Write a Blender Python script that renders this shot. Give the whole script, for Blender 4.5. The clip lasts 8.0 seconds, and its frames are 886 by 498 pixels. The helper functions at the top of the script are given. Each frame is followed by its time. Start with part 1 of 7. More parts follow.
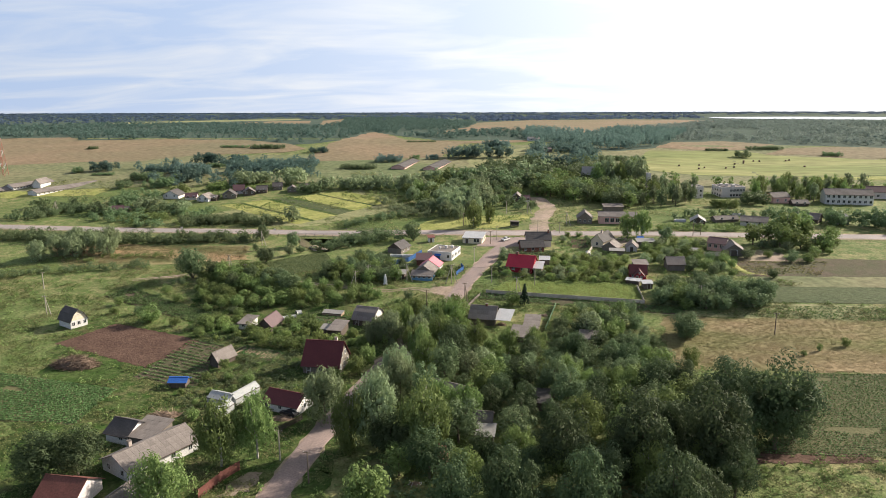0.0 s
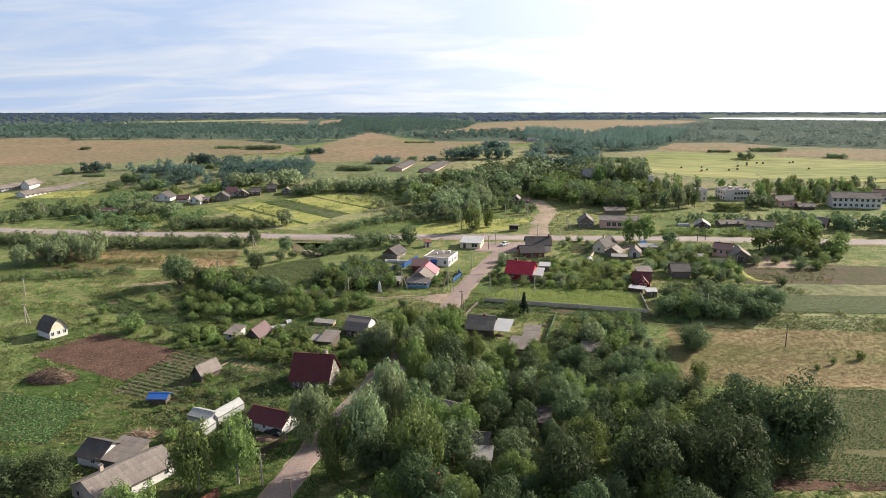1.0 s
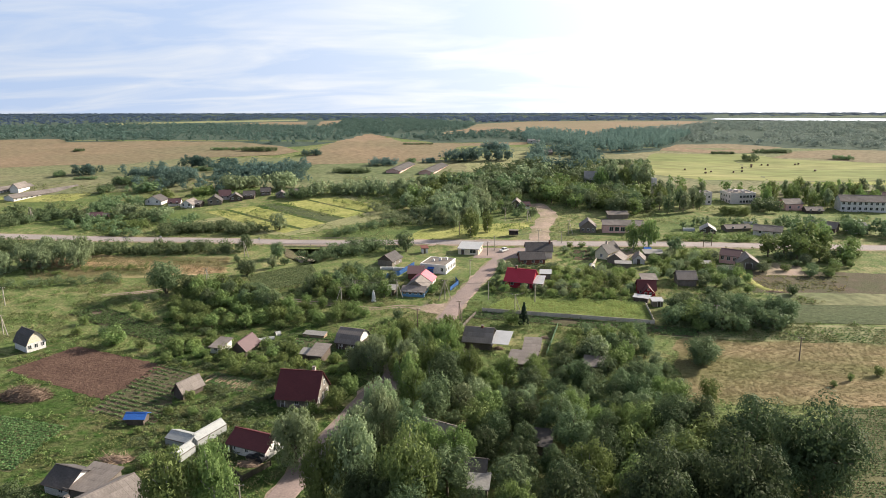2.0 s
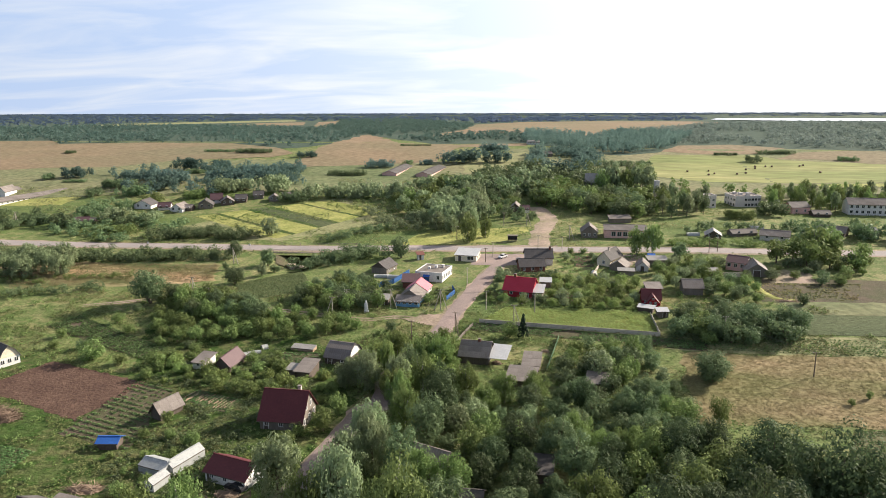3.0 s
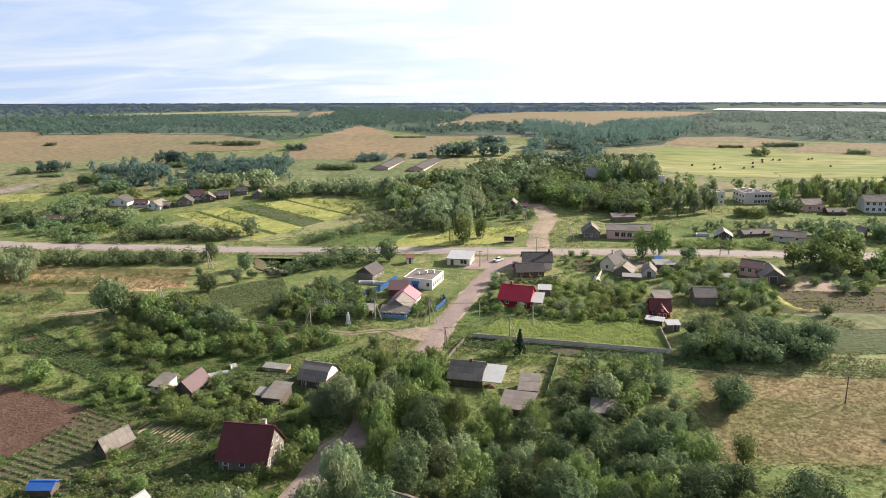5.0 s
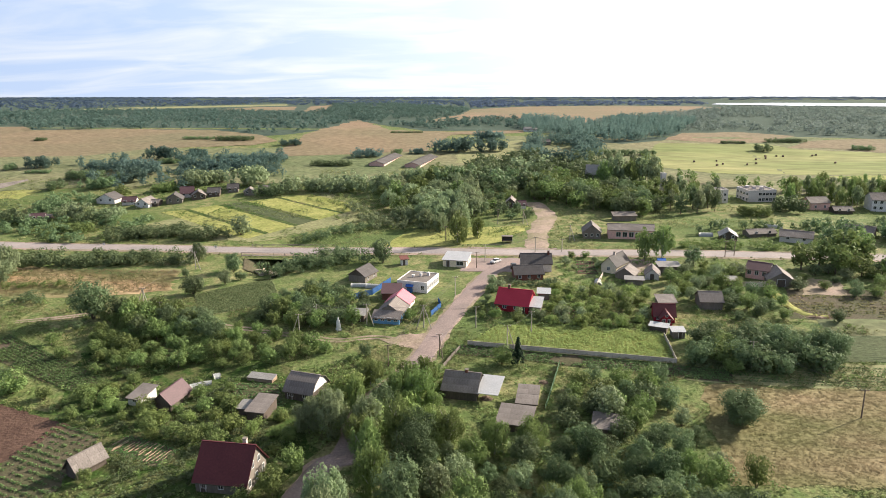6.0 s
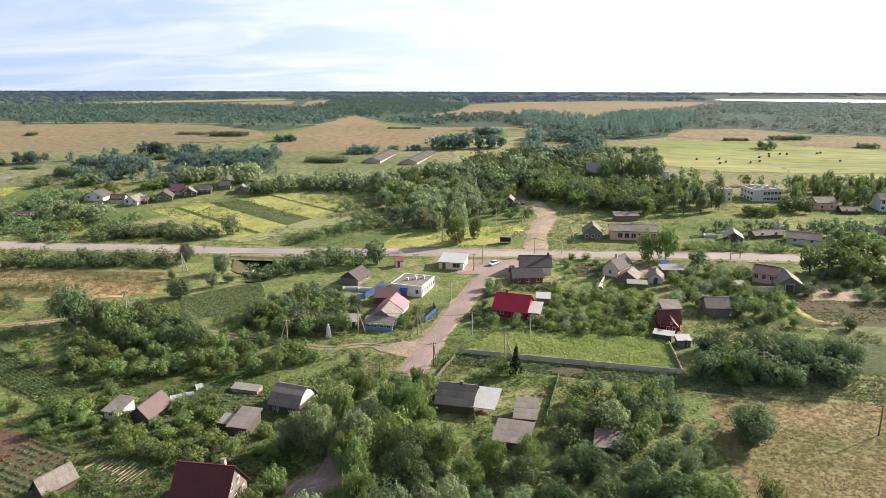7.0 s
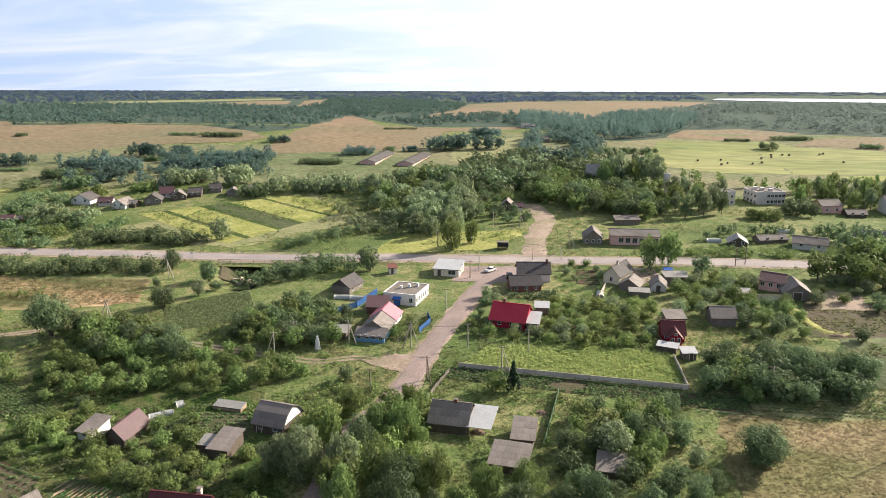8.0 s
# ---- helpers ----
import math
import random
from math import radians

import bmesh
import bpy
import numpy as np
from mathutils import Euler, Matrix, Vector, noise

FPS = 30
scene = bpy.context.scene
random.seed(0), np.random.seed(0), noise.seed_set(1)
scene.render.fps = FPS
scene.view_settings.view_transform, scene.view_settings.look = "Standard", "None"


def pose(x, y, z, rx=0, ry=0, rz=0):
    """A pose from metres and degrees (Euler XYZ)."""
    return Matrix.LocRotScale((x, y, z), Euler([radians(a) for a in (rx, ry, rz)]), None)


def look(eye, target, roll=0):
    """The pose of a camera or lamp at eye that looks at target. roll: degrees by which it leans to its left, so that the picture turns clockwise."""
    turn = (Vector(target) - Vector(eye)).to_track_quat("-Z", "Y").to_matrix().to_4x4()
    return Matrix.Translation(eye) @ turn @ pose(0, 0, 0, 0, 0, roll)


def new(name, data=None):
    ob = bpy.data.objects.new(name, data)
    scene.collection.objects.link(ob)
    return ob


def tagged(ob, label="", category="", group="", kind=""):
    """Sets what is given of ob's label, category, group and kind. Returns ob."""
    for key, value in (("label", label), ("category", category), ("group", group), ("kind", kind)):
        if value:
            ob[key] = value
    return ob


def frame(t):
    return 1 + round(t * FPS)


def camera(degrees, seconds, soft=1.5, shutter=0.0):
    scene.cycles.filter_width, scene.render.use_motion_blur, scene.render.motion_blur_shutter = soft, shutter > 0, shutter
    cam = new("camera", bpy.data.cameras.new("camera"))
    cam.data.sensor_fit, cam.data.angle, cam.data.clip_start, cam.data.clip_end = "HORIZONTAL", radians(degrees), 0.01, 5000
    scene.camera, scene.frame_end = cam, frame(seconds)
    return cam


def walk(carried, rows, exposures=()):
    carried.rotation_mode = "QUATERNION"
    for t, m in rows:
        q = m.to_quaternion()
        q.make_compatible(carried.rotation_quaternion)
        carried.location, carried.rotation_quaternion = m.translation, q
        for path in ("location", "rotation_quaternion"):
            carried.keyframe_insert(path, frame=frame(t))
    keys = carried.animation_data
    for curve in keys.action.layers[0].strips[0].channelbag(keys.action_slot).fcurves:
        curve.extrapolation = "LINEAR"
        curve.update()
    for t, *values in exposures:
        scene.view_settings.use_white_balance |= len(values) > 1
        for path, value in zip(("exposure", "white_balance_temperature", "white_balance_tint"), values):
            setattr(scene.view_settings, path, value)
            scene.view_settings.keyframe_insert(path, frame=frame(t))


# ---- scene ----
EXPOSURES = [(0, 1.05), (3, 1.18), (8, 1.3)]
cam = camera(62.0, 8.0, soft=0.8)
PATH = [
    (0, (0.589, 6.278, 68.622), (0.263, 8.787, 68.026), -0.5),
    (0.5, (0.562, 10.969, 68.558), (0.235, 13.478, 67.963), -0.5),
    (1, (0.385, 15.639, 68.479), (0.061, 18.149, 67.883), -0.4),
    (1.5, (0.425, 20.541, 68.468), (0.099, 23.05, 67.873), -0.4),
    (3, (0.294, 35.758, 68.496), (-0.031, 38.268, 67.902), -0.5),
    (3.5, (0.343, 41.101, 68.42), (0.017, 43.61, 67.821), -0.5),
    (4, (0.296, 46.298, 68.449), (-0.029, 48.805, 67.839), -0.5),
    (4.5, (0.244, 51.229, 68.375), (-0.077, 53.733, 67.756), -0.5),
    (6, (0.091, 65.139, 68.484), (-0.222, 67.638, 67.835), -0.4),
    (6.5, (0.021, 69.514, 68.406), (-0.29, 72.01, 67.748), -0.3),
    (7, (0.007, 73.912, 68.448), (-0.302, 76.406, 67.782), -0.2),
    (7.5, (-0.031, 78.111, 68.393), (-0.338, 80.604, 67.726), -0.2),
    (8, (-0.049, 82.273, 68.427), (-0.352, 84.768, 67.759), -0.2),
]
walk(cam, [(t, look(eye, target, roll)) for t, eye, target, roll in PATH], exposures=EXPOSURES)

# ---- world, sun, exposure ----
SUN_AZ, SUN_EL = 54, 25
sun_way = Vector((math.sin(radians(SUN_AZ)) * math.cos(radians(SUN_EL)), math.cos(radians(SUN_AZ)) * math.cos(radians(SUN_EL)), math.sin(radians(SUN_EL))))


def make_world():
    """Evening sky with streaky cloud, thicker and brighter towards the sun."""
    world = bpy.data.worlds.new("sky")
    scene.world = world
    world.use_nodes = True
    nt = world.node_tree
    n, l = nt.nodes, nt.links
    bg = n["Background"]
    co = n.new("ShaderNodeTexCoord")
    sep = n.new("ShaderNodeSeparateXYZ")
    l.new(co.outputs["Generated"], sep.inputs[0])

    def calc(op, a, b=None, c=None, clamp=False):
        m = n.new("ShaderNodeMath")
        m.operation, m.use_clamp = op, clamp
        for i, v in enumerate((a, b, c)):
            if v is None:
                continue
            if isinstance(v, (int, float)):
                m.inputs[i].default_value = v
            else:
                l.new(v, m.inputs[i])
        return m.outputs[0]

    def blend(fac, a, b):
        m = n.new("ShaderNodeMix")
        m.data_type = "RGBA"
        for i, v in ((0, fac), (6, a), (7, b)):
            if isinstance(v, (int, float)):
                m.inputs[i].default_value = v
            elif isinstance(v, tuple):
                m.inputs[i].default_value = (*v, 1)
            else:
                l.new(v, m.inputs[i])
        return m.outputs[2]

    up = calc("MAXIMUM", calc("ADD", sep.outputs[2], 0.06), 0.015)
    lifted = n.new("ShaderNodeCombineXYZ")
    l.new(sep.outputs[0], lifted.inputs[0])
    l.new(sep.outputs[1], lifted.inputs[1])
    l.new(up, lifted.inputs[2])
    air = n.new("ShaderNodeTexSky")
    air.sky_type, air.sun_disc = "NISHITA", False
    air.sun_elevation, air.sun_rotation = radians(SUN_EL), radians(SUN_AZ)
    air.dust_density = 1.5
    l.new(lifted.outputs[0], air.inputs[0])
    # cloud sheet: direction thrown on a flat layer
    flat = n.new("ShaderNodeCombineXYZ")
    deck = calc("ADD", up, 0.10)
    l.new(calc("DIVIDE", sep.outputs[0], deck), flat.inputs[0])
    l.new(calc("MULTIPLY", calc("DIVIDE", sep.outputs[1], deck), 1.5), flat.inputs[1])
    cloud = n.new("ShaderNodeTexNoise")
    cloud.inputs["Scale"].default_value = 0.85
    cloud.inputs["Detail"].default_value = 7
    cloud.inputs["Roughness"].default_value = 0.52
    cloud.inputs["Distortion"].default_value = 0.5
    l.new(flat.outputs[0], cloud.inputs["Vector"])
    dot = n.new("ShaderNodeVectorMath")
    dot.operation = "DOT_PRODUCT"
    l.new(co.outputs["Generated"], dot.inputs[0])
    dot.inputs[1].default_value = sun_way
    near_sun = calc("POWER", calc("MAXIMUM", calc("MULTIPLY_ADD", dot.outputs["Value"], 0.5, 0.5), 0.0), SUN_POW)
    cover = calc("MULTIPLY_ADD", cloud.outputs["Fac"], CLOUD_GAIN, CLOUD_OFF, clamp=True)
    white = blend(near_sun, CLOUD_DIM, CLOUD_LIT)
    low = calc("POWER", calc("SUBTRACT", 1.0, calc("MINIMUM", up, 1.0)), 14.0)
    base = blend(calc("MULTIPLY", low, 0.45), AIR_BLUE, HORIZON_PALE)
    glow = blend(calc("MULTIPLY", near_sun, 0.9, clamp=True), base, CLOUD_LIT)
    mixed = blend(cover, glow, white)
    total = n.new("ShaderNodeVectorMath")
    total.operation = "SCALE"
    l.new(air.outputs[0], total.inputs[0])
    total.inputs["Scale"].default_value = 0.05
    add = n.new("ShaderNodeVectorMath")
    add.operation = "ADD"
    l.new(total.outputs[0], add.inputs[0])
    l.new(mixed, add.inputs[1])
    # the sky deepens overhead, well above the bright band along the horizon
    high = calc("MULTIPLY_ADD", up, 1.6, -0.26, clamp=True)
    deep = n.new("ShaderNodeVectorMath")
    deep.operation = "SCALE"
    l.new(add.outputs[0], deep.inputs[0])
    l.new(calc("MULTIPLY_ADD", high, -ZENITH_DROP, 1.0), deep.inputs["Scale"])
    l.new(deep.outputs[0], bg.inputs["Color"])
    bg.inputs["Strength"].default_value = SKY_STRENGTH


SKY_STRENGTH, ZENITH_DROP = 0.0405, 0.55
SUN_POW, CLOUD_GAIN, CLOUD_OFF = 4.6, 4.0, -1.65
CLOUD_DIM, CLOUD_LIT = (7.4, 8.1, 9.4), (25.0, 24.4, 23.2)
AIR_BLUE, HORIZON_PALE = (4.3, 6.0, 9.2), (7.0, 7.9, 9.6)
make_world()
sun = new("sun", bpy.data.lights.new("sun", "SUN"))
sun.data.energy, sun.data.angle, sun.data.color = 5.0, radians(1.0), (1.0, 0.89, 0.74)
sun.rotation_euler = sun_way.to_track_quat("Z", "Y").to_euler()

# ---- materials ----
def material(name, tones, scale=1.0, fine=None, rough=0.85, bump=0.0, metal=0.0, space="object", stretch=(1, 1, 1), leaf=0.0, vary=0.0, contrast=2.2, ribs=None, spec=0.3, speckle=0.9, patch=None):
    """A node material: tones mixed by noise at two scales, with relief; leaf lets light through; vary shifts each piece; ribs adds corrugation (axis, pitch)."""
    m = bpy.data.materials.new(name)
    m.use_nodes = True
    nt = m.node_tree
    n, l = nt.nodes, nt.links
    b = n["Principled BSDF"]
    b.inputs["Roughness"].default_value, b.inputs["Metallic"].default_value = rough, metal
    b.inputs["Specular IOR Level"].default_value = spec
    if space == "world":
        where = n.new("ShaderNodeNewGeometry").outputs["Position"]
    else:
        where = n.new("ShaderNodeTexCoord").outputs["Object"]
    mp = n.new("ShaderNodeMapping")
    mp.inputs["Scale"].default_value = stretch
    l.new(where, mp.inputs[0])
    where_s = mp.outputs[0]

    def grain(s, detail=5, r=0.6):
        t = n.new("ShaderNodeTexNoise")
        t.inputs["Scale"].default_value, t.inputs["Detail"].default_value, t.inputs["Roughness"].default_value = s, detail, r
        l.new(where_s, t.inputs["Vector"])
        return t.outputs["Fac"]

    def spread(v, k):
        mm = n.new("ShaderNodeMath")
        mm.operation, mm.use_clamp = "MULTIPLY_ADD", True
        l.new(v, mm.inputs[0])
        mm.inputs[1].default_value, mm.inputs[2].default_value = k, 0.5 - 0.5 * k
        return mm.outputs[0]

    def mixed(f, a, c):
        mm = n.new("ShaderNodeMix")
        mm.data_type = "RGBA"
        l.new(f, mm.inputs[0])
        for i, v in ((6, a), (7, c)):
            if isinstance(v, tuple):
                mm.inputs[i].default_value = (*v, 1)
            else:
                l.new(v, mm.inputs[i])
        return mm.outputs[2]

    coarse, small = grain(scale), grain(fine or scale * 6)
    col = mixed(spread(coarse, contrast), tones[0], tones[1])
    if len(tones) > 2:
        col = mixed(spread(grain(scale * 0.31, 3), contrast * 1.4), col, tones[2])
    if patch:
        col = mixed(spread(grain(patch[0], 3, 0.55), patch[1]), col, patch[2])
    dark = n.new("ShaderNodeHueSaturation")
    l.new(col, dark.inputs["Color"])
    val = n.new("ShaderNodeMath")
    val.operation = "MULTIPLY_ADD"
    l.new(small, val.inputs[0])
    val.inputs[1].default_value, val.inputs[2].default_value = speckle, 1 - speckle / 2
    value = val.outputs[0]
    if vary:
        rnd = n.new("ShaderNodeNewGeometry").outputs["Random Per Island"] if leaf else n.new("ShaderNodeObjectInfo").outputs["Random"]
        vv = n.new("ShaderNodeMath")
        vv.operation = "MULTIPLY_ADD"
        l.new(rnd, vv.inputs[0])
        vv.inputs[1].default_value, vv.inputs[2].default_value = vary, 1 - vary / 2
        mu = n.new("ShaderNodeMath")
        mu.operation = "MULTIPLY"
        l.new(value, mu.inputs[0])
        l.new(vv.outputs[0], mu.inputs[1])
        value = mu.outputs[0]
    l.new(value, dark.inputs["Value"])
    out = dark.outputs[0]
    if leaf:
        hue = n.new("ShaderNodeHueSaturation")
        oi = n.new("ShaderNodeObjectInfo").outputs["Random"]
        hh = n.new("ShaderNodeMath")
        hh.operation = "MULTIPLY_ADD"
        l.new(oi, hh.inputs[0])
        hh.inputs[1].default_value, hh.inputs[2].default_value = 0.035, 0.492
        l.new(hh.outputs[0], hue.inputs["Hue"])
        hv = n.new("ShaderNodeMath")
        hv.operation = "MULTIPLY_ADD"
        l.new(oi, hv.inputs[0])
        hv.inputs[1].default_value, hv.inputs[2].default_value = 0.5, 0.75
        l.new(hv.outputs[0], hue.inputs["Value"])
        l.new(out, hue.inputs["Color"])
        out = hue.outputs[0]
    l.new(out, b.inputs["Base Color"])
    height = small
    if ribs:
        w = n.new("ShaderNodeTexWave")
        w.wave_type, w.bands_direction = "BANDS", ribs[0]
        w.inputs["Scale"].default_value = 0.314 / ribs[1]
        l.new(n.new("ShaderNodeTexCoord").outputs["Object"], w.inputs["Vector"])
        ad = n.new("ShaderNodeMath")
        ad.operation = "MULTIPLY_ADD"
        l.new(small, ad.inputs[0])
        ad.inputs[1].default_value = 0.4
        l.new(w.outputs["Fac"], ad.inputs[2])
        height = ad.outputs[0]
    if bump:
        bp = n.new("ShaderNodeBump")
        bp.inputs["Strength"].default_value, bp.inputs["Distance"].default_value = min(1.0, bump * 4), bump
        l.new(height, bp.inputs["Height"])
        l.new(bp.outputs[0], b.inputs["Normal"])
    if leaf:
        tr = n.new("ShaderNodeBsdfTranslucent")
        l.new(out, tr.inputs["Color"])
        mx = n.new("ShaderNodeMixShader")
        mx.inputs[0].default_value = leaf
        l.new(b.outputs[0], mx.inputs[1])
        l.new(tr.outputs[0], mx.inputs[2])
        l.new(mx.outputs[0], n["Material Output"].inputs[0])
    return m


def glass(name):
    m = bpy.data.materials.new(name)
    m.use_nodes = True
    b = m.node_tree.nodes["Principled BSDF"]
    b.inputs["Base Color"].default_value = (0.03, 0.035, 0.04, 1)
    b.inputs["Roughness"].default_value, b.inputs["Specular IOR Level"].default_value = 0.06, 0.6
    return m


GRASS = material("grass_meadow", [(0.072, 0.106, 0.036), (0.151, 0.181, 0.067), (0.230, 0.212, 0.105)], 0.07, 1.3, contrast=3.2, bump=0.3, speckle=2.1, space="world", rough=0.95, spec=0.1, patch=(0.30, 3.6, (0.092, 0.132, 0.042)))
LAWN = material("grass_bright", [(0.180, 0.203, 0.058), (0.307, 0.301, 0.109)], 0.12, 0.9, contrast=2.8, bump=0.2, speckle=1.7, space="world", rough=0.95, spec=0.1)
DRY = material("dry_grass", [(0.239, 0.188, 0.108), (0.326, 0.249, 0.151), (0.178, 0.178, 0.077)], 0.16, 1.5, contrast=3.0, bump=0.15, speckle=1.5, stretch=(0.5, 1, 1), space="world", rough=0.95, spec=0.1, patch=(0.035, 3.0, (0.125, 0.112, 0.054)))
PALEGRASS = material("pale_grass", [(0.172, 0.186, 0.090), (0.245, 0.234, 0.127)], 0.13, 0.9, contrast=2.6, bump=0.2, speckle=1.5, space="world", rough=0.95, spec=0.1)
# blue raised a little in these tones to put distance haze into them
STRAW = material("ripe_field", [(0.191, 0.134, 0.089), (0.245, 0.175, 0.117), (0.160, 0.143, 0.087)], 0.02, 0.25, bump=0.2, space="world", rough=0.95, spec=0.1, contrast=2.2, speckle=1.3)
GOLD = material("mown_field", [(0.214, 0.226, 0.087), (0.318, 0.294, 0.144), (0.164, 0.191, 0.071)], 0.035, 0.2, contrast=3.2, bump=0.15, speckle=1.4, stretch=(0.25, 1, 1), space="world", rough=0.95, spec=0.1)
SOIL = material("ploughed_soil", [(0.072, 0.043, 0.033), (0.115, 0.072, 0.055)], 0.25, 1.4, bump=0.25, speckle=1.5, space="world", rough=0.95, spec=0.1)
CROPSOIL = material("crop_soil", [(0.094, 0.101, 0.048), (0.133, 0.121, 0.065)], 0.3, 1.6, bump=0.2, space="world", rough=0.95, spec=0.1)
BLUECROP = material("young_crop", [(0.058, 0.079, 0.038), (0.091, 0.104, 0.053)], 0.12, 1.6, bump=0.25, speckle=1.8, stretch=(0.4, 1, 1), space="world", rough=0.95, spec=0.1)
ASPHALT = material("old_asphalt", [(0.231, 0.173, 0.158), (0.312, 0.237, 0.218), (0.188, 0.150, 0.141)], 0.25, 2.5, bump=0.02, speckle=1.2, space="world", rough=0.9)
ROADGREY = material("grey_asphalt", [(0.263, 0.225, 0.218), (0.338, 0.290, 0.277), (0.225, 0.200, 0.198)], 0.2, 2.0, bump=0.02, space="world", rough=0.9)
DIRT = material("pale_dirt", [(0.250, 0.185, 0.152), (0.338, 0.256, 0.211), (0.188, 0.163, 0.099)], 0.3, 1.4, bump=0.05, contrast=2.8, speckle=1.4, space="world", rough=0.95)
WATER = material("river_water", [(0.03, 0.04, 0.035), (0.045, 0.05, 0.04)], 0.5, 2, rough=0.08, bump=0.01, spec=0.5, space="world")
SLATE = material("weathered_slate_sheet", [(0.161, 0.140, 0.130), (0.270, 0.234, 0.221), (0.115, 0.101, 0.091)], 0.5, 3, bump=0.03, vary=0.22, speckle=1.5, ribs=("X", 0.18))
SLATEDARK = material("dark_slate_sheet", [(0.067, 0.063, 0.066), (0.112, 0.101, 0.101), (0.062, 0.055, 0.051)], 0.5, 3, bump=0.03, vary=0.22, speckle=1.4, ribs=("X", 0.18))
TINRED = material("crimson_sheet_metal", [(0.33, 0.018, 0.040), (0.40, 0.028, 0.055)], 0.3, 3, rough=0.5, bump=0.02, ribs=("X", 0.35))
TINMAROON = material("maroon_sheet_metal", [(0.085, 0.018, 0.022), (0.11, 0.025, 0.028)], 0.3, 3, rough=0.55, bump=0.02, ribs=("X", 0.3))
TINPLUM = material("plum_roof_sheet", [(0.075, 0.040, 0.046), (0.10, 0.055, 0.062)], 0.3, 3, rough=0.6, bump=0.02, ribs=("X", 0.3))
TINPINK = material("faded_red_roof_sheet", [(0.52, 0.13, 0.17), (0.58, 0.17, 0.2)], 0.3, 3, rough=0.55, bump=0.02, ribs=("X", 0.3))
TINWHITE = material("pale_sheet_metal", [(0.336, 0.347, 0.368), (0.426, 0.426, 0.443)], 0.4, 3, rough=0.5, bump=0.02, speckle=1.2, ribs=("X", 0.25))
TINGREY = material("grey_sheet_metal", [(0.20, 0.19, 0.185), (0.28, 0.27, 0.26)], 0.4, 3, rough=0.6, bump=0.02, speckle=1.3, ribs=("X", 0.25))
RUSTROOF = material("faded_brick_red_roof", [(0.15, 0.052, 0.042), (0.21, 0.08, 0.064), (0.11, 0.05, 0.04)], 0.5, 3, rough=0.8, bump=0.02, speckle=1.3, ribs=("X", 0.2))
TAR = material("tar_felt_roof", [(0.158, 0.136, 0.122), (0.209, 0.182, 0.163), (0.115, 0.101, 0.092)], 0.3, 2, bump=0.01)
BLUETARP = material("blue_sheet_roof", [(0.022, 0.095, 0.36), (0.035, 0.13, 0.43)], 0.5, 3, rough=0.6, bump=0.02, speckle=1.3)
WHITEWALL = material("white_plaster", [(0.538, 0.521, 0.517), (0.672, 0.650, 0.638)], 0.4, 3, bump=0.01, speckle=1.1)
CREAM = material("cream_plaster", [(0.60, 0.53, 0.40), (0.68, 0.60, 0.46)], 0.4, 3, bump=0.01)
PINKWALL = material("pink_plaster", [(0.60, 0.36, 0.325), (0.68, 0.43, 0.385)], 0.3, 3, bump=0.01)
PANELGREY = material("pale_panel_wall", [(0.526, 0.482, 0.471), (0.616, 0.571, 0.564)], 0.3, 3, bump=0.01)
BRICKRED = material("red_brick_wall", [(0.13, 0.055, 0.043), (0.19, 0.082, 0.062)], 2.5, 12, bump=0.02)
REDWALL = material("crimson_board_wall", [(0.26, 0.014, 0.03), (0.32, 0.022, 0.04)], 0.5, 4, bump=0.02, ribs=("X", 0.2))
TIMBER = material("grey_weathered_boards", [(0.13, 0.115, 0.10), (0.21, 0.18, 0.155)], 0.8, 5, bump=0.03, stretch=(1, 1, 0.2), ribs=("X", 0.16))
DARKTIMBER = material("dark_weathered_boards", [(0.07, 0.055, 0.045), (0.12, 0.095, 0.08)], 0.8, 5, bump=0.03, stretch=(1, 1, 0.2), ribs=("X", 0.16))
BLUEBOARD = material("blue_painted_boards", [(0.10, 0.24, 0.42), (0.15, 0.31, 0.5)], 0.6, 4, bump=0.02, ribs=("X", 0.16))
BLUEFENCE = material("blue_fence_boards", [(0.024, 0.086, 0.252), (0.040, 0.122, 0.301)], 0.6, 4, bump=0.02, ribs=("X", 0.16))
FENCEGREY = material("grey_fence_slabs", [(0.403, 0.356, 0.304), (0.533, 0.469, 0.403)], 0.8, 4, bump=0.02, vary=0.3, speckle=1.2)
CONCRETE = material("pole_concrete", [(0.30, 0.27, 0.23), (0.39, 0.355, 0.30)], 0.8, 5, bump=0.01)
BRIDGESTONE = material("stained_bridge_concrete", [(0.16, 0.135, 0.12), (0.23, 0.195, 0.17)], 0.6, 4, bump=0.02)
WOODPOLE = material("pole_timber", [(0.13, 0.10, 0.08), (0.19, 0.15, 0.12)], 0.8, 5, bump=0.01)
TRIM = material("white_trim", [(0.560, 0.549, 0.546), (0.650, 0.638, 0.638)], 1, 5)
BRICKPALE = material("pale_chimney_brick", [(0.40, 0.33, 0.29), (0.52, 0.45, 0.40)], 2, 9, bump=0.01)
GLASS = glass("window_glass")
FILM = material("greenhouse_film", [(0.27, 0.28, 0.285), (0.38, 0.39, 0.39)], 0.8, 4, rough=0.35, speckle=1.2)
BRUSH = material("dry_brushwood", [(0.13, 0.085, 0.06), (0.22, 0.16, 0.12)], 1.5, 6, vary=0.3)
PLANK = material("raw_planks", [(0.240, 0.172, 0.121), (0.384, 0.287, 0.209)], 1.2, 6, vary=0.5)
RUBBLE = material("pale_river_stone", [(0.42, 0.34, 0.28), (0.55, 0.45, 0.37)], 0.7, 4, bump=0.05)
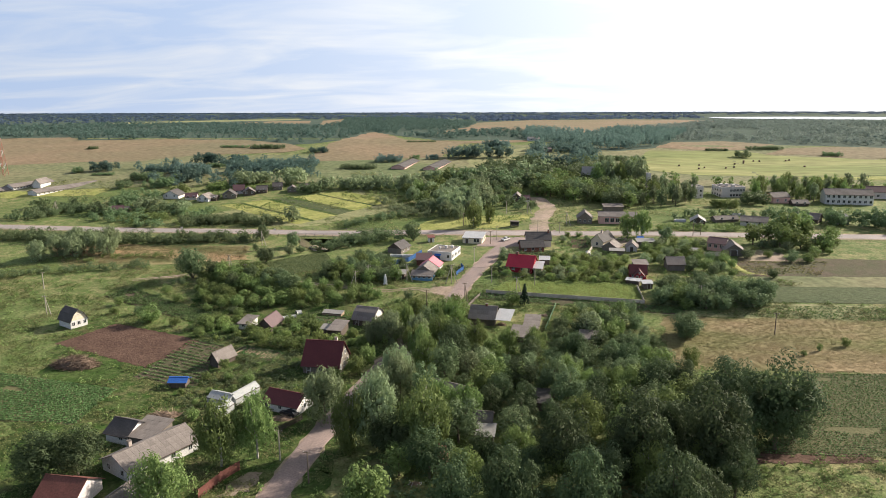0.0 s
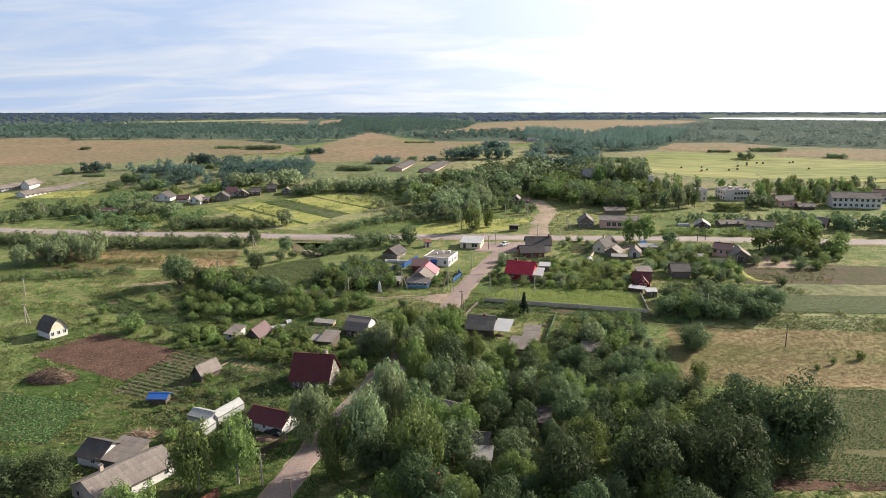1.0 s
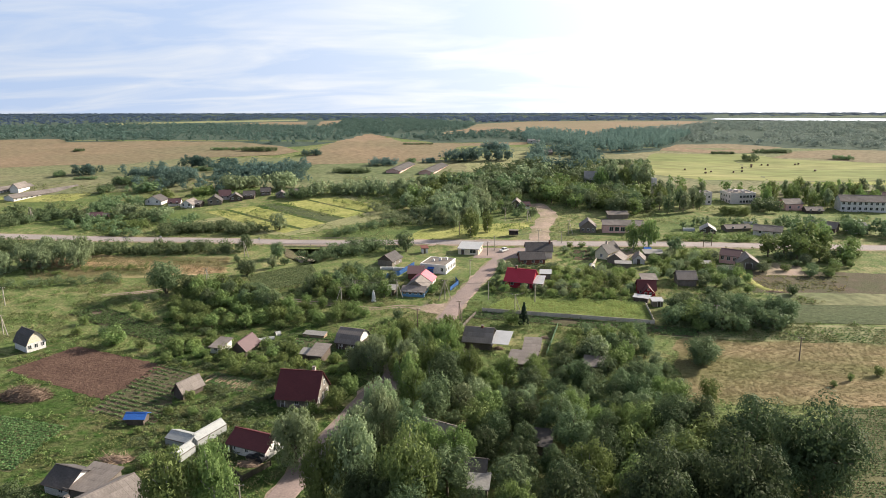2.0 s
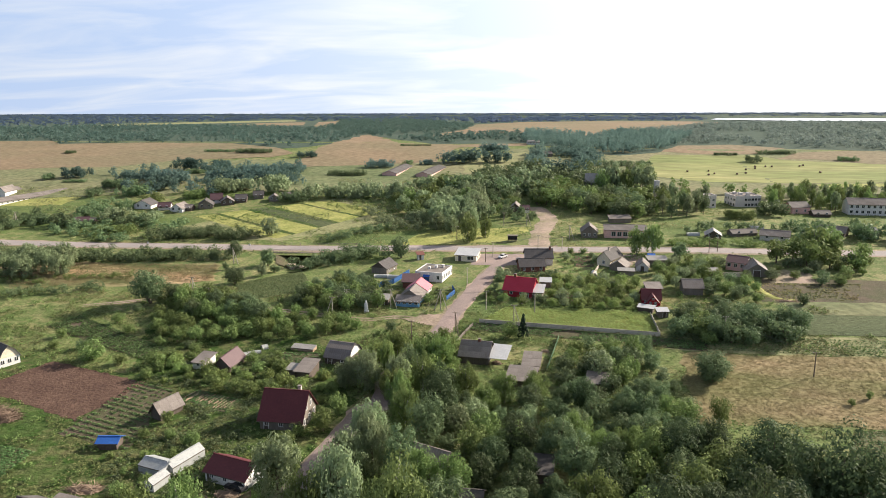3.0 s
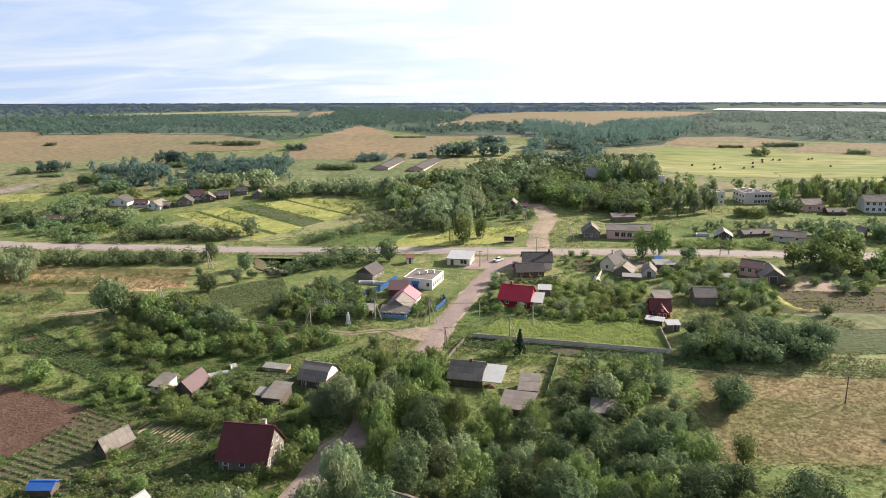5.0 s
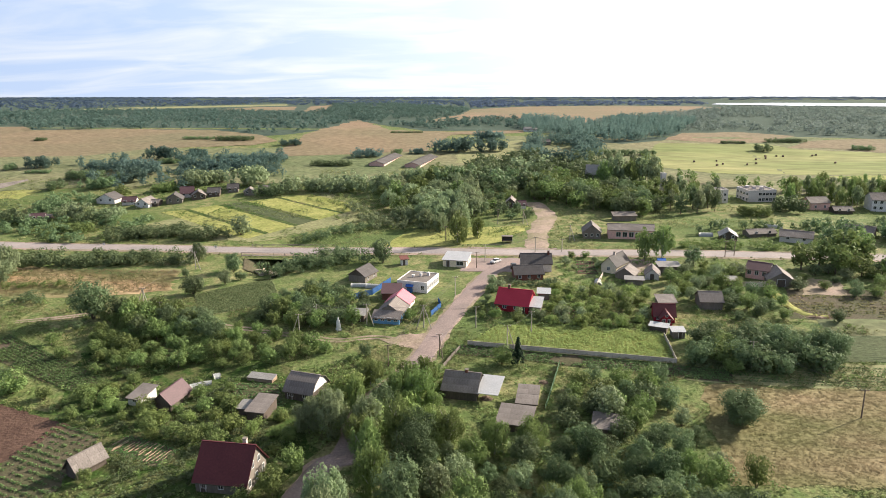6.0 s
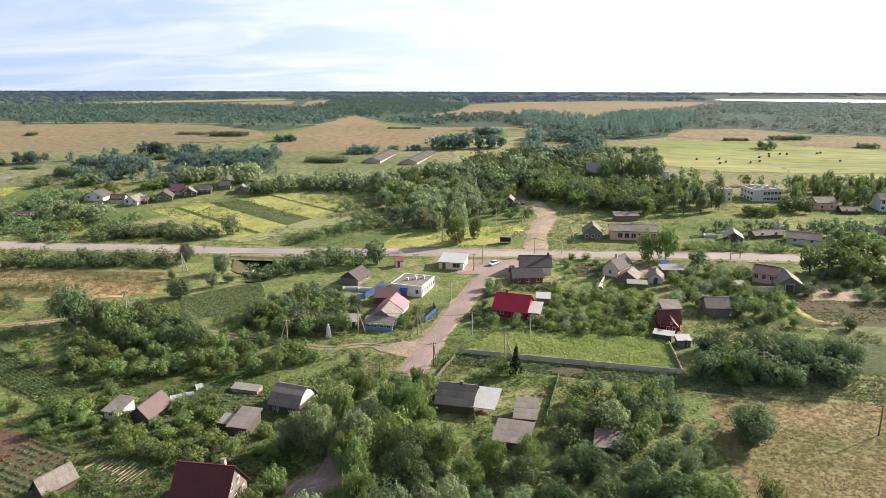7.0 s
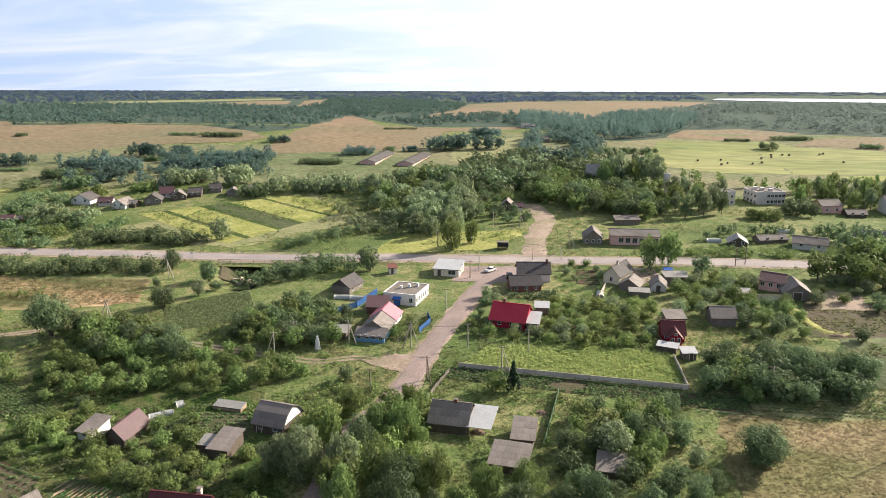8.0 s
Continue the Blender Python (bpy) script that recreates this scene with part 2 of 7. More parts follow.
BARK = material("bark", [(0.10, 0.08, 0.06), (0.16, 0.13, 0.10)], 2, 9, bump=0.02)
BIRCHBARK = material("birch_bark", [(0.45, 0.43, 0.40), (0.58, 0.56, 0.52), (0.12, 0.11, 0.1)], 2, 9, bump=0.01)
RUBBER = material("tyre_rubber", [(0.02, 0.02, 0.02), (0.03, 0.03, 0.03)], 5, 20)
CARWHITE = material("silver_car_paint", [(0.55, 0.55, 0.56), (0.6, 0.6, 0.61)], 2, 9, rough=0.3, spec=0.5)
CARBLACK = material("black_car_paint", [(0.015, 0.015, 0.018), (0.025, 0.025, 0.028)], 2, 9, rough=0.3, spec=0.5)
RUST = material("rusty_lattice", [(0.28, 0.11, 0.08), (0.36, 0.16, 0.12)], 2, 8)
WIRE = material("cable", [(0.10, 0.10, 0.09), (0.16, 0.15, 0.14)], 2, 8)
BLOOM = material("garden_bloom", [(0.45, 0.12, 0.12), (0.55, 0.4, 0.35)], 2, 8, vary=0.5)
LEAF = material("leaf_green", [(0.137, 0.189, 0.063), (0.218, 0.262, 0.095)], 0.35, 2.0, leaf=0.32, vary=0.3, speckle=0.6, rough=0.7, spec=0.12)
LEAFDARK = material("leaf_deep_green", [(0.103, 0.147, 0.074), (0.179, 0.217, 0.106)], 0.35, 2.0, leaf=0.32, vary=0.3, speckle=0.6, rough=0.7, spec=0.12)
LEAFPALE = material("leaf_willow", [(0.190, 0.237, 0.125), (0.276, 0.319, 0.179)], 0.35, 2.0, leaf=0.32, vary=0.3, speckle=0.6, rough=0.7, spec=0.12)
LEAFFRESH = material("leaf_fresh", [(0.183, 0.240, 0.074), (0.275, 0.321, 0.114)], 0.35, 2.0, leaf=0.32, vary=0.3, speckle=0.6, rough=0.7, spec=0.12)
NEEDLE = material("needles", [(0.015, 0.035, 0.018), (0.028, 0.05, 0.022)], 0.5, 3, leaf=0.12, vary=0.6, rough=0.8)
# bluish leaf for far woods and copses, with air haze mixed into the colour
HAZEWOODS = material("hazed_woods_leaf", [(0.087, 0.145, 0.124), (0.130, 0.191, 0.157)], 0.02, 0.3, leaf=0.5, vary=0.3, space="world", rough=0.8, spec=0.1)
# leaf tones paled and greyed to carry the eastern haze in the colour
PALEHAZEWOODS = material("pale_hazed_woods_leaf", [(0.224, 0.284, 0.256), (0.305, 0.365, 0.324)], 0.02, 0.3, leaf=0.45, vary=0.4, space="world", rough=0.8, spec=0.1)
# floor under far woods: tree shade plus haze, both put into its tones
HAZEFLOOR = material("forest_floor", [(0.050, 0.075, 0.060), (0.072, 0.097, 0.076)], 0.05, 0.4, bump=0.2, space="world", rough=0.95, spec=0.05)
NETGREEN = material("green_net_wire", [(0.05, 0.10, 0.05), (0.07, 0.13, 0.065)], 1, 5)
# horizon trees: blue distance haze is painted into these leaf tones
RIDGEHAZEWOODS = material("ridge_hazed_leaf", [(0.079, 0.124, 0.176), (0.103, 0.153, 0.215)], 0.02, 0.3, leaf=0.55, vary=0.2, space="world", rough=0.8, spec=0.1)
TUFT = material("weed_tufts", [(0.085, 0.129, 0.038), (0.163, 0.190, 0.070), (0.227, 0.209, 0.112)], 0.08, 0.8, leaf=0.35, vary=0.5, space="world", rough=0.9, spec=0.05)
TUFTDRY = material("dry_grass_tufts", [(0.269, 0.215, 0.129), (0.364, 0.284, 0.181), (0.197, 0.197, 0.091)], 0.16, 1.5, leaf=0.45, vary=0.25, speckle=0.6, contrast=3.0, stretch=(0.5, 1, 1), space="world", rough=0.9, spec=0.05)
TUFTBRIGHT = material("tall_bright_grass", [(0.278, 0.337, 0.114), (0.388, 0.427, 0.171)], 0.12, 0.8, leaf=0.4, vary=0.4, space="world", rough=0.9, spec=0.05)
CROPLEAF = material("potato_leaf", [(0.086, 0.146, 0.050), (0.138, 0.208, 0.074)], 0.2, 1.5, leaf=0.3, vary=0.6, space="world", rough=0.8)
# lush deep grass; part of its darkness is near cloud shade painted in
DEEPGRASS = material("lush_shade_dark_grass", [(0.035, 0.062, 0.017), (0.080, 0.108, 0.035), (0.117, 0.112, 0.052)], 0.11, 1.3, contrast=3.0, bump=0.3, speckle=2.0, space="world", rough=0.95, spec=0.1, patch=(0.36, 3.6, (0.038, 0.072, 0.016)))
# olive tones hold some extra blue, a slight haze tint in the colour
OLIVE = material("rough_olive_pasture", [(0.095, 0.123, 0.057), (0.149, 0.165, 0.085), (0.189, 0.175, 0.102)], 0.03, 0.3, contrast=3.0, bump=0.3, speckle=1.8, space="world", rough=0.95, spec=0.1)
STREAK = material("dry_orange_reedgrass", [(0.331, 0.212, 0.122), (0.497, 0.359, 0.224), (0.118, 0.154, 0.061)], 0.22, 1.2, contrast=3.0, bump=0.1, speckle=1.7, stretch=(0.22, 1, 1), space="world", rough=0.95, spec=0.1)
EARTH = material("bare_bank_earth", [(0.076, 0.060, 0.045), (0.122, 0.096, 0.069), (0.071, 0.075, 0.038)], 0.4, 2, bump=0.2, speckle=1.4, space="world", rough=0.95, spec=0.1)
CROPGREEN = material("broad_crop_leaf", [(0.150, 0.200, 0.084), (0.205, 0.250, 0.110)], 0.2, 1.5, leaf=0.3, vary=0.5, space="world", rough=0.8)
# darker leaf copy for near trees, putting foreground shade into the colour
LEAFSHADE = material("leaf_shade_darkened", [(0.056, 0.086, 0.042), (0.103, 0.131, 0.061)], 0.35, 2.0, leaf=0.32, vary=0.3, speckle=0.6, rough=0.7, spec=0.12)
FARLEAF = material("leaf_grey_green", [(0.112, 0.162, 0.074), (0.172, 0.222, 0.106)], 0.35, 2.0, leaf=0.32, vary=0.35, speckle=0.6, rough=0.65, spec=0.25)

# ---- building tools ----
KNOT_Y = np.array([0, 169, 214.5, 240.5, 288.6, 390, 475.8, 650])
KNOT_Z = np.array([-2.6, -2.6, -1.95, -0.26, 1.3, 3.5, 6.5, 11.7])
RIVER = ((-90.3, 327.4), (-87.9, 302.2), (-87.1, 288.5))


def land(x, y):
    """Height of the land: a village floor that rises gently to hay fields, then falls away in a long wooded plain."""
    x, y = np.asarray(x, float), np.asarray(y, float)
    d = np.maximum(y - 46, 600)
    z = np.where(y < 650, np.interp(y, KNOT_Y, KNOT_Z), 68.4 - d * (0.0476 + 0.0463 * (604 / d) ** 1.6))
    u = np.clip(x / 143, -1, 1)
    b = np.clip((y - 338) / 91, 0, 1) * np.clip((832 - y) / 260, 0, 1)
    return z - 3.9 * u * b


def ground(x, y):
    """The land with the river bed cut into it."""
    x, y = np.asarray(x, float), np.asarray(y, float)
    z = land(x, y)
    for (ax, ay), (bx, by) in zip(RIVER[:-1], RIVER[1:]):
        dx, dy = bx - ax, by - ay
        k = np.clip(((x - ax) * dx + (y - ay) * dy) / (dx * dx + dy * dy), 0, 1)
        d2 = (x - ax - k * dx) ** 2 + (y - ay - k * dy) ** 2
        z = z - 2.8 * np.exp(-d2 / 40.0)
    return z


def gz(x, y):
    return float(ground(x, y))


def mesh(name, verts, faces, mat=None, smooth=False):
    me = bpy.data.meshes.new(name)
    verts, faces = np.asarray(verts, np.float32), faces
    if isinstance(faces, np.ndarray):
        k = faces.shape[1]
        me.vertices.add(len(verts))
        me.vertices.foreach_set("co", verts.ravel())
        me.loops.add(faces.size)
        me.loops.foreach_set("vertex_index", faces.astype(np.int32).ravel())
        me.polygons.add(len(faces))
        me.polygons.foreach_set("loop_start", np.arange(0, faces.size, k, dtype=np.int32))
        me.update(calc_edges=True)
    else:
        me.from_pydata([tuple(map(float, v)) for v in verts], [], faces)
        me.update()
    if mat:
        me.materials.append(mat)
    if smooth:
        me.polygons.foreach_set("use_smooth", np.ones(len(me.polygons), bool))
    return me


def part(name, me, mat, parent, label="", m=None):
    """Links a mesh as one part of a thing."""
    if mat and not me.materials:
        me.materials.append(mat)
    ob = new(name, me)
    ob.parent = parent
    if m is not None:
        ob.matrix_basis = m
    if label:
        tagged(ob, label)
    return ob


def boxes(name, rows, mat=None):
    """One mesh of several boxes (x0, y0, z0, x1, y1, z1)."""
    v, f = [], []
    for x0, y0, z0, x1, y1, z1 in rows:
        o = len(v)
        v += [(x, y, z) for z in (z0, z1) for x, y in ((x0, y0), (x1, y0), (x1, y1), (x0, y1))]
        f += [tuple(o + i for i in q) for q in ((3, 2, 1, 0), (4, 5, 6, 7), (0, 1, 5, 4), (1, 2, 6, 5), (2, 3, 7, 6), (3, 0, 4, 7))]
    return mesh(name, v, f, mat)


def tube(name, a, b, r0, r1, sides=6, mat=None):
    """A tapered round bar from a to b."""
    a, b = Vector(a), Vector(b)
    w = (b - a).normalized()
    s = w.orthogonal().normalized()
    t = w.cross(s)
    v, f = [], []
    for p, r in ((a, r0), (b, r1)):
        v += [p + r * (math.cos(2 * math.pi * i / sides) * s + math.sin(2 * math.pi * i / sides) * t) for i in range(sides)]
    f += [(i, (i + 1) % sides, sides + (i + 1) % sides, sides + i) for i in range(sides)]
    f += [tuple(reversed(range(sides))), tuple(range(sides, 2 * sides))]
    return mesh(name, v, f, mat)


def merged(name, meshes, mat=None):
    v, f, o = [], [], 0
    for me in meshes:
        v += [tuple(p.co) for p in me.vertices]
        f += [tuple(o + i for i in p.vertices) for p in me.polygons]
        o += len(me.vertices)
    return mesh(name, v, f, mat)


def thing(name, label, category, m, group="", kind=""):
    ob = new(name)
    ob.matrix_basis = m
    return tagged(ob, label, category, group, kind)


def smooth_line(pts, step=2.5):
    """Points along a soft curve through pts."""
    p = [Vector((a, b)) for a, b in pts]
    p = [2 * p[0] - p[1]] + p + [2 * p[-1] - p[-2]]
    out = []
    for i in range(1, len(p) - 2):
        k = max(2, int((p[i + 1] - p[i]).length / step))
        for j in range(k):
            t = j / k
            out.append(0.5 * (2 * p[i] + (p[i + 1] - p[i - 1]) * t + (2 * p[i - 1] - 5 * p[i] + 4 * p[i + 1] - p[i + 2]) * t * t + (3 * p[i] - p[i - 1] - 3 * p[i + 1] + p[i + 2]) * t ** 3))
    out.append(p[-2])
    return out


ROADS = []


def ribbon(name, pts, profile, mat, label, category="road", ragged=0.0, keep=True, flat=False):
    """A strip along pts with a cross profile of (offset, height over the land)."""
    line = smooth_line(pts)
    rng = np.random.RandomState(len(name) + len(pts))
    v, f, k = [], [], len(profile)
    for i, p in enumerate(line):
        d = (line[min(i + 1, len(line) - 1)] - line[max(i - 1, 0)]).normalized()
        s = Vector((d.y, -d.x))
        for j, (o, h) in enumerate(profile):
            edge = ragged * rng.uniform(-1, 1) if j in (0, k - 1) else 0
            q = p + s * (o + edge)
            v.append((q.x, q.y, (float(land(p.x, p.y)) if flat else gz(q.x, q.y)) + h))
        if i:
            a, b = (i - 1) * k, i * k
            f += [(a + j, a + j + 1, b + j + 1, b + j) for j in range(k - 1)]
        if keep:
            ROADS.append((p.x, p.y, max(abs(o) for o, h in profile)))
    ob = new(name, mesh(name, v, f, mat))
    return tagged(ob, label, category, kind="structure")


def inside(px, py, poly):
    px, py = np.asarray(px), np.asarray(py)
    ok = np.zeros(px.shape, bool)
    for (ax, ay), (bx, by) in zip(poly, poly[1:] + poly[:1]):
        cross = (ay > py) != (by > py)
        with np.errstate(divide="ignore", invalid="ignore"):
            ok ^= cross & (px < (bx - ax) * (py - ay) / (by - ay + 1e-12) + ax)
    return ok


def field(name, corners, mat, label, lift=0.07, cell=4.0, wobble=0.6, category="field", keep=False):
    """A sheet over the land between four corners (near left, near right, far right, far left)."""
    c = [Vector(p) for p in corners]
    nu = max(4, min(120, int((c[1] - c[0]).length / cell)))
    nv = max(4, min(120, int((c[3] - c[0]).length / cell)))
    rng = np.random.RandomState(nu * 7 + nv)
    v = []
    for j in range(nv + 1):
        for i in range(nu + 1):
            s, t = i / nu, j / nv
            p = (c[0] * (1 - s) + c[1] * s) * (1 - t) + (c[3] * (1 - s) + c[2] * s) * t
            if i in (0, nu) or j in (0, nv):
                p = p + Vector(rng.uniform(-wobble, wobble, 2))
            v.append((p.x, p.y, gz(p.x, p.y) + lift))
    w = nu + 1
    f = [(j * w + i, j * w + i + 1, (j + 1) * w + i + 1, (j + 1) * w + i) for j in range(nv) for i in range(nu)]
    if keep:
        BARE.append([tuple(p) for p in c])
    return tagged(new(name, mesh(name, v, f, mat)), label, category, kind="structure")


def tract(name, poly, mat, label, lift=0.3, category="field", seed=1):
    """A sheet over the land inside any outline, with an uneven edge."""
    rng = np.random.RandomState(seed + len(poly))
    pts = []
    for (ax, ay), (bx, by) in zip(poly, poly[1:] + poly[:1]):
        length = math.hypot(bx - ax, by - ay)
        k = max(1, int(length / 12))
        for i in range(k):
            e = min(2.5, length * 0.03) if i else 0
            pts.append((ax + (bx - ax) * i / k + rng.uniform(-e, e), ay + (by - ay) * i / k + rng.uniform(-e, e), 0))
    bm = bmesh.new()
    bm.faces.new([bm.verts.new(p) for p in pts])
    lo, hi = min(p[1] for p in pts), max(p[1] for p in pts)
    cuts = [y for y in (*range(340, 900, 20), *range(900, 2400, 75), *range(2400, 5000, 200)) if lo < y < hi]
    for co, no in [((0, y, 0), (0, 1, 0)) for y in cuts] + [((x, 0, 0), (1, 0, 0)) for x in (-143, 0, 143)]:
        bmesh.ops.bisect_plane(bm, geom=bm.verts[:] + bm.edges[:] + bm.faces[:], plane_co=co, plane_no=no)
    bmesh.ops.triangulate(bm, faces=bm.faces[:])
    for v in bm.verts:
        v.co.z = gz(v.co.x, v.co.y) + lift
    bmesh.ops.recalc_face_normals(bm, faces=bm.faces[:])
    if sum(f.normal.z for f in bm.faces) < 0:
        bmesh.ops.reverse_faces(bm, faces=bm.faces[:])
    me = bpy.data.meshes.new(name)
    bm.to_mesh(me)
    bm.free()
    me.materials.append(mat)
    if mat is not HAZEFLOOR:
        CLEARINGS.append(poly)
    return tagged(new(name, me), label, category, kind="structure")


CLEARINGS = []
BARE = []
FOOT = []


def blocked(x, y, r):
    for a, b, c in FOOT:
        if (x - a) ** 2 + (y - b) ** 2 < (c + r) ** 2:
            return True
    for a, b, c in ROADS:
        if (x - a) ** 2 + (y - b) ** 2 < (c + r * 0.6) ** 2:
            return True
    return any(inside(x, y, q) for q in BARE)


# ---- foliage ----
def cards(rng, centres, normals, size, long=1.0):
    """Leaf sprays: one small pointed leaf at each centre, facing its normal."""
    n = len(centres)
    nrm = normals / (np.linalg.norm(normals, axis=1, keepdims=True) + 1e-9)
    ref = rng.normal(size=(n, 3))
    t = np.cross(nrm, ref)
    t /= np.linalg.norm(t, axis=1, keepdims=True) + 1e-9
    b = np.cross(nrm, t)
    s = (size * rng.uniform(0.6, 1.35, (n, 1)))
    v = np.stack([centres + t * s * long * 1.15, centres - t * s * 0.6 * long + b * s * 0.8, centres - t * s * 0.6 * long - b * s * 0.8], 1).reshape(-1, 3)
    return v, np.arange(3 * n).reshape(-1, 3)


def ball(rng, n):
    d = rng.normal(size=(n, 3))
    return d / np.linalg.norm(d, axis=1, keepdims=True)


def crown_points(rng, shape, clumps, per, spread):
    """Leaf centres and normals of a crown one unit wide and high."""
    cs, rs = [], []
    while len(cs) < clumps:
        p = rng.uniform(-1, 1, 3)
        r = np.linalg.norm(p)
        if r > 1 or r < (0.6 if clumps > 20 else 0.3):
            continue
        z = p[2]
        if shape == "round":
            c = np.array([p[0] * 0.39, p[1] * 0.39, 0.50 + z * 0.41])
        elif shape == "tall":
            k = 0.55 + 0.45 * (1 - abs(z))
            c = np.array([p[0] * 0.38 * k, p[1] * 0.38 * k, 0.56 + z * 0.38])
        elif shape == "droop":
            c = np.array([p[0] * 0.39, p[1] * 0.39, 0.51 + z * 0.39])
        elif shape == "cone":
            h = rng.uniform(0.06, 0.97)
            a = rng.uniform(0, 6.283)
            k = 0.42 * (1 - h) * rng.uniform(0.65, 1)
            c = np.array([math.cos(a) * k, math.sin(a) * k, h])
        else:
            c = np.array([p[0] * 0.40, p[1] * 0.40, 0.42 + z * 0.36])
        cs.append(c)
        rs.append(spread * rng.uniform(0.6, 1.25))
    cs, rs = np.array(cs), np.array(rs)
    idx = np.repeat(np.arange(clumps), per)
    d = ball(rng, len(idx))
    d[:, 2] = np.where(rng.uniform(size=len(d)) < 0.35, np.abs(d[:, 2]), d[:, 2])
    rad = rs[idx][:, None] * rng.uniform(0.78, 1.07, (len(idx), 1))
    pos = cs[idx] + d * rad
    if shape == "droop":
        pos[:, 2] -= rng.uniform(0, 0.14, len(pos))
    if shape == "bush":
        pos[:, 2] = np.abs(pos[:, 2])
    out = pos - np.array([0, 0, 0.45])
    nrm = d * 1.25 + out * 0.6 + rng.normal(size=d.shape) * 0.15
    if shape == "droop":
        nrm[:, 2] *= 0.35
    return pos, nrm, cs


def crown_mesh(name, seed, shape, clumps, per, spread, size, mat, long=1.0):
    rng = np.random.RandomState(seed)
    pos, nrm, cs = crown_points(rng, shape, clumps, per, spread)
    v, f = cards(rng, pos, nrm, size, long)
    rad, low, high = {"round": (0.34, 0.2, 0.8), "tall": (0.22, 0.2, 0.84), "droop": (0.28, 0.25, 0.78), "cone": (0.08, 0.05, 0.7)}.get(shape, (0.34, 0.05, 0.66))
    k = int(len(pos) * 0.12)
    q = ball(rng, k) * rng.uniform(0.2, 1.0, (k, 1))
    inner = np.stack([q[:, 0] * rad, q[:, 1] * rad, (low + high) / 2 + q[:, 2] * (high - low) / 2], 1)
    v2, f2 = cards(rng, inner, q + rng.normal(size=q.shape) * 0.6, size * 2.3, 1.0)
    me = mesh(name, np.concatenate([v, v2]), np.concatenate([f, f2 + len(v)]), mat)
    return me, cs


def trunk_mesh(name, seed, cs, shape, mat):
    rng = np.random.RandomState(seed + 500)
    if shape == "bush":
        bars = [tube("t", (0, 0, -0.05), (0.2 * math.cos(a), 0.2 * math.sin(a), 0.55), 0.018, 0.006, 5) for a in rng.uniform(0, 6.28, 5)]
    else:
        top = 0.93 if shape == "cone" else 0.72
        mid = (rng.uniform(-0.02, 0.02), rng.uniform(-0.02, 0.02), top * 0.5)
        bars = [tube("t", (0, 0, -0.05), mid, 0.028, 0.020, 7), tube("t", mid, (0, 0, top), 0.020, 0.006, 6)]
        pick = rng.permutation(len(cs))[:9]
        for i in pick:
            h = rng.uniform(0.22, 0.5)
            c = cs[i]
            if c[2] > h:
                bars.append(tube("t", (0, 0, h), tuple(c), 0.012, 0.003, 4))
    out = merged(name, bars, mat)
    for b in bars:
        bpy.data.meshes.remove(b)
    return out


KINDS = {}


def kind_of_tree(key, name, category, shape, count, clumps, per, spread, size, leaf, bark, long=1.0):
    """Crowns at three finenesses: near the flight line, in the village, and beyond the main road."""
    rows = {}
    for level, kc, kp, ks, kz in (("near", 0.72, 2.1, 1.12, 0.8), ("mid", 1.0, 1.0, 1.0, 1.0), ("far", 0.62, 0.6, 1.15, 1.55)):
        rows[level] = []
        for i in range(count):
            seed = 37 * len(KINDS) + i * 11 + 3
            cr, cs = crown_mesh(key + "_crown", seed, shape, int(clumps * kc), int(per * kp), spread * ks, size * kz, leaf, long)
            rows[level].append((cr, trunk_mesh(key + "_trunk", seed, cs, shape, bark)))
    KINDS[key] = (name, category, rows)


kind_of_tree("grand", "broadleaf_tree", "tree", "round", 5, 70, 60, 0.118, 0.0172, LEAFSHADE, BARK)
kind_of_tree("round", "broadleaf_tree", "tree", "round", 4, 54, 54, 0.125, 0.020, LEAFDARK, BARK)
kind_of_tree("apple", "fruit_tree", "tree", "round", 4, 38, 36, 0.13, 0.0285, LEAF, BARK)
kind_of_tree("birch", "birch_tree", "tree", "droop", 4, 60, 48, 0.10, 0.018, LEAF, BIRCHBARK, 1.5)
kind_of_tree("willow", "willow_tree", "tree", "droop", 4, 60, 50, 0.10, 0.019, LEAFPALE, BARK, 1.4)
# poplars borrow the pale willow leaf so the colour imitates haze
kind_of_tree("poplar", "poplar_tree", "tree", "tall", 3, 46, 40, 0.11, 0.024, LEAFPALE, BARK)
kind_of_tree("spruce", "spruce_tree", "tree", "cone", 2, 90, 26, 0.07, 0.026, NEEDLE, BARK)
kind_of_tree("bush", "bush", "bush", "bush", 5, 34, 34, 0.155, 0.030, LEAF, BARK)
kind_of_tree("darkbush", "bush", "bush", "bush", 4, 34, 34, 0.155, 0.030, LEAFDARK, BARK)
kind_of_tree("palebush", "bush", "bush", "bush", 3, 34, 40, 0.155, 0.028, LEAFPALE, BARK)
kind_of_tree("fresh", "bush", "bush", "bush", 3, 30, 36, 0.15, 0.034, LEAFFRESH, BARK)
kind_of_tree("lone", "broadleaf_tree", "tree", "bush", 3, 74, 66, 0.115, 0.0165, LEAFDARK, BARK)
kind_of_tree("plum", "fruit_tree", "tree", "bush", 4, 34, 33, 0.145, 0.029, LEAFFRESH, BARK)
tree_rng = np.random.RandomState(11)
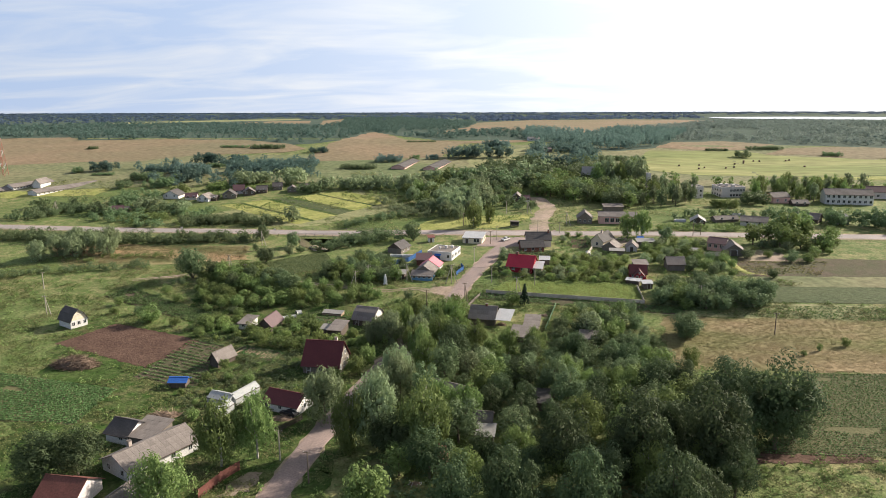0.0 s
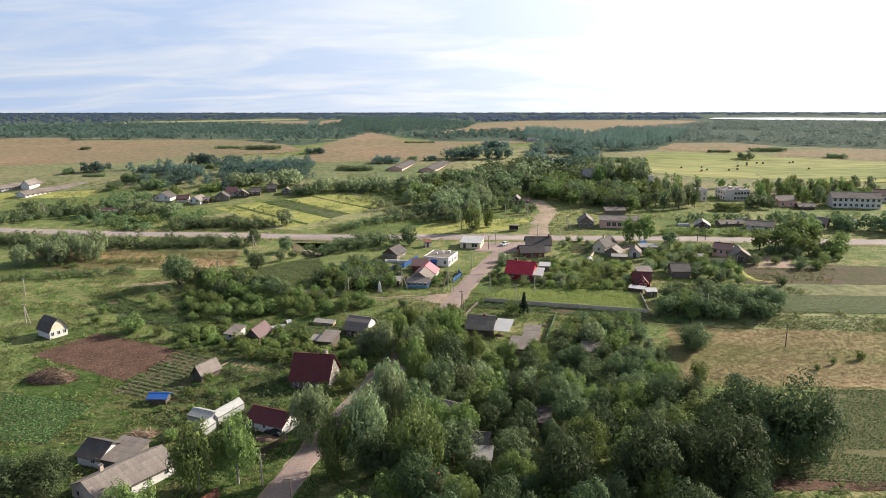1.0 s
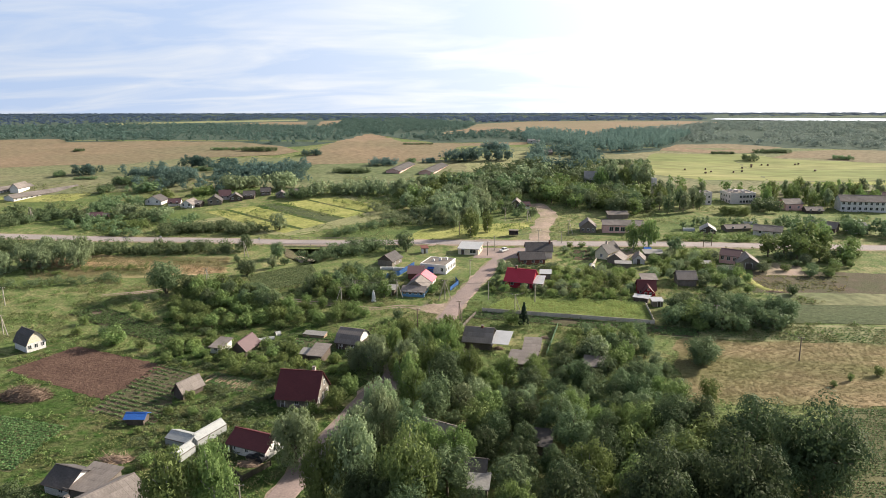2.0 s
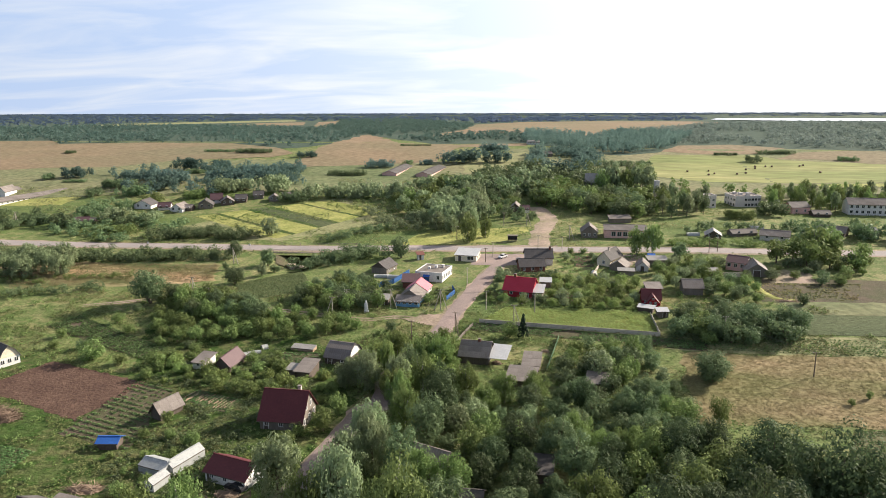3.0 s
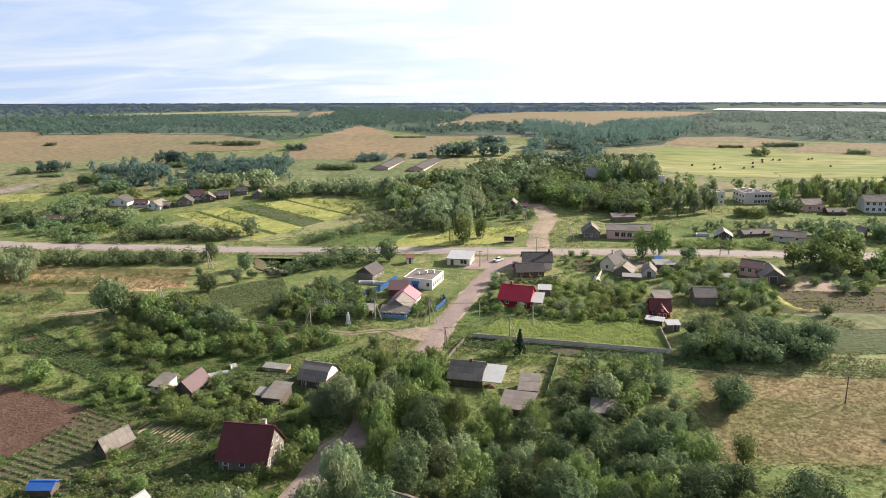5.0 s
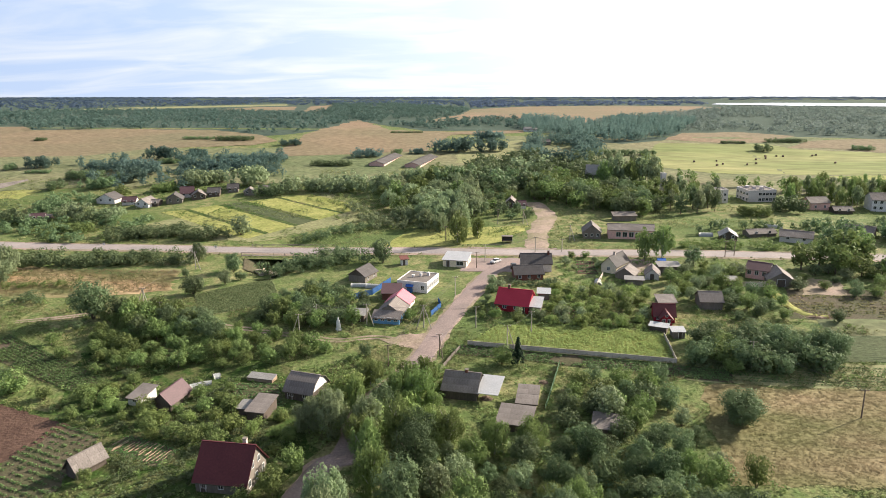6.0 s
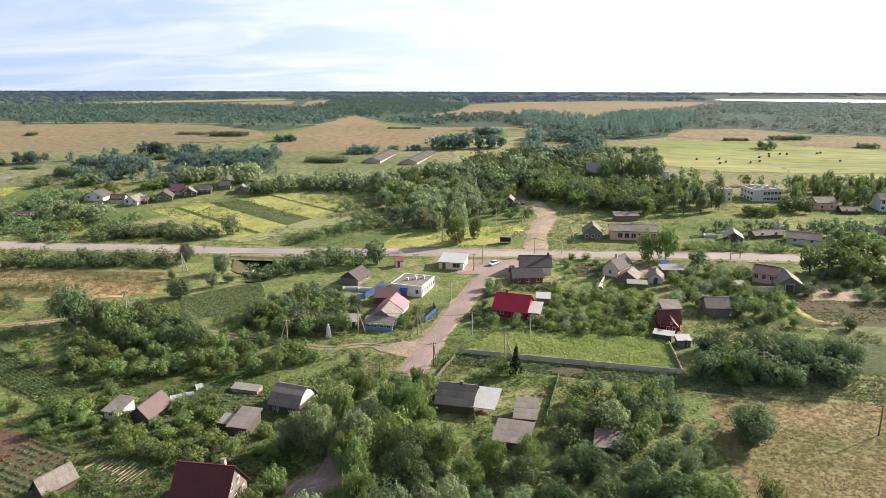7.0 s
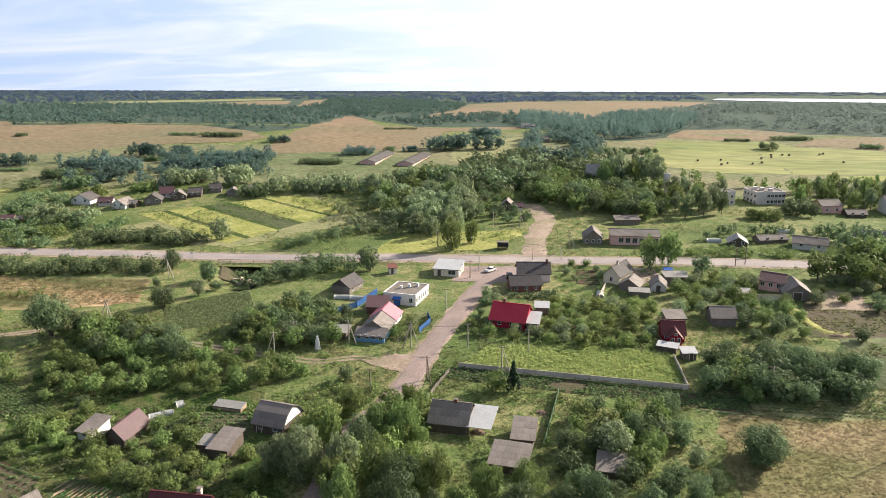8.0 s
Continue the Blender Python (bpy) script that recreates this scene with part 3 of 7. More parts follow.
TREE_WORDS = {
    "grand": "large dense broadleaf tree with shade in its dark leaf colour",
    "round": "dense dark green broadleaf tree with a rounded crown", "apple": "small green fruit tree in a village garden",
    "birch": "tall birch with drooping light green foliage", "willow": "pale grey-green willow with hanging foliage",
    "lone": "dense rounded green tree leafy to the ground",
    "plum": "low spreading yellow-green fruit tree in a garden",
    "poplar": "tall upright poplar with haze in its pale leaf colour", "spruce": "slender dark green spruce tree",
    "bush": "rounded green bush on rough grass", "darkbush": "dense dark green bush on rough grass",
    "palebush": "pale grey-green bush on rough grass", "fresh": "bright yellow-green garden bush in sunlight"}


def plant(key, x, y, h, w, label="", group=""):
    name, category, rows = KINDS[key]
    rows = rows["near" if y < 192 else "mid" if y < 300 else "far"]
    cr, tr = rows[tree_rng.randint(len(rows))]
    m = pose(x, y, gz(x, y) - 0.05, 0, 0, tree_rng.uniform(0, 360)) @ Matrix.Diagonal((w, w, h, 1))
    ob = thing(name, label or TREE_WORDS[key], category, m, group)
    part("trunk", tr, None, ob)
    part("crown", cr, None, ob)
    return ob


def spots(poly, spacing, seed, margin=1.0, check=True):
    """Uneven points inside a polygon, clear of houses and roads."""
    rng = np.random.RandomState(seed)
    xs, ys = [p[0] for p in poly], [p[1] for p in poly]
    got = []
    tries = int(9 * (max(xs) - min(xs)) * (max(ys) - min(ys)) / spacing ** 2) + 20
    for _ in range(min(tries, 20000)):
        x, y = rng.uniform(min(xs), max(xs)), rng.uniform(min(ys), max(ys))
        if not inside(x, y, poly):
            continue
        if any((x - a) ** 2 + (y - b) ** 2 < spacing ** 2 for a, b in got):
            continue
        if check and blocked(x, y, margin):
            continue
        got.append((x, y))
    return got


def grove(poly, spacing, keys, h, spread, seed, label="", group="", margin=1.5):
    rng = np.random.RandomState(seed)
    for x, y in spots(poly, spacing, seed, margin):
        k = keys[rng.randint(len(keys))]
        hh = rng.uniform(*h)
        plant(k, x, y, hh, hh * rng.uniform(*spread), label, group)


PROTO = {}


def proto(shape, clumps, per, size):
    """Small crowns of one unit, as arrays, to be laid out in masses."""
    key = (shape, clumps, per, size)
    if key not in PROTO:
        PROTO[key] = []
        for i in range(7):
            rng = np.random.RandomState(900 + i)
            pos, nrm, cs = crown_points(rng, shape, clumps, per, 0.17)
            v, f = cards(rng, pos, nrm, size)
            PROTO[key].append((v, f))
    return PROTO[key]


def stand(name, label, category, pts, h, w, mat, seed, clumps=12, per=9, size=0.06, shape="bush"):
    """Many trees or bushes as one uncounted mass, each with its own lumpy crown."""
    rng = np.random.RandomState(seed)
    rows = proto(shape, clumps, per, size)
    vs, fs, o = [], [], 0
    for x, y in pts:
        v, f = rows[rng.randint(len(rows))]
        hh = rng.uniform(*h)
        ww = hh * rng.uniform(*w)
        a = rng.uniform(0, 6.283)
        c, sn = math.cos(a), math.sin(a)
        q = np.stack([(v[:, 0] * c - v[:, 1] * sn) * ww + x, (v[:, 0] * sn + v[:, 1] * c) * ww + y, v[:, 2] * hh + gz(x, y) - 0.1], 1)
        vs.append(q)
        fs.append(f + o)
        o += len(v)
    if not vs:
        return None
    return tagged(new(name, mesh(name, np.concatenate(vs), np.concatenate(fs), mat)), label, category, kind="stuff")


def mass(name, label, category, pts, h, w, quads, size, mat, seed, up=0.0, low=0.0):
    """Many small plants as one uncounted mass."""
    rng = np.random.RandomState(seed)
    pts = np.asarray(pts, float)
    n = len(pts)
    if not n:
        return None
    hh, ww = rng.uniform(h[0], h[1], n), rng.uniform(w[0], w[1], n)
    d = ball(rng, n * quads).reshape(n, quads, 3)
    d[:, :, 2] = np.where(d[:, :, 2] < -0.2, -d[:, :, 2], d[:, :, 2])
    lump = 1 + 0.28 * np.sin(d[:, :, 0:1] * 7 + rng.uniform(0, 6, (n, 1, 1))) * np.cos(d[:, :, 2:3] * 6)
    rad = lump * rng.uniform(0.75, 1.0, (n, quads, 1))
    base = np.stack([pts[:, 0], pts[:, 1], ground(pts[:, 0], pts[:, 1])], 1)
    mid = base + np.stack([0 * hh, 0 * hh, hh * (0.5 + low)], 1)
    pos = mid[:, None, :] + d * rad * np.stack([ww / 2, ww / 2, hh / 2], 1)[:, None, :]
    nrm = d + rng.normal(size=d.shape) * 0.45
    nrm[:, :, 2] += up
    s = np.repeat(size * np.sqrt(hh / h[1]), quads)[:, None]
    v, f = cards(rng, pos.reshape(-1, 3), nrm.reshape(-1, 3), s)
    return tagged(new(name, mesh(name, v, f, mat)), label, category, kind="stuff")


def scatter(poly, n, seed, clear=True):
    """n random points in a polygon (fast, clear of roads and houses)."""
    rng = np.random.RandomState(seed)
    xs, ys = [p[0] for p in poly], [p[1] for p in poly]
    got = np.zeros((0, 2))
    for _ in range(12):
        p = np.stack([rng.uniform(min(xs), max(xs), 2 * n), rng.uniform(min(ys), max(ys), 2 * n)], 1)
        p = p[inside(p[:, 0], p[:, 1], poly)]
        if clear:
            for a, b, c in FOOT + ROADS:
                p = p[(p[:, 0] - a) ** 2 + (p[:, 1] - b) ** 2 > (c + 0.3) ** 2]
            for q in BARE:
                p = p[~inside(p[:, 0], p[:, 1], q)]
        got = np.concatenate([got, p])
        if len(got) >= n:
            break
    return got[:n]


def line_points(pts, width, spacing, seed):
    rng = np.random.RandomState(seed)
    line = smooth_line(pts, spacing)
    out = []
    for p in line:
        for _ in range(max(1, int(width / spacing))):
            out.append((p.x + rng.uniform(-width / 2, width / 2), p.y + rng.uniform(-width / 2, width / 2)))
    return out


def crop_rows(name, corners, rows, label, mat, h=(0.35, 0.55), width=0.62, gap=0.05, seed=1, category="crop", leaves=15, size=0.19):
    """Single leafy plants in lines between four corners (near left, near right, far right, far left), running from the first edge to the second."""
    rng = np.random.RandomState(seed)
    c = [Vector(p) for p in corners]
    pts = []
    for j in range(rows):
        t = (j + 0.5) / rows
        a, b = c[0].lerp(c[3], t), c[1].lerp(c[2], t)
        k = max(2, int((b - a).length / 0.55))
        thin = rng.uniform(0, 2 * gap)
        for i in range(k + 1):
            if rng.uniform() < thin or noise.noise(Vector((i * 0.05, j * 0.2, seed))) > 0.55:
                continue
            p = a.lerp(b, (i + rng.uniform(-0.3, 0.3)) / k)
            pts.append((p.x + rng.normal() * 0.05, p.y + rng.normal() * 0.05))
    return mass(name, label, category, pts, h, (width * 1.1, width * 1.6), leaves, size, mat, seed, 0.8)

# ---- houses ----
WINDOWS = {}


def window_meshes(w, h):
    key = (round(w, 2), round(h, 2))
    if key not in WINDOWS:
        b = 0.09
        fr = boxes("window_frame", [(-w / 2 - b, -0.06, -b, -w / 2, 0.02, h + b), (w / 2, -0.06, -b, w / 2 + b, 0.02, h + b), (-w / 2, -0.06, -b, w / 2, 0.02, 0), (-w / 2, -0.06, h, w / 2, 0.02, h + b), (-0.03, -0.05, 0, 0.03, 0.02, h)], TRIM)
        pn = mesh("pane", [(-w / 2, -0.015, 0), (w / 2, -0.015, 0), (w / 2, -0.015, h), (-w / 2, -0.015, h)], [(0, 1, 2, 3)], GLASS)
        WINDOWS[key] = (fr, pn)
    return WINDOWS[key]


def openings(ob, L, D, wins, trim_label="white window frame"):
    """Windows and doors, each row (wall, count, width, height, sill, from, to); wall f, b, l or r."""
    for wall, n, w, h, sill, *rest in wins:
        lo, hi = rest if rest else (0.0, 1.0)
        fr, pn = window_meshes(w, h)
        for i in range(n):
            k = lo + (hi - lo) * (i + 0.5) / n
            m = {"f": pose(k * L, 0, sill), "b": pose(k * L, D, sill, 0, 0, 180), "l": pose(0, k * D, sill, 0, 0, -90), "r": pose(L, k * D, sill, 0, 0, 90)}[wall]
            win = part("window", fr, None, ob, "", m)
            part("pane", pn, None, win)


def profile_of(style, D, wh, rh, o):
    if style == "gable":
        s = rh / (D / 2)
        return [(-o, wh - o * s), (D / 2, wh + rh), (D + o, wh - o * s)]
    if style == "gambrel":
        return [(-o * 0.6, wh - 0.25), (0.2 * D, wh + 0.62 * rh), (D / 2, wh + rh), (0.8 * D, wh + 0.62 * rh), (D + o * 0.6, wh - 0.25)]
    if style == "shed":
        s = rh / D
        return [(-o, wh - o * s), (D + o, wh + rh + o * s)]
    if style == "uneven":
        return [(-o, wh - 0.3), (0.3 * D, wh + rh), (D + o, wh - 0.6)]
    return [(-o, wh), (D + o, wh)]


def squared(a, b, c):
    """Front corners and depth of a rectangle from its left, front and right-hand base corners."""
    a, b, c = Vector(a), Vector(b), Vector(c)
    u = ((b - a).normalized() * (b - a).length + Vector(((c - b).y, -(c - b).x))).normalized()
    return tuple(b - u * (b - a).length), tuple(b), (c - b).length


def house(name, label, a, b, depth, wh, rh, wall, roof, style="gable", across=False, over=0.45, wins=(), chimney=None, sheets=False, category="house", door=None, gable_mat=None, group="", end=0.4, lift=0.0, thick=0.10):
    """A building on the front corners a (left) and b (right). across: the ridge runs from front to back."""
    a, b = Vector(a), Vector(b)
    ux = (b - a).normalized()
    uy = Vector((-ux.y, ux.x))
    length = (b - a).length
    if across:
        o, ex, ey, L, D = b, uy, -ux, depth, length
    else:
        o, ex, ey, L, D = a, ux, uy, length, depth
    quad = [o, o + ex * L, o + ex * L + ey * D, o + ey * D]
    z = min(gz(p.x, p.y) for p in quad) + lift
    m = Matrix(((ex.x, ey.x, 0, o.x), (ex.y, ey.y, 0, o.y), (0, 0, 1, z), (0, 0, 0, 1)))
    mid = o + ex * L / 2 + ey * D / 2
    if lift == 0:
        long = max(1, int(round(max(L, D) / min(L, D))))
        for i in range(long):
            k = (i + 0.5) / long
            p = o + (ex * L * k + ey * D / 2 if L >= D else ex * L / 2 + ey * D * k)
            FOOT.append((p.x, p.y, 0.62 * min(L, D)))
    ob = thing(name, label, category, m, group)
    prof = profile_of(style, D, wh, rh, over)
    ys, zs = [p[0] for p in prof], [p[1] for p in prof]

    def under(y):
        return float(np.interp(y, ys, zs)) - thick

    crest = [y for y in ys if 0 < y < D]
    edge = [(0, -0.6), (D, -0.6), (D, under(D))] + [(y, under(y)) for y in reversed(crest)] + [(0, under(0))]
    k = len(edge)
    if wall:
        v = [(0, y, zz) for y, zz in edge] + [(L, y, zz) for y, zz in edge]
        f = [tuple(range(k)), tuple(reversed(range(k, 2 * k)))]
        f += [((i + 1) % k, i, k + i, k + (i + 1) % k) for i in range(k)]
        part("wall", mesh("wall", v, f, wall), None, ob)
        if gable_mat:
            tri = [(y, under(y)) for y in ([0] + crest + [D])]
            for x0, x1 in ((-0.04, 0.0), (L, L + 0.04)):
                n = len(tri)
                v = [(x0, y, zz - 0.02) for y, zz in tri] + [(x1, y, zz - 0.02) for y, zz in tri]
                f = [tuple(range(n)), tuple(reversed(range(n, 2 * n)))] + [((i + 1) % n, i, n + i, n + (i + 1) % n) for i in range(n)]
                part("gable_boarding", mesh("gable_boarding", v, f, gable_mat), None, ob)
    # roof slopes
    e = end
    rng = np.random.RandomState(int(abs(o.x * 13 + o.y * 7)) % 10000)
    for (y0, z0), (y1, z1) in zip(prof[:-1], prof[1:]):
        run = math.hypot(y1 - y0, z1 - z0)
        tilt = math.degrees(math.atan2(z1 - z0, y1 - y0))
        rm = pose(-e, y0, z0, tilt)
        W = L + 2 * e
        if sheets:
            nx, ny = max(2, round(W / 1.15)), max(2, round(run / 1.6))
            sx, sy = W / nx, run / ny
            sheet = boxes("roof_sheet", [(0, 0, -0.03, sx - 0.025, sy + 0.06, 0.0)], roof)
            base = part("roof", boxes("roof", [(0, 0, -thick, W, run, -0.05)], DARKTIMBER), None, ob, "roof slope of weathered sheets", rm)
            for i in range(nx):
                for j in range(ny):
                    part("roof_sheet", sheet, None, base, "", pose(i * sx, j * sy, 0.02 - 0.012 * (j % 2) + rng.uniform(0, 0.012), rng.uniform(-0.4, 0.2), 0, rng.uniform(-0.5, 0.5)))
        else:
            part("roof", boxes("roof", [(0, 0, -thick, W, run, 0)], roof), None, ob, "", rm)
    if style in ("gable", "gambrel"):
        yr, zr = max(prof, key=lambda p: p[1])
        part("ridge_cap", boxes("ridge_cap", [(-e, yr - 0.14, zr - 0.05, L + e, yr + 0.14, zr + 0.05)], roof), None, ob)
    if wall and style != "flat":
        part("fascia", boxes("fascia", [(-e, ys[0] - 0.03, zs[0] - thick - 0.06, L + e, ys[0], zs[0] + 0.01)], DARKTIMBER), None, ob)
        part("fascia", boxes("fascia", [(-e, ys[-1], zs[-1] - thick - 0.06, L + e, ys[-1] + 0.03, zs[-1] + 0.01)], DARKTIMBER), None, ob)
    openings(ob, L, D, wins)
    if door:
        wl, k, w, h = door
        m2 = {"f": pose(k * L, 0, 0), "b": pose(k * L, D, 0, 0, 0, 180), "l": pose(0, k * D, 0, 0, 0, -90), "r": pose(L, k * D, 0, 0, 0, 90)}[wl]
        d = part("door", boxes("door", [(-w / 2, -0.05, 0, w / 2, 0.01, h)], DARKTIMBER), None, ob, "dark wooden door", m2)
        part("door_frame", boxes("door_frame", [(-w / 2 - 0.1, -0.07, 0, -w / 2, 0.01, h + 0.1), (w / 2, -0.07, 0, w / 2 + 0.1, 0.01, h + 0.1), (-w / 2, -0.07, h, w / 2, 0.01, h + 0.1)], TRIM), None, d)
        part("handle", boxes("handle", [(w / 2 - 0.16, -0.1, 1.0, w / 2 - 0.12, -0.05, 1.15)], CONCRETE), None, d)
    if chimney:
        kx, ky, hh, cm = chimney
        zc = under(ky * D)
        ch = part("chimney", boxes("chimney", [(kx * L - 0.32, ky * D - 0.32, zc - 0.4, kx * L + 0.32, ky * D + 0.32, zc + hh)], cm), None, ob, "brick chimney stack")
        part("chimney_cap", boxes("chimney_cap", [(kx * L - 0.4, ky * D - 0.4, zc + hh, kx * L + 0.4, ky * D + 0.4, zc + hh + 0.1)], TAR), None, ch)
    return ob


def flat_block(name, label, a, b, depth, wh, wall, roof, wins=(), vents=(), category="building", door=None, parapet=0.35):
    """A flat-roofed block with a low parapet."""
    ob = house(name, label, a, b, depth, wh, 0, wall, roof, style="flat", over=0.0, end=0.0, wins=wins, category=category, door=door)
    L, D = (Vector(b) - Vector(a)).length, depth
    t = 0.25
    part("parapet", boxes("parapet", [(-0.05, -0.05, wh - 0.1, L + 0.05, t, wh + parapet), (-0.05, D - t, wh - 0.1, L + 0.05, D + 0.05, wh + parapet), (-0.05, t, wh - 0.1, t, D - t, wh + parapet), (L - t, t, wh - 0.1, L + 0.05, D - t, wh + parapet)], wall), None, ob)
    for kx, ky, s, h in vents:
        part("roof_vent", boxes("roof_vent", [(kx * L - s, ky * D - s, wh, kx * L + s, ky * D + s, wh + h), (kx * L - s - 0.08, ky * D - s - 0.08, wh + h, kx * L + s + 0.08, ky * D + s + 0.08, wh + h + 0.1)], wall), None, ob)
    return ob


# ---- fences, poles, vehicles ----
def fence(name, label, pts, h, mat, step=2.5, boards=False, thick=0.06):
    """Posts with slabs or boards between them."""
    x0, y0 = pts[0]
    ob = thing(name, label, "fence", pose(x0, y0, gz(x0, y0)))
    z0 = gz(x0, y0)
    post = boxes("post", [(-0.07, -0.07, -0.4, 0.07, 0.07, h + 0.1)], mat)
    for (ax, ay), (bx, by) in zip(pts[:-1], pts[1:]):
        d = math.hypot(bx - ax, by - ay)
        n = max(1, round(d / step))
        ang = math.degrees(math.atan2(by - ay, bx - ax))
        if boards:
            plank = boxes("board", [(-0.075, -0.05, 0.08, 0.075, -0.02, h)], mat)
            slab = boxes("rail", [(0, -0.02, h * 0.3, d / n, 0.03, h * 0.3 + 0.08)], mat)
        else:
            slab = boxes("panel", [(0.07, -thick / 2, 0.05, d / n - 0.07, thick / 2, h), (0.07, -thick / 2 - 0.02, h - 0.12, d / n - 0.07, thick / 2 + 0.02, h + 0.02)], mat)
        for i in range(n):
            x, y = ax + (bx - ax) * i / n, ay + (by - ay) * i / n
            m = pose(x - x0, y - y0, gz(x, y) - z0, 0, 0, ang)
            part("post", post, None, ob, "", m)
            if boards:
                part("rail", slab, None, ob, "", m)
                part("rail", slab, None, ob, "", m @ pose(0, 0, h * 0.5))
                k = int(d / n / 0.19)
                for j in range(k):
                    part("board", plank, None, ob, "", m @ pose((j + 0.5) * d / n / k, 0, -0.04 * ((j * 7 + i) % 3)))
            else:
                part("panel", slab, None, ob, "", m)
    return ob


POST_TOPS = {}


def power_pole(key, x, y, h, mat=None, strut=None, twin=False, arms=1, label=""):
    """A post with crossarm and insulators, and a leaning strut towards the angle strut."""
    mat = mat or CONCRETE
    z = gz(x, y)
    ob = thing("power_pole", label or ("pale concrete power pole with a leaning strut" if strut is not None else "slim power pole with crossarm on grass"), "power pole", pose(x, y, z), "power line poles")
    part("post", tube("post", (0, 0, -0.5), (0, 0, h), 0.17, 0.11, 7, mat), None, ob)
    if strut is not None:
        for s in (strut if isinstance(strut, tuple) else (strut,)):
            c, sn = math.cos(radians(s)), math.sin(radians(s))
            part("strut", tube("strut", (0.38 * h * c, 0.38 * h * sn, -0.5), (0.1 * c, 0.1 * sn, h * 0.92), 0.15, 0.10, 6, mat), None, ob)
    for i in range(arms):
        zz = h - 0.25 - 0.6 * i
        part("crossarm", boxes("crossarm", [(-0.8, -0.06, zz, 0.8, 0.06, zz + 0.1)], WOODPOLE), None, ob)
        for sx in (-0.7, 0.0, 0.7):
            part("insulator", tube("insulator", (sx, 0, zz + 0.1), (sx, 0, zz + 0.3), 0.05, 0.04, 6, TRIM), None, ob)
    POST_TOPS[key] = (x, y, z + h - 0.05)
    return ob


def cable(a, b, sag=0.8, off=0.0, r=0.022):
    p, q = Vector(POST_TOPS[a]) + Vector((off, 0, 0)), Vector(POST_TOPS[b]) + Vector((off, 0, 0))
    v, f, n, s = [], [], 12, 4
    w = (q - p).normalized()
    u = w.cross(Vector((0, 0, 1))).normalized()
    for i in range(n + 1):
        t = i / n
        c = p.lerp(q, t) - Vector((0, 0, 4 * sag * t * (1 - t)))
        for k in range(s):
            an = 2 * math.pi * k / s
            v.append(c + r * (math.cos(an) * u + math.sin(an) * Vector((0, 0, 1))))
        if i:
            f += [((i - 1) * s + k, (i - 1) * s + (k + 1) % s, i * s + (k + 1) % s, i * s + k) for k in range(s)]
    ob = new("overhead_cable", mesh("overhead_cable", v, f, WIRE))
    return tagged(ob, "thin dark overhead cable strung between poles", "cable", "overhead cables")


def car(x, y, turn, paint, label):
    """A small parked saloon: body, glazed cabin, wheels."""
    ob = thing("car", label, "car", pose(x, y, gz(x, y) + 0.28, 0, 0, turn))

    def hull(name, prof, w0, w1, mat):
        n = len(prof)
        v = [(px, -w0 if pz < 0.7 else -w1, pz) for px, pz in prof] + [(px, w0 if pz < 0.7 else w1, pz) for px, pz in prof]
        f = [tuple(range(n)), tuple(reversed(range(n, 2 * n)))] + [((i + 1) % n, i, n + i, n + (i + 1) % n) for i in range(n)]
        return part(name, mesh(name, v, f, mat), None, ob)

    hull("body", [(-2.0, 0.1), (2.0, 0.1), (2.05, 0.45), (1.95, 0.62), (0.95, 0.72), (-1.75, 0.72), (-2.05, 0.6)], 0.82, 0.80, paint)
    hull("cabin_glass", [(-1.65, 0.7), (0.95, 0.7), (0.35, 1.12), (-1.15, 1.12)], 0.78, 0.66, GLASS)
    part("car_roof", boxes("car_roof", [(-1.15, -0.66, 1.11, 0.35, 0.66, 1.17)], paint), None, ob)
    wheel = tube("wheel", (0, -0.1, 0), (0, 0.1, 0), 0.31, 0.31, 12, RUBBER)
    rim = tube("rim", (0, -0.11, 0), (0, 0.11, 0), 0.18, 0.18, 10, CONCRETE)
    for wx in (-1.3, 1.3):
        for wy in (-0.76, 0.76):
            w = part("wheel", wheel, None, ob, "", pose(wx, wy, 0.03))
            part("rim", rim, None, w)
    for wy in (-0.6, 0.6):
        part("headlight", boxes("headlight", [(1.98, wy - 0.16, 0.42, 2.06, wy + 0.16, 0.56)], TRIM), None, ob)
    return ob

# ---- land, roads, water ----
def make_ground():
    def lines(lo, a, b, hi, step, grow):
        mid = list(np.arange(a, b + step, step))
        out, s, v = [], step, mid[-1]
        while v < hi:
            s *= grow
            v += s
            out.append(v)
        left, s, v = [], step, mid[0]
        while v > lo:
            s *= grow
            v -= s
            left.append(v)
        return np.array(left[::-1] + mid + out)

    xs, ys = lines(-4200, -330, 300, 4200, 6.0, 1.18), lines(-900, 70, 720, 4900, 5.0, 1.13)
    X, Y = np.meshgrid(xs, ys)
    v = np.stack([X, Y, ground(X, Y)], -1).reshape(-1, 3)
    w = len(xs)
    i, j = np.meshgrid(np.arange(w - 1), np.arange(len(ys) - 1))
    q = (j * w + i).ravel()
    f = np.stack([q, q + 1, q + w + 1, q + w], 1)
    tagged(new("ground", mesh("ground", v, f, GRASS, True)), "wide rolling green meadow land", "ground", kind="structure")


make_ground()
MAIN = [(-280.6, 313.5), (-184.1, 311.0), (-142.8, 312.3), (-102.0, 312.3), (-78.7, 313.3), (-52.3, 316.5), (-25.7, 317.8), (4.3, 318.9), (48.3, 322.0), (90.7, 322.5), (183.8, 323.6)]
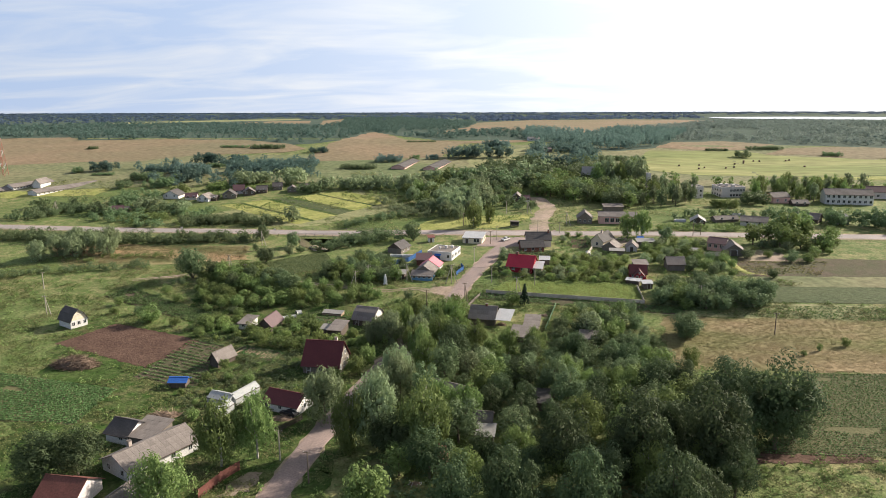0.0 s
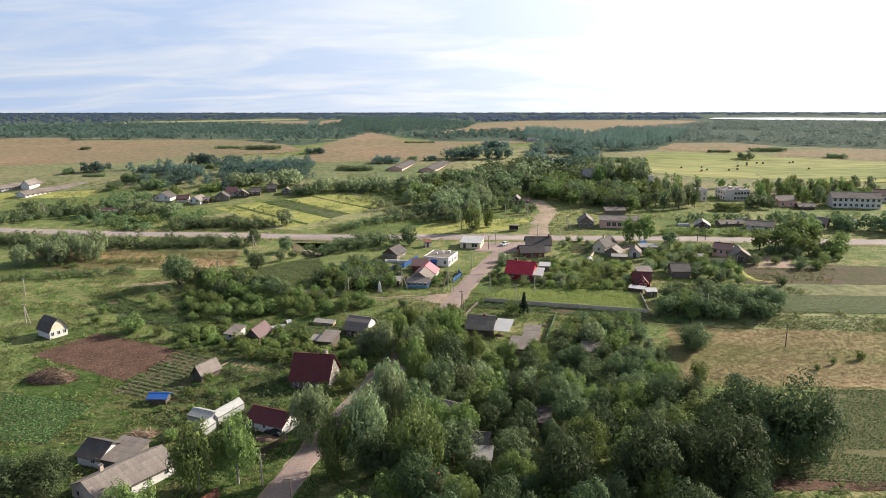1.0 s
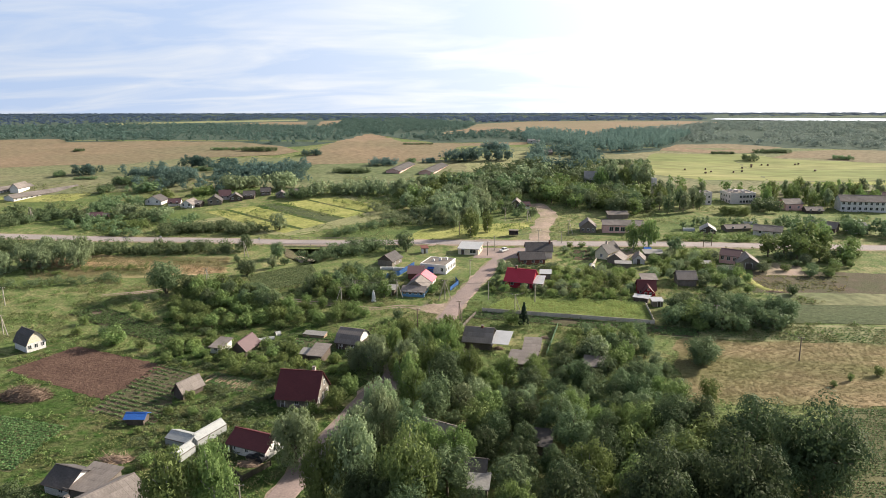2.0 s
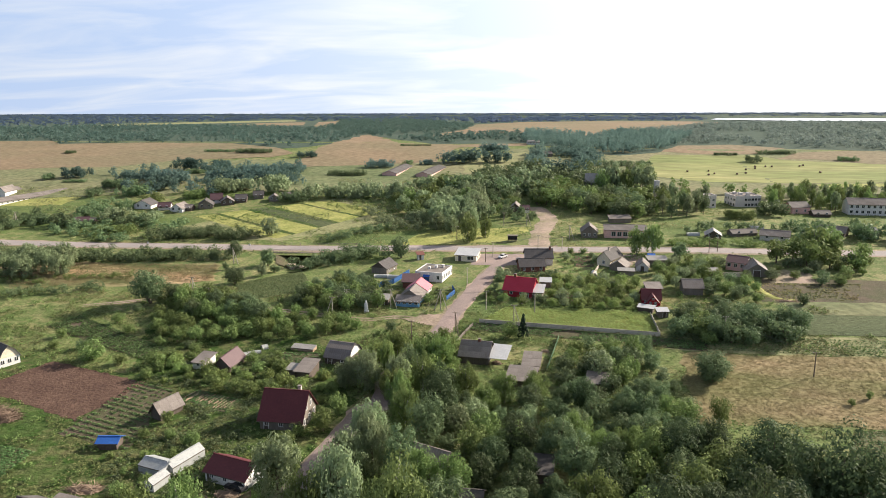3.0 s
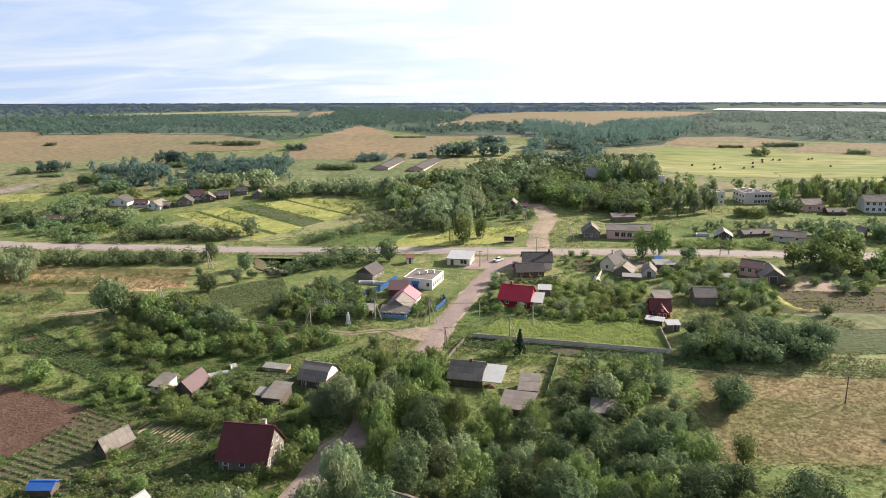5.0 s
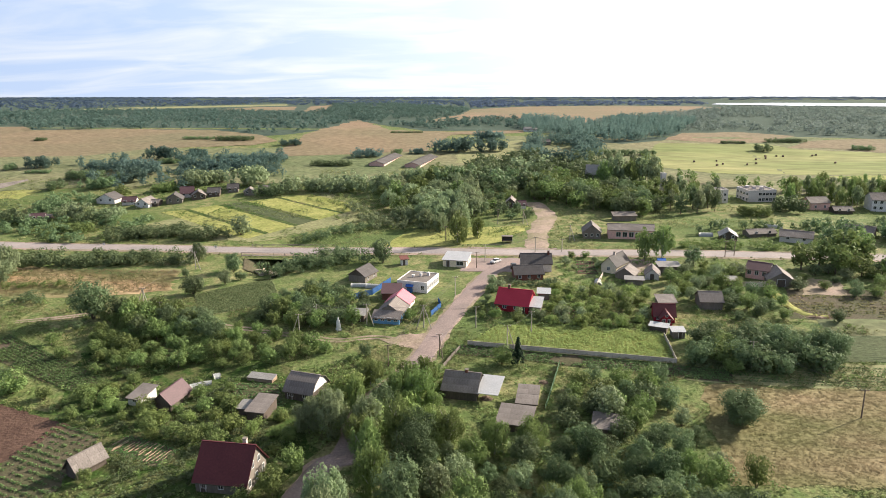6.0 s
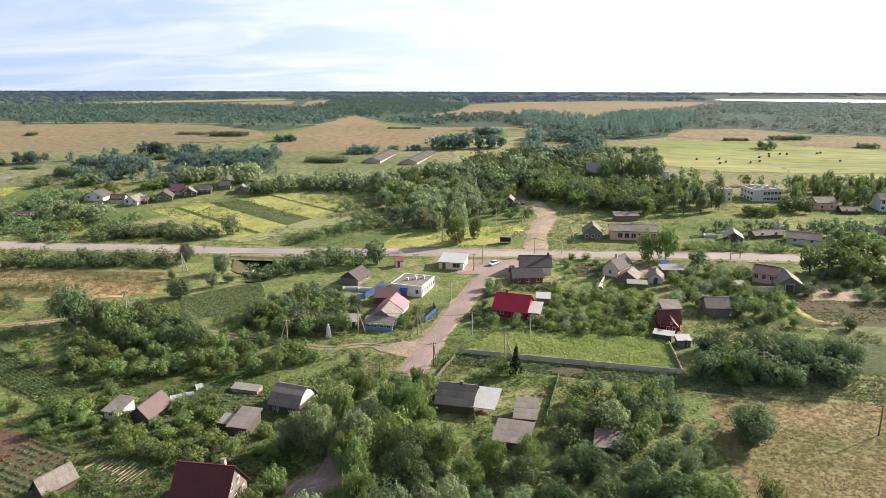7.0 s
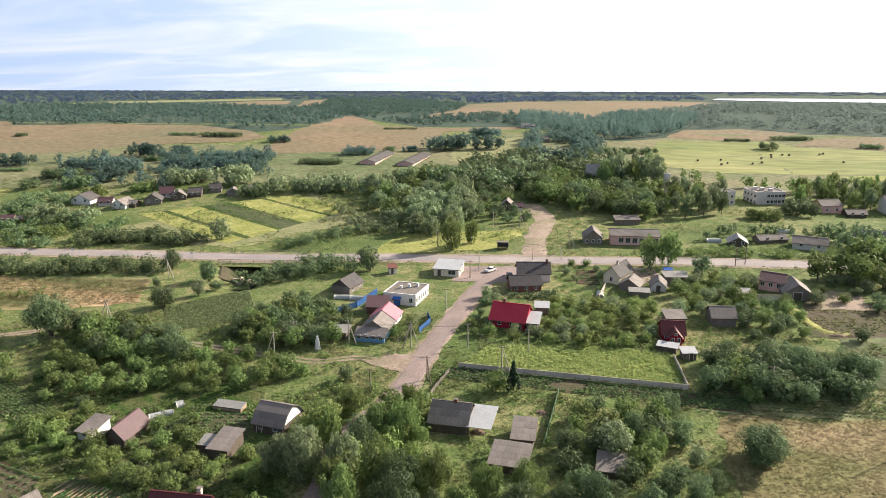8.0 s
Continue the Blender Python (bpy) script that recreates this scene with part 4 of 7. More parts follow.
STREET = [(-44.2, 103.7), (-43.7, 122.2), (-41.6, 144.9), (-36.1, 180.9), (-33.5, 183.0), (-32.7, 206.8), (-26.4, 225.1), (-23.1, 246.3), (-18.0, 273.1), (-12.6, 296.1), (-5.7, 311.6)]
LANE = [(2.0, 325.2), (2.0, 344.8), (4.7, 366.0), (6.2, 377.5), (2.5, 394.1), (-1.2, 402.9)]
TRACK = [(-28.0, 234.7), (-38.3, 238.8), (-48.4, 236.1), (-64.3, 238.6), (-78.0, 241.6), (-89.3, 243.9), (-100.8, 250.7), (-107.1, 252.3), (-118.4, 248.9), (-127.7, 244.2), (-139.6, 239.5)]
ribbon("road_embankment", MAIN, [(-9.5, -0.35), (-5.2, 0.2), (0, 0.24), (5.2, 0.2), (9.5, -0.35)], GRASS, "grassy embankment under the main road", "embankment", keep=False, flat=True)
ribbon("road_main", MAIN, [(-3.9, 0.28), (-3.7, 0.33), (0, 0.40), (3.7, 0.33), (3.9, 0.28)], ROADGREY, "worn pale asphalt country road through the village", flat=True)
ribbon("road_verge", MAIN, [(-5.6, 0.18), (-4.6, 0.29), (-3.8, 0.30)], DIRT, "pale gravel verge beside the main road", ragged=0.5, keep=False, flat=True)
ribbon("road_verge", MAIN, [(3.8, 0.30), (4.6, 0.29), (5.6, 0.18)], DIRT, "pale gravel verge beside the main road", ragged=0.5, keep=False, flat=True)
ribbon("road_street_verge", STREET, [(-3.2, 0.02), (-2.3, 0.09), (2.3, 0.09), (3.2, 0.02)], DIRT, "dusty verge of the village street", ragged=0.6)
ribbon("road_street", STREET, [(-2.6, 0.06), (-2.3, 0.13), (0, 0.18), (2.3, 0.13), (2.6, 0.06)], ASPHALT, "pinkish worn asphalt village street", ragged=0.15)
ribbon("road_lane", LANE, [(-4.2, 0.02), (-2.6, 0.14), (0, 0.18), (2.6, 0.14), (4.2, 0.02)], DIRT, "pale dirt lane leaving the main road", ragged=0.8)
for side in (-0.8, 0.8):
    ribbon("track_rut", TRACK, [(side - 0.45, 0.05), (side, 0.07), (side + 0.45, 0.05)], DIRT, "worn dirt wheel rut through the meadow", "track", ragged=0.25)
field("junction_apron", [(-23.2, 295.0), (-1.9, 296.1), (9.1, 325.9), (-23.4, 324.1)], ASPHALT, "worn asphalt apron at the road junction", 0.08, 3.0, 0.4, "road")
field("junction_dirt", [(-37.9, 237.1), (-27.4, 231.6), (-24.1, 243.9), (-30.8, 241.3)], DIRT, "bare dirt corner where a track meets the street", 0.10, 2.0, 0.7, "track")
field("yard_apron", [(32.4, 296.9), (42.0, 300.5), (38.6, 317.3), (31.9, 313.6)], DIRT, "pinkish paved farm yard", 0.1, 2.0, 0.4, "yard")
field("water_river", [(-88.2, 281.3), (-82.4, 281.9), (-84.7, 311.4), (-89.2, 310.9)], WATER, "narrow shallow river under the road bridge", 0.45, 3.0, 0.5, "river")

# ---- fields and crops ----
FURROW = [(-129.9, 182.3), (-96.7, 169.3), (-91.2, 189.6), (-122.3, 199.5)]
field("field_ploughed", FURROW, SOIL, "bare reddish-brown ploughed garden plot", 0.09, 1.5, 0.5, keep=True)
POTATO = [(-128.4, 138.0), (-95.7, 138.4), (-96.7, 156.2), (-142.2, 164.5)]
field("field_potato", POTATO, CROPSOIL, "dark soil of a potato field", 0.07, keep=True)
crop_rows("potato_rows", POTATO, 22, "dark green potato plants in rows", CROPLEAF, (0.32, 0.46), width=0.55, gap=0.05, seed=3)
GARDEN = [(-139.8, 223.0), (-99.1, 202.6), (-93.6, 209.1), (-134.6, 231.1)]
field("field_garden", GARDEN, EARTH, "dark soil of a vegetable plot", 0.07, keep=True)
crop_rows("vegetable_rows", GARDEN, 10, "leafy green vegetable rows", CROPLEAF, (0.4, 0.6), width=0.72, gap=0.05, seed=4)
GREEN = [(-90.2, 248.0), (-72.1, 261.4), (-82.4, 281.9), (-100.2, 264.8)]
field("field_green", GREEN, PALEGRASS, "green garden crop beside the dirt track", 0.07, keep=True)
mass("garden_crop", "low broad-leaved green crop beside the track", "crop", scatter(GREEN, 6000, 5, False), (0.2, 0.4), (0.5, 0.9), 6, 0.2, CROPGREEN, 5, 1.2)
field("field_dry", [(-174.2, 253.1), (-109.2, 266.1), (-115.7, 288.9), (-203.5, 284.8)], STREAK, "dry orange-tan reed grass by the river", 0.06, 3, 2.0)
PLOT = [(-15.0, 237.4), (34.0, 232.5), (33.8, 249.2), (-7.3, 251.6)]
field("field_plot", PLOT, LAWN, "fenced plot of bright tall grass", 0.06, 3, 0.2)
STRIP = [(-20.0, 231.3), (44.9, 222.6), (46.3, 228.1), (-16.8, 236.4)]
field("field_strip", STRIP, EARTH, "narrow vegetable strip beyond the fence", 0.06, keep=True)
crop_rows("strip_rows", STRIP, 6, "low vegetable plants in rows along a fence", CROPLEAF, (0.25, 0.5), gap=0.15, seed=6)
field("field_stripe_lane", [(34.7, 222.7), (128.6, 220.5), (136.3, 234.9), (41.4, 233.6)], PALEGRASS, "striped green garden strips", 0.05, 3)
crop_rows("lane_rows", [(36, 223.5), (127, 221.3), (134, 233.5), (42, 232.5)], 8, "low green crop in long garden strips", CROPLEAF, (0.2, 0.4), width=0.6, gap=0.1, seed=14, leaves=8)
MEADOW = [(34.6, 182.9), (109.3, 185.1), (130.0, 223.1), (37.8, 221.2)]
field("field_meadow", MEADOW, DRY, "dry tan hay meadow with green patches", 0.07, 3, 1.2)
BEET = [(44.5, 141.3), (90.3, 143.3), (110.1, 186.5), (65.8, 182.6)]
field("field_beet", BEET, CROPSOIL, "green row crop below the hay meadow", 0.07, 3, 0.5, keep=True)
crop_rows("beet_rows", BEET, 46, "green row crop in long lines", CROPLEAF, (0.26, 0.36), width=0.42, leaves=9, size=0.16, gap=0.04, seed=7)
field("field_fallow", [(68.8, 261.5), (151.1, 262.2), (164.1, 286.1), (75.7, 287.2)], EARTH, "brownish fallow strip with sparse weeds", 0.07, 3, 0.5)
field("field_mown", [(74.7, 250.7), (147.0, 254.6), (154.0, 267.5), (76.0, 262.1)], OLIVE, "pale mown grass strip", 0.08, 3, 0.5)
YOUNG = [(70.4, 235.0), (138.4, 238.7), (147.0, 254.6), (78.4, 251.0)]
field("field_young", YOUNG, BLUECROP, "blue-green young grain strip", 0.09, 3, 0.3)
field("field_hayland", [(-167.4, 338.8), (-106.5, 322.9), (-67.1, 364.3), (-99.6, 412.4)], PALEGRASS, "mown pale grass round the divided hayfield", 0.06, 4, 1.5)
STRIPS = ((0.0, 0.13, LAWN), (0.13, 0.17, DEEPGRASS), (0.17, 0.36, LAWN), (0.36, 0.40, DEEPGRASS), (0.40, 0.52, BLUECROP), (0.52, 0.56, DEEPGRASS), (0.56, 0.76, LAWN), (0.76, 0.79, DEEPGRASS), (0.79, 1.0, LAWN))
s0, s1, e0, e1 = Vector((-161.8, 364.6)), Vector((-106.4, 403.9)), Vector((-108.9, 328.6)), Vector((-74.0, 383.7))
for k0, k1, mm in STRIPS:
    q = [s0.lerp(s1, k0), e0.lerp(e1, k0), e0.lerp(e1, k1), s0.lerp(s1, k1)]
    field("field_strip_hay", q, mm, "sunlit yellow-green strip of a divided hayfield" if mm is not DEEPGRASS else "dark green furrow between field strips", 0.10, 3, 0.35)
field("field_roadside", [(-56.8, 319.4), (-11.3, 331.5), (-0.7, 358.3), (-46.1, 348.4)], LAWN, "sunlit grass bank beyond the main road", 0.08, 4, 1.0)
field("field_bank", [(-292.8, 373.5), (-242.8, 384.5), (-238.9, 419.7), (-316.0, 404.1)], LAWN, "bright grass below long barns", 0.1, 5, 2)
field("field_pasture", [(-314.6, 386.3), (-83.1, 434.4), (-50.8, 549.7), (-431.3, 506.0)], OLIVE, "rough olive pasture below the hay fields", 0.14, 10, 4)
field("field_pasture", [(-81.6, 440.3), (5.5, 459.1), (6.3, 550.1), (-50.8, 549.7)], OLIVE, "rough olive pasture round far gardens", 0.14, 10, 4)
field("field_pasture", [(-2.6, 421.8), (188.2, 455.7), (301.8, 697.3), (-26.1, 630.0)], OLIVE, "rough olive pasture round the mown field", 0.1, 12, 4)
field("garden_grass", [(-91.3, 176.6), (-38.5, 182.5), (-55.7, 222.2), (-109.6, 222.5)], DEEPGRASS, "lush dark cottage garden grass with near shade in its colour", 0.045, 3, 1.5, "grass")
field("garden_grass", [(-89.7, 98.5), (-32.7, 105.1), (-41.7, 179.4), (-141.1, 204.8)], DEEPGRASS, "lush dark grass round the farmyards with near shade in its colour", 0.04, 3, 1.5, "grass")
field("bank_earth", [(-96.2, 292.0), (-89.5, 292.7), (-94.8, 309.1), (-101.2, 308.4)], EARTH, "bare brown earth bank beside the bridge", 0.12, 1.5, 0.5, "river bank")
BEDS = [(-79.2, 181.1), (-66.0, 176.8), (-64.8, 182.8), (-77.2, 187.0)]
field("field_beds", BEDS, EARTH, "bare garden beds edged with boards", 0.09, 1.5, 0.2, keep=True)
rng = np.random.RandomState(17)
for i in range(15):
    k = (i + rng.uniform(0.2, 0.8)) / 15
    p, q = Vector(BEDS[3]).lerp(Vector(BEDS[2]), k), Vector(BEDS[0]).lerp(Vector(BEDS[1]), k)
    p = p.lerp(q, rng.uniform(0, 0.3))
    d = (q - p) * rng.uniform(0.55, 0.97)
    ob = tagged(new("bed_board", boxes("bed_board", [(0, -0.06, 0, d.length, 0.06, 0.16)], PLANK)), "weathered plank edging of a garden bed", "board", "garden bed boards")
    ob.matrix_basis = pose(p.x, p.y, gz(p.x, p.y) + 0.07, 0, 0, math.degrees(math.atan2(d.y, d.x)) + rng.uniform(-2.5, 2.5))
mass("bed_greens", "low vegetables between garden boards", "crop", scatter(BEDS, 420, 18, False), (0.15, 0.4), (0.3, 0.7), 7, 0.14, CROPLEAF, 18)

ribbon("grass_bank", [(70.6, 286.4), (71.7, 272.8), (74.3, 265.6), (79.6, 264.0)], [(-1.6, 0.06), (-0.6, 0.28), (0.6, 0.28), (1.6, 0.06)], LAWN, "bright green grassy bank beside a fallow strip", "bank", ragged=0.4, keep=False)
field("yard_bare", [(78.5, 281.6), (91.8, 281.3), (93.5, 294.8), (83.9, 298.7)], DIRT, "bare trodden soil beside a grey barn", 0.12, 2, 0.8, "yard")
MAIZE = [(68.8, 264.3), (97.2, 264.4), (105.8, 282.6), (75.1, 281.1)]
crop_rows("maize_rows", MAIZE, 14, "pale yellow-green crop rows on a fallow strip", TUFTDRY, (0.15, 0.4), width=0.5, gap=0.45, seed=8)
PLOTBEDS = [(14.1, 296.1), (21.1, 295.8), (20.5, 310.7), (14.8, 310.1)]
field("field_plot_beds", PLOTBEDS, SOIL, "dark dug beds beside the cream house", 0.08, 2, 0.2, keep=True)
crop_rows("bed_rows", PLOTBEDS, 9, "young vegetable rows in dark beds", CROPLEAF, (0.15, 0.35), gap=0.2, seed=9)
COTTAGE = [(-60.3, 201.7), (-51.0, 200.4), (-55.5, 212.6), (-67.3, 211.3)]
field("field_cottage_beds", COTTAGE, EARTH, "dug vegetable ground of a cottage garden", 0.07, 2, 0.6, keep=True)
crop_rows("cottage_rows", COTTAGE, 9, "mixed vegetable rows in a cottage garden", CROPLEAF, (0.2, 0.45), gap=0.2, seed=10)
YARDROWS = [(-96.6, 163.6), (-78.7, 158.2), (-82.5, 186.3), (-93.3, 190.3)]
field("field_yard_beds", YARDROWS, EARTH, "dug vegetable ground beside a ploughed plot", 0.07, 2, 0.6, keep=True)
crop_rows("yard_rows", YARDROWS, 15, "vegetable rows beside a ploughed plot", CROPLEAF, (0.2, 0.5), gap=0.25, seed=12)

# ---- distant fields, woods floor and haze-glare sheet ----
tract("field_ripe", [(-368, 472), (-326, 490), (-279, 497), (-252, 529), (-190, 548), (-180, 569), (-206, 605), (-259, 639), (-345, 641), (-409, 628), (-440, 661), (-508, 639)], STRAW, "wide pale tan hay field", 0.2)
tract("field_ripe", [(-159, 498), (-114, 517), (-69, 542), (-65, 603), (-61, 645), (-116, 648), (-162, 772), (-183, 820), (-169, 665), (-173, 606), (-164, 558), (-165, 527)], STRAW, "wide pale tan hay field", 0.2)
tract("field_ripe_east", [(96, 633), (118, 685), (165, 700), (200, 667), (164, 627), (130, 624)], STRAW, "pale tan stubble field", 0.2)
tract("field_ripe_east", [(173, 603), (199, 637), (235, 647), (289, 642), (265, 589), (233, 583), (200, 604)], STRAW, "pale tan stubble field", 0.2)
tract("field_gold", [(72, 562), (89, 614), (162, 621), (179, 598), (259, 577), (230, 514), (181, 504), (100, 498), (69, 514)], GOLD, "sunlit yellow mown field with bales", 0.2)
tract("field_gold_strip", [(157, 497), (181, 502), (225, 505), (219, 492), (176, 489)], LAWN, "bright green band below a mown field", 0.22)
tract("field_far", [(-112, 808), (-90, 961), (-95, 1179), (-20, 1348), (150, 1440), (278, 1384), (295, 1259), (162, 1024), (89, 870), (58, 755), (26, 787), (-14, 867)], STRAW, "distant pale hay field between woods", 0.2)
tract("field_far", [(-489, 1182), (-470, 1295), (-415, 1337), (-358, 1149), (-401, 1066), (-442, 1092)], STRAW, "distant pale hay field between woods", 0.2)
tract("field_far", [(-318, 1066), (-392, 1336), (-393, 1494), (-310, 1181), (-302, 1066)], STRAW, "distant pale hay field between woods", 0.2)
tract("field_far", [(-695, 1092), (-709, 1220), (-639, 1343), (-510, 1565), (-459, 1412), (-578, 1218), (-631, 1106)], PALEGRASS, "distant pale green field between woods", 0.2)
tract("field_far", [(-111, 729), (-96, 879), (-73, 866), (-103, 755)], STRAW, "narrow tan field before dark woods", 0.2)
tract("field_far", [(-67, 624), (-63, 648), (-9, 678), (-9, 651)], STRAW, "narrow tan field before dark woods", 0.2)
tract("field_far", [(-47, 500), (-49, 575), (-9, 609), (3, 551), (-4, 505)], PALEGRASS, "rough green meadow between copses", 0.2)
tract("forest_floor", [(-537, 629), (-406, 623), (-342, 634), (-256, 632), (-216, 593), (-189, 605), (-164, 648), (-179, 803), (-127, 702), (-88, 647), (-10, 678), (21, 622), (62, 605), (96, 630), (118, 685), (199, 662), (287, 637), (318, 638), (1052, 2028), (-2354, 2619)], HAZEFLOOR, "distant forest floor with tree shade and haze in its colour", 0.12, "forest floor")
# added water-like sheet that imitates the white haze glare under the horizon
tract("water_lake", [(326, 1517), (432, 1402), (670, 1307), (815, 1581), (532, 1717), (375, 1689)], WATER, "reflective sheet standing in for haze glare below the horizon", 1.0, "lake")
tract("forest_floor", [(-4000, 2150), (4000, 2150), (4000, 4850), (-4000, 4850)], HAZEFLOOR, "distant forest floor with tree shade and haze in its colour", 0.12, "forest floor")

# ---- houses round the crossing ----
house("house", "crimson house with a red sheet-metal roof beside the street", (-9.7, 260.7), (-0.8, 258.6), 8.5, 2.4, 3.2, REDWALL, TINRED, wins=[("f", 2, 0.9, 1.2, 1.0, 0.1, 0.8), ("r", 2, 0.9, 1.2, 1.0)], chimney=(0.3, 0.5, 1.0, BRICKRED), door=("f", 0.85, 0.9, 2.0))
house("lean_to", "pale sheet-metal lean-to on a crimson house", (-0.4, 259.0), (2.5, 258.6), 6.0, 2.1, 1.0, TIMBER, TINWHITE, style="shed", category="shed", over=0.3)
house("garden_shed", "small shed with a pale sheet roof", (2.0, 270.5), (5.3, 270.4), 3.5, 1.9, 0.6, TIMBER, TINWHITE, style="shed", category="shed", over=0.2)
house("house", "brick house with a dark slate roof by the crossing", (-5.0, 286.6), (3.7, 288.4), 6.5, 2.3, 2.0, BRICKRED, SLATEDARK, wins=[("f", 3, 0.8, 1.0, 0.8)], sheets=True)
house("house", "taller pale-walled house with a dark slate roof", (-3.2, 295.9), (6.4, 296.9), 7.5, 3.0, 2.4, PANELGREY, SLATEDARK, wins=[("r", 2, 0.9, 1.1, 1.0)], chimney=(0.92, 0.45, 1.2, BRICKRED), sheets=True)
flat_block("public_building", "white flat-roofed public building with roof vents", *squared((-40.3, 273.9), (-30.8, 272.6), (-27.9, 282.9)), 3.2, WHITEWALL, TAR, wins=[("r", 6, 0.8, 1.3, 1.0), ("f", 1, 0.9, 1.2, 1.0, 0.7, 1.0)], vents=((0.55, 0.6, 0.35, 0.9), (0.75, 0.75, 0.35, 0.9), (0.35, 0.45, 0.3, 0.7)), door=("f", 0.42, 1.2, 2.1), parapet=0.16)
house("entrance_canopy", "small blue canopy over a doorway", (-37.0, 272.9), (-35.5, 272.6), 1.2, 2.0, 0.4, BLUEFENCE, BLUETARP, style="gable", category="porch", over=0.2)
blue_a, blue_b = Vector((-41.4, 250.9)), Vector((-34.7, 250.2))
blue_back = Vector((-(blue_b - blue_a).y, (blue_b - blue_a).x)).normalized()
house("house", "blue boarded house with a grey slate roof", blue_a, blue_b, 7.6, 2.2, 2.2, BLUEBOARD, SLATE, across=True, wins=[("f", 2, 0.8, 1.0, 0.8), ("l", 2, 0.8, 1.0, 0.8)], sheets=True, gable_mat=TIMBER, end=0.0)
house("house_extension", "back part of a house with a faded red roof", blue_a + blue_back * 7.62, blue_b + blue_back * 7.62, 6.8, 2.2, 2.2, WHITEWALL, TINPINK, across=True, wins=[("f", 2, 0.8, 1.0, 0.8)], category="house", end=0.0)
house("veranda", "blue veranda with windows and a low slate roof", (-41.9, 248.0), (-34.7, 247.4), 2.4, 1.8, 1.0, BLUEBOARD, SLATE, style="shed", wins=[("f", 4, 0.9, 0.9, 0.9)], category="veranda", door=("r", 0.5, 0.8, 1.9))
house("shed", "maroon-roofed shed in a blue-fenced yard", (-43.0, 265.9), (-37.8, 266.5), 5.0, 2.2, 1.2, BRICKRED, TINPLUM, style="shed", category="shed")
house("shed", "small brown plank shed by a power pole", (-48.1, 248.8), (-44.5, 248.5), 3.5, 2.0, 0.5, DARKTIMBER, TINGREY, style="shed", category="shed", door=("f", 0.6, 0.8, 1.8))
fence("fence", "blue board fence round a yard", [(-52.9, 257.8), (-52.1, 265.0), (-46.8, 270.2), (-43.5, 281.8)], 1.8, BLUEFENCE, boards=True)
fence("fence", "blue board fence along the street corner", [(-27.1, 254.5), (-25.2, 261.4), (-26.7, 266.0)], 1.6, BLUEFENCE, boards=True)
house("barn", "grey wooden house with a dark slate roof", (-57.0, 281.9), (-51.3, 280.1), 7.5, 2.3, 2.0, TIMBER, SLATEDARK, across=True, wins=[("f", 2, 0.8, 0.9, 0.9)], sheets=True, gable_mat=DARKTIMBER)
house("kiosk", "tiny white brick kiosk with a reddish roof", (-43.3, 299.6), (-41.2, 300.4), 2.6, 2.2, 0.4, WHITEWALL, RUSTROOF, style="shed", category="kiosk", door=("f", 0.4, 0.8, 2.0))
house("village_shop", "low white shop with a pale sheet roof by the junction", (-29.4, 299.9), (-21.5, 299.0), 8.0, 2.4, 0.9, CREAM, TINWHITE, style="shed", over=0.3, wins=[("f", 1, 2.2, 1.3, 0.7, 0.45, 1.0), ("r", 2, 1.1, 1.0, 0.9)], category="shop", door=("f", 0.22, 1.1, 2.0))
house("house", "cream gabled house with a dark slate roof", (22.3, 299.0), (26.7, 296.3), 9.5, 2.8, 2.6, CREAM, SLATEDARK, across=True, wins=[("l", 1, 0.8, 1.1, 0.9)], chimney=(0.4, 0.5, 0.9, BRICKPALE))
house("annex", "small gabled annex with a slate roof", (26.1, 292.2), (31.5, 290.2), 6.0, 1.9, 1.9, TIMBER, SLATE, across=True, category="shed")
house("annex", "grey gabled shed by a farm yard", (35.2, 291.6), (39.3, 291.0), 6.0, 1.9, 1.8, PANELGREY, SLATE, across=True, category="shed", door=("l", 0.5, 1.2, 2.0))
house("shed", "long low shed with a pale flat roof", (28.6, 286.2), (33.8, 285.8), 2.5, 1.8, 0.3, TIMBER, TINGREY, style="shed", category="shed")
house("canopy_roof", "grey sheet canopy beside a farm yard", (40.6, 298.8), (47.2, 299.4), 4.5, 2.3, 0.4, TIMBER, TINGREY, style="shed", category="shed")
house("school_annex", "long pink plastered hall with a grey roof", (28.4, 341.3), (45.1, 340.8), 8.0, 3.6, 1.5, PINKWALL, SLATE, wins=[("f", 6, 1.6, 1.7, 0.9, 0.15, 1.0)], category="building")
house("house", "grey wooden gabled house by the main road", (19.0, 340.4), (25.5, 340.3), 8.0, 2.8, 2.6, TIMBER, SLATE, across=True, wins=[("l", 3, 0.8, 1.0, 0.9)])
house("shed", "long grey shed below the wooded slope", (33.5, 371.7), (42.8, 373.1), 4.0, 2.2, 0.8, TIMBER, SLATE, style="shed", category="shed")
house("house", "pale two-storey house with a brown roof", (66.5, 296.8), (72.3, 293.9), 8.0, 3.2, 1.5, PINKWALL, TINPLUM, wins=[("f", 3, 1.0, 1.2, 1.4), ("l", 2, 1.0, 1.2, 1.4)], gable_mat=WHITEWALL)
house("barn", "grey gabled barn beside a pale house", (71.0, 288.6), (78.3, 287.9), 8.5, 2.2, 2.4, TIMBER, SLATE, across=True, category="barn", door=("l", 0.5, 2.2, 2.3))
fence("fence", "pale slab fence before a barn", [(60.1, 286.6), (70.7, 287.6)], 1.7, FENCEGREY)
house("shed", "low shed with a pale roof among bushes", (58.1, 287.3), (61.8, 287.2), 3.0, 2.0, 0.4, DARKTIMBER, TINGREY, style="shed", category="shed")
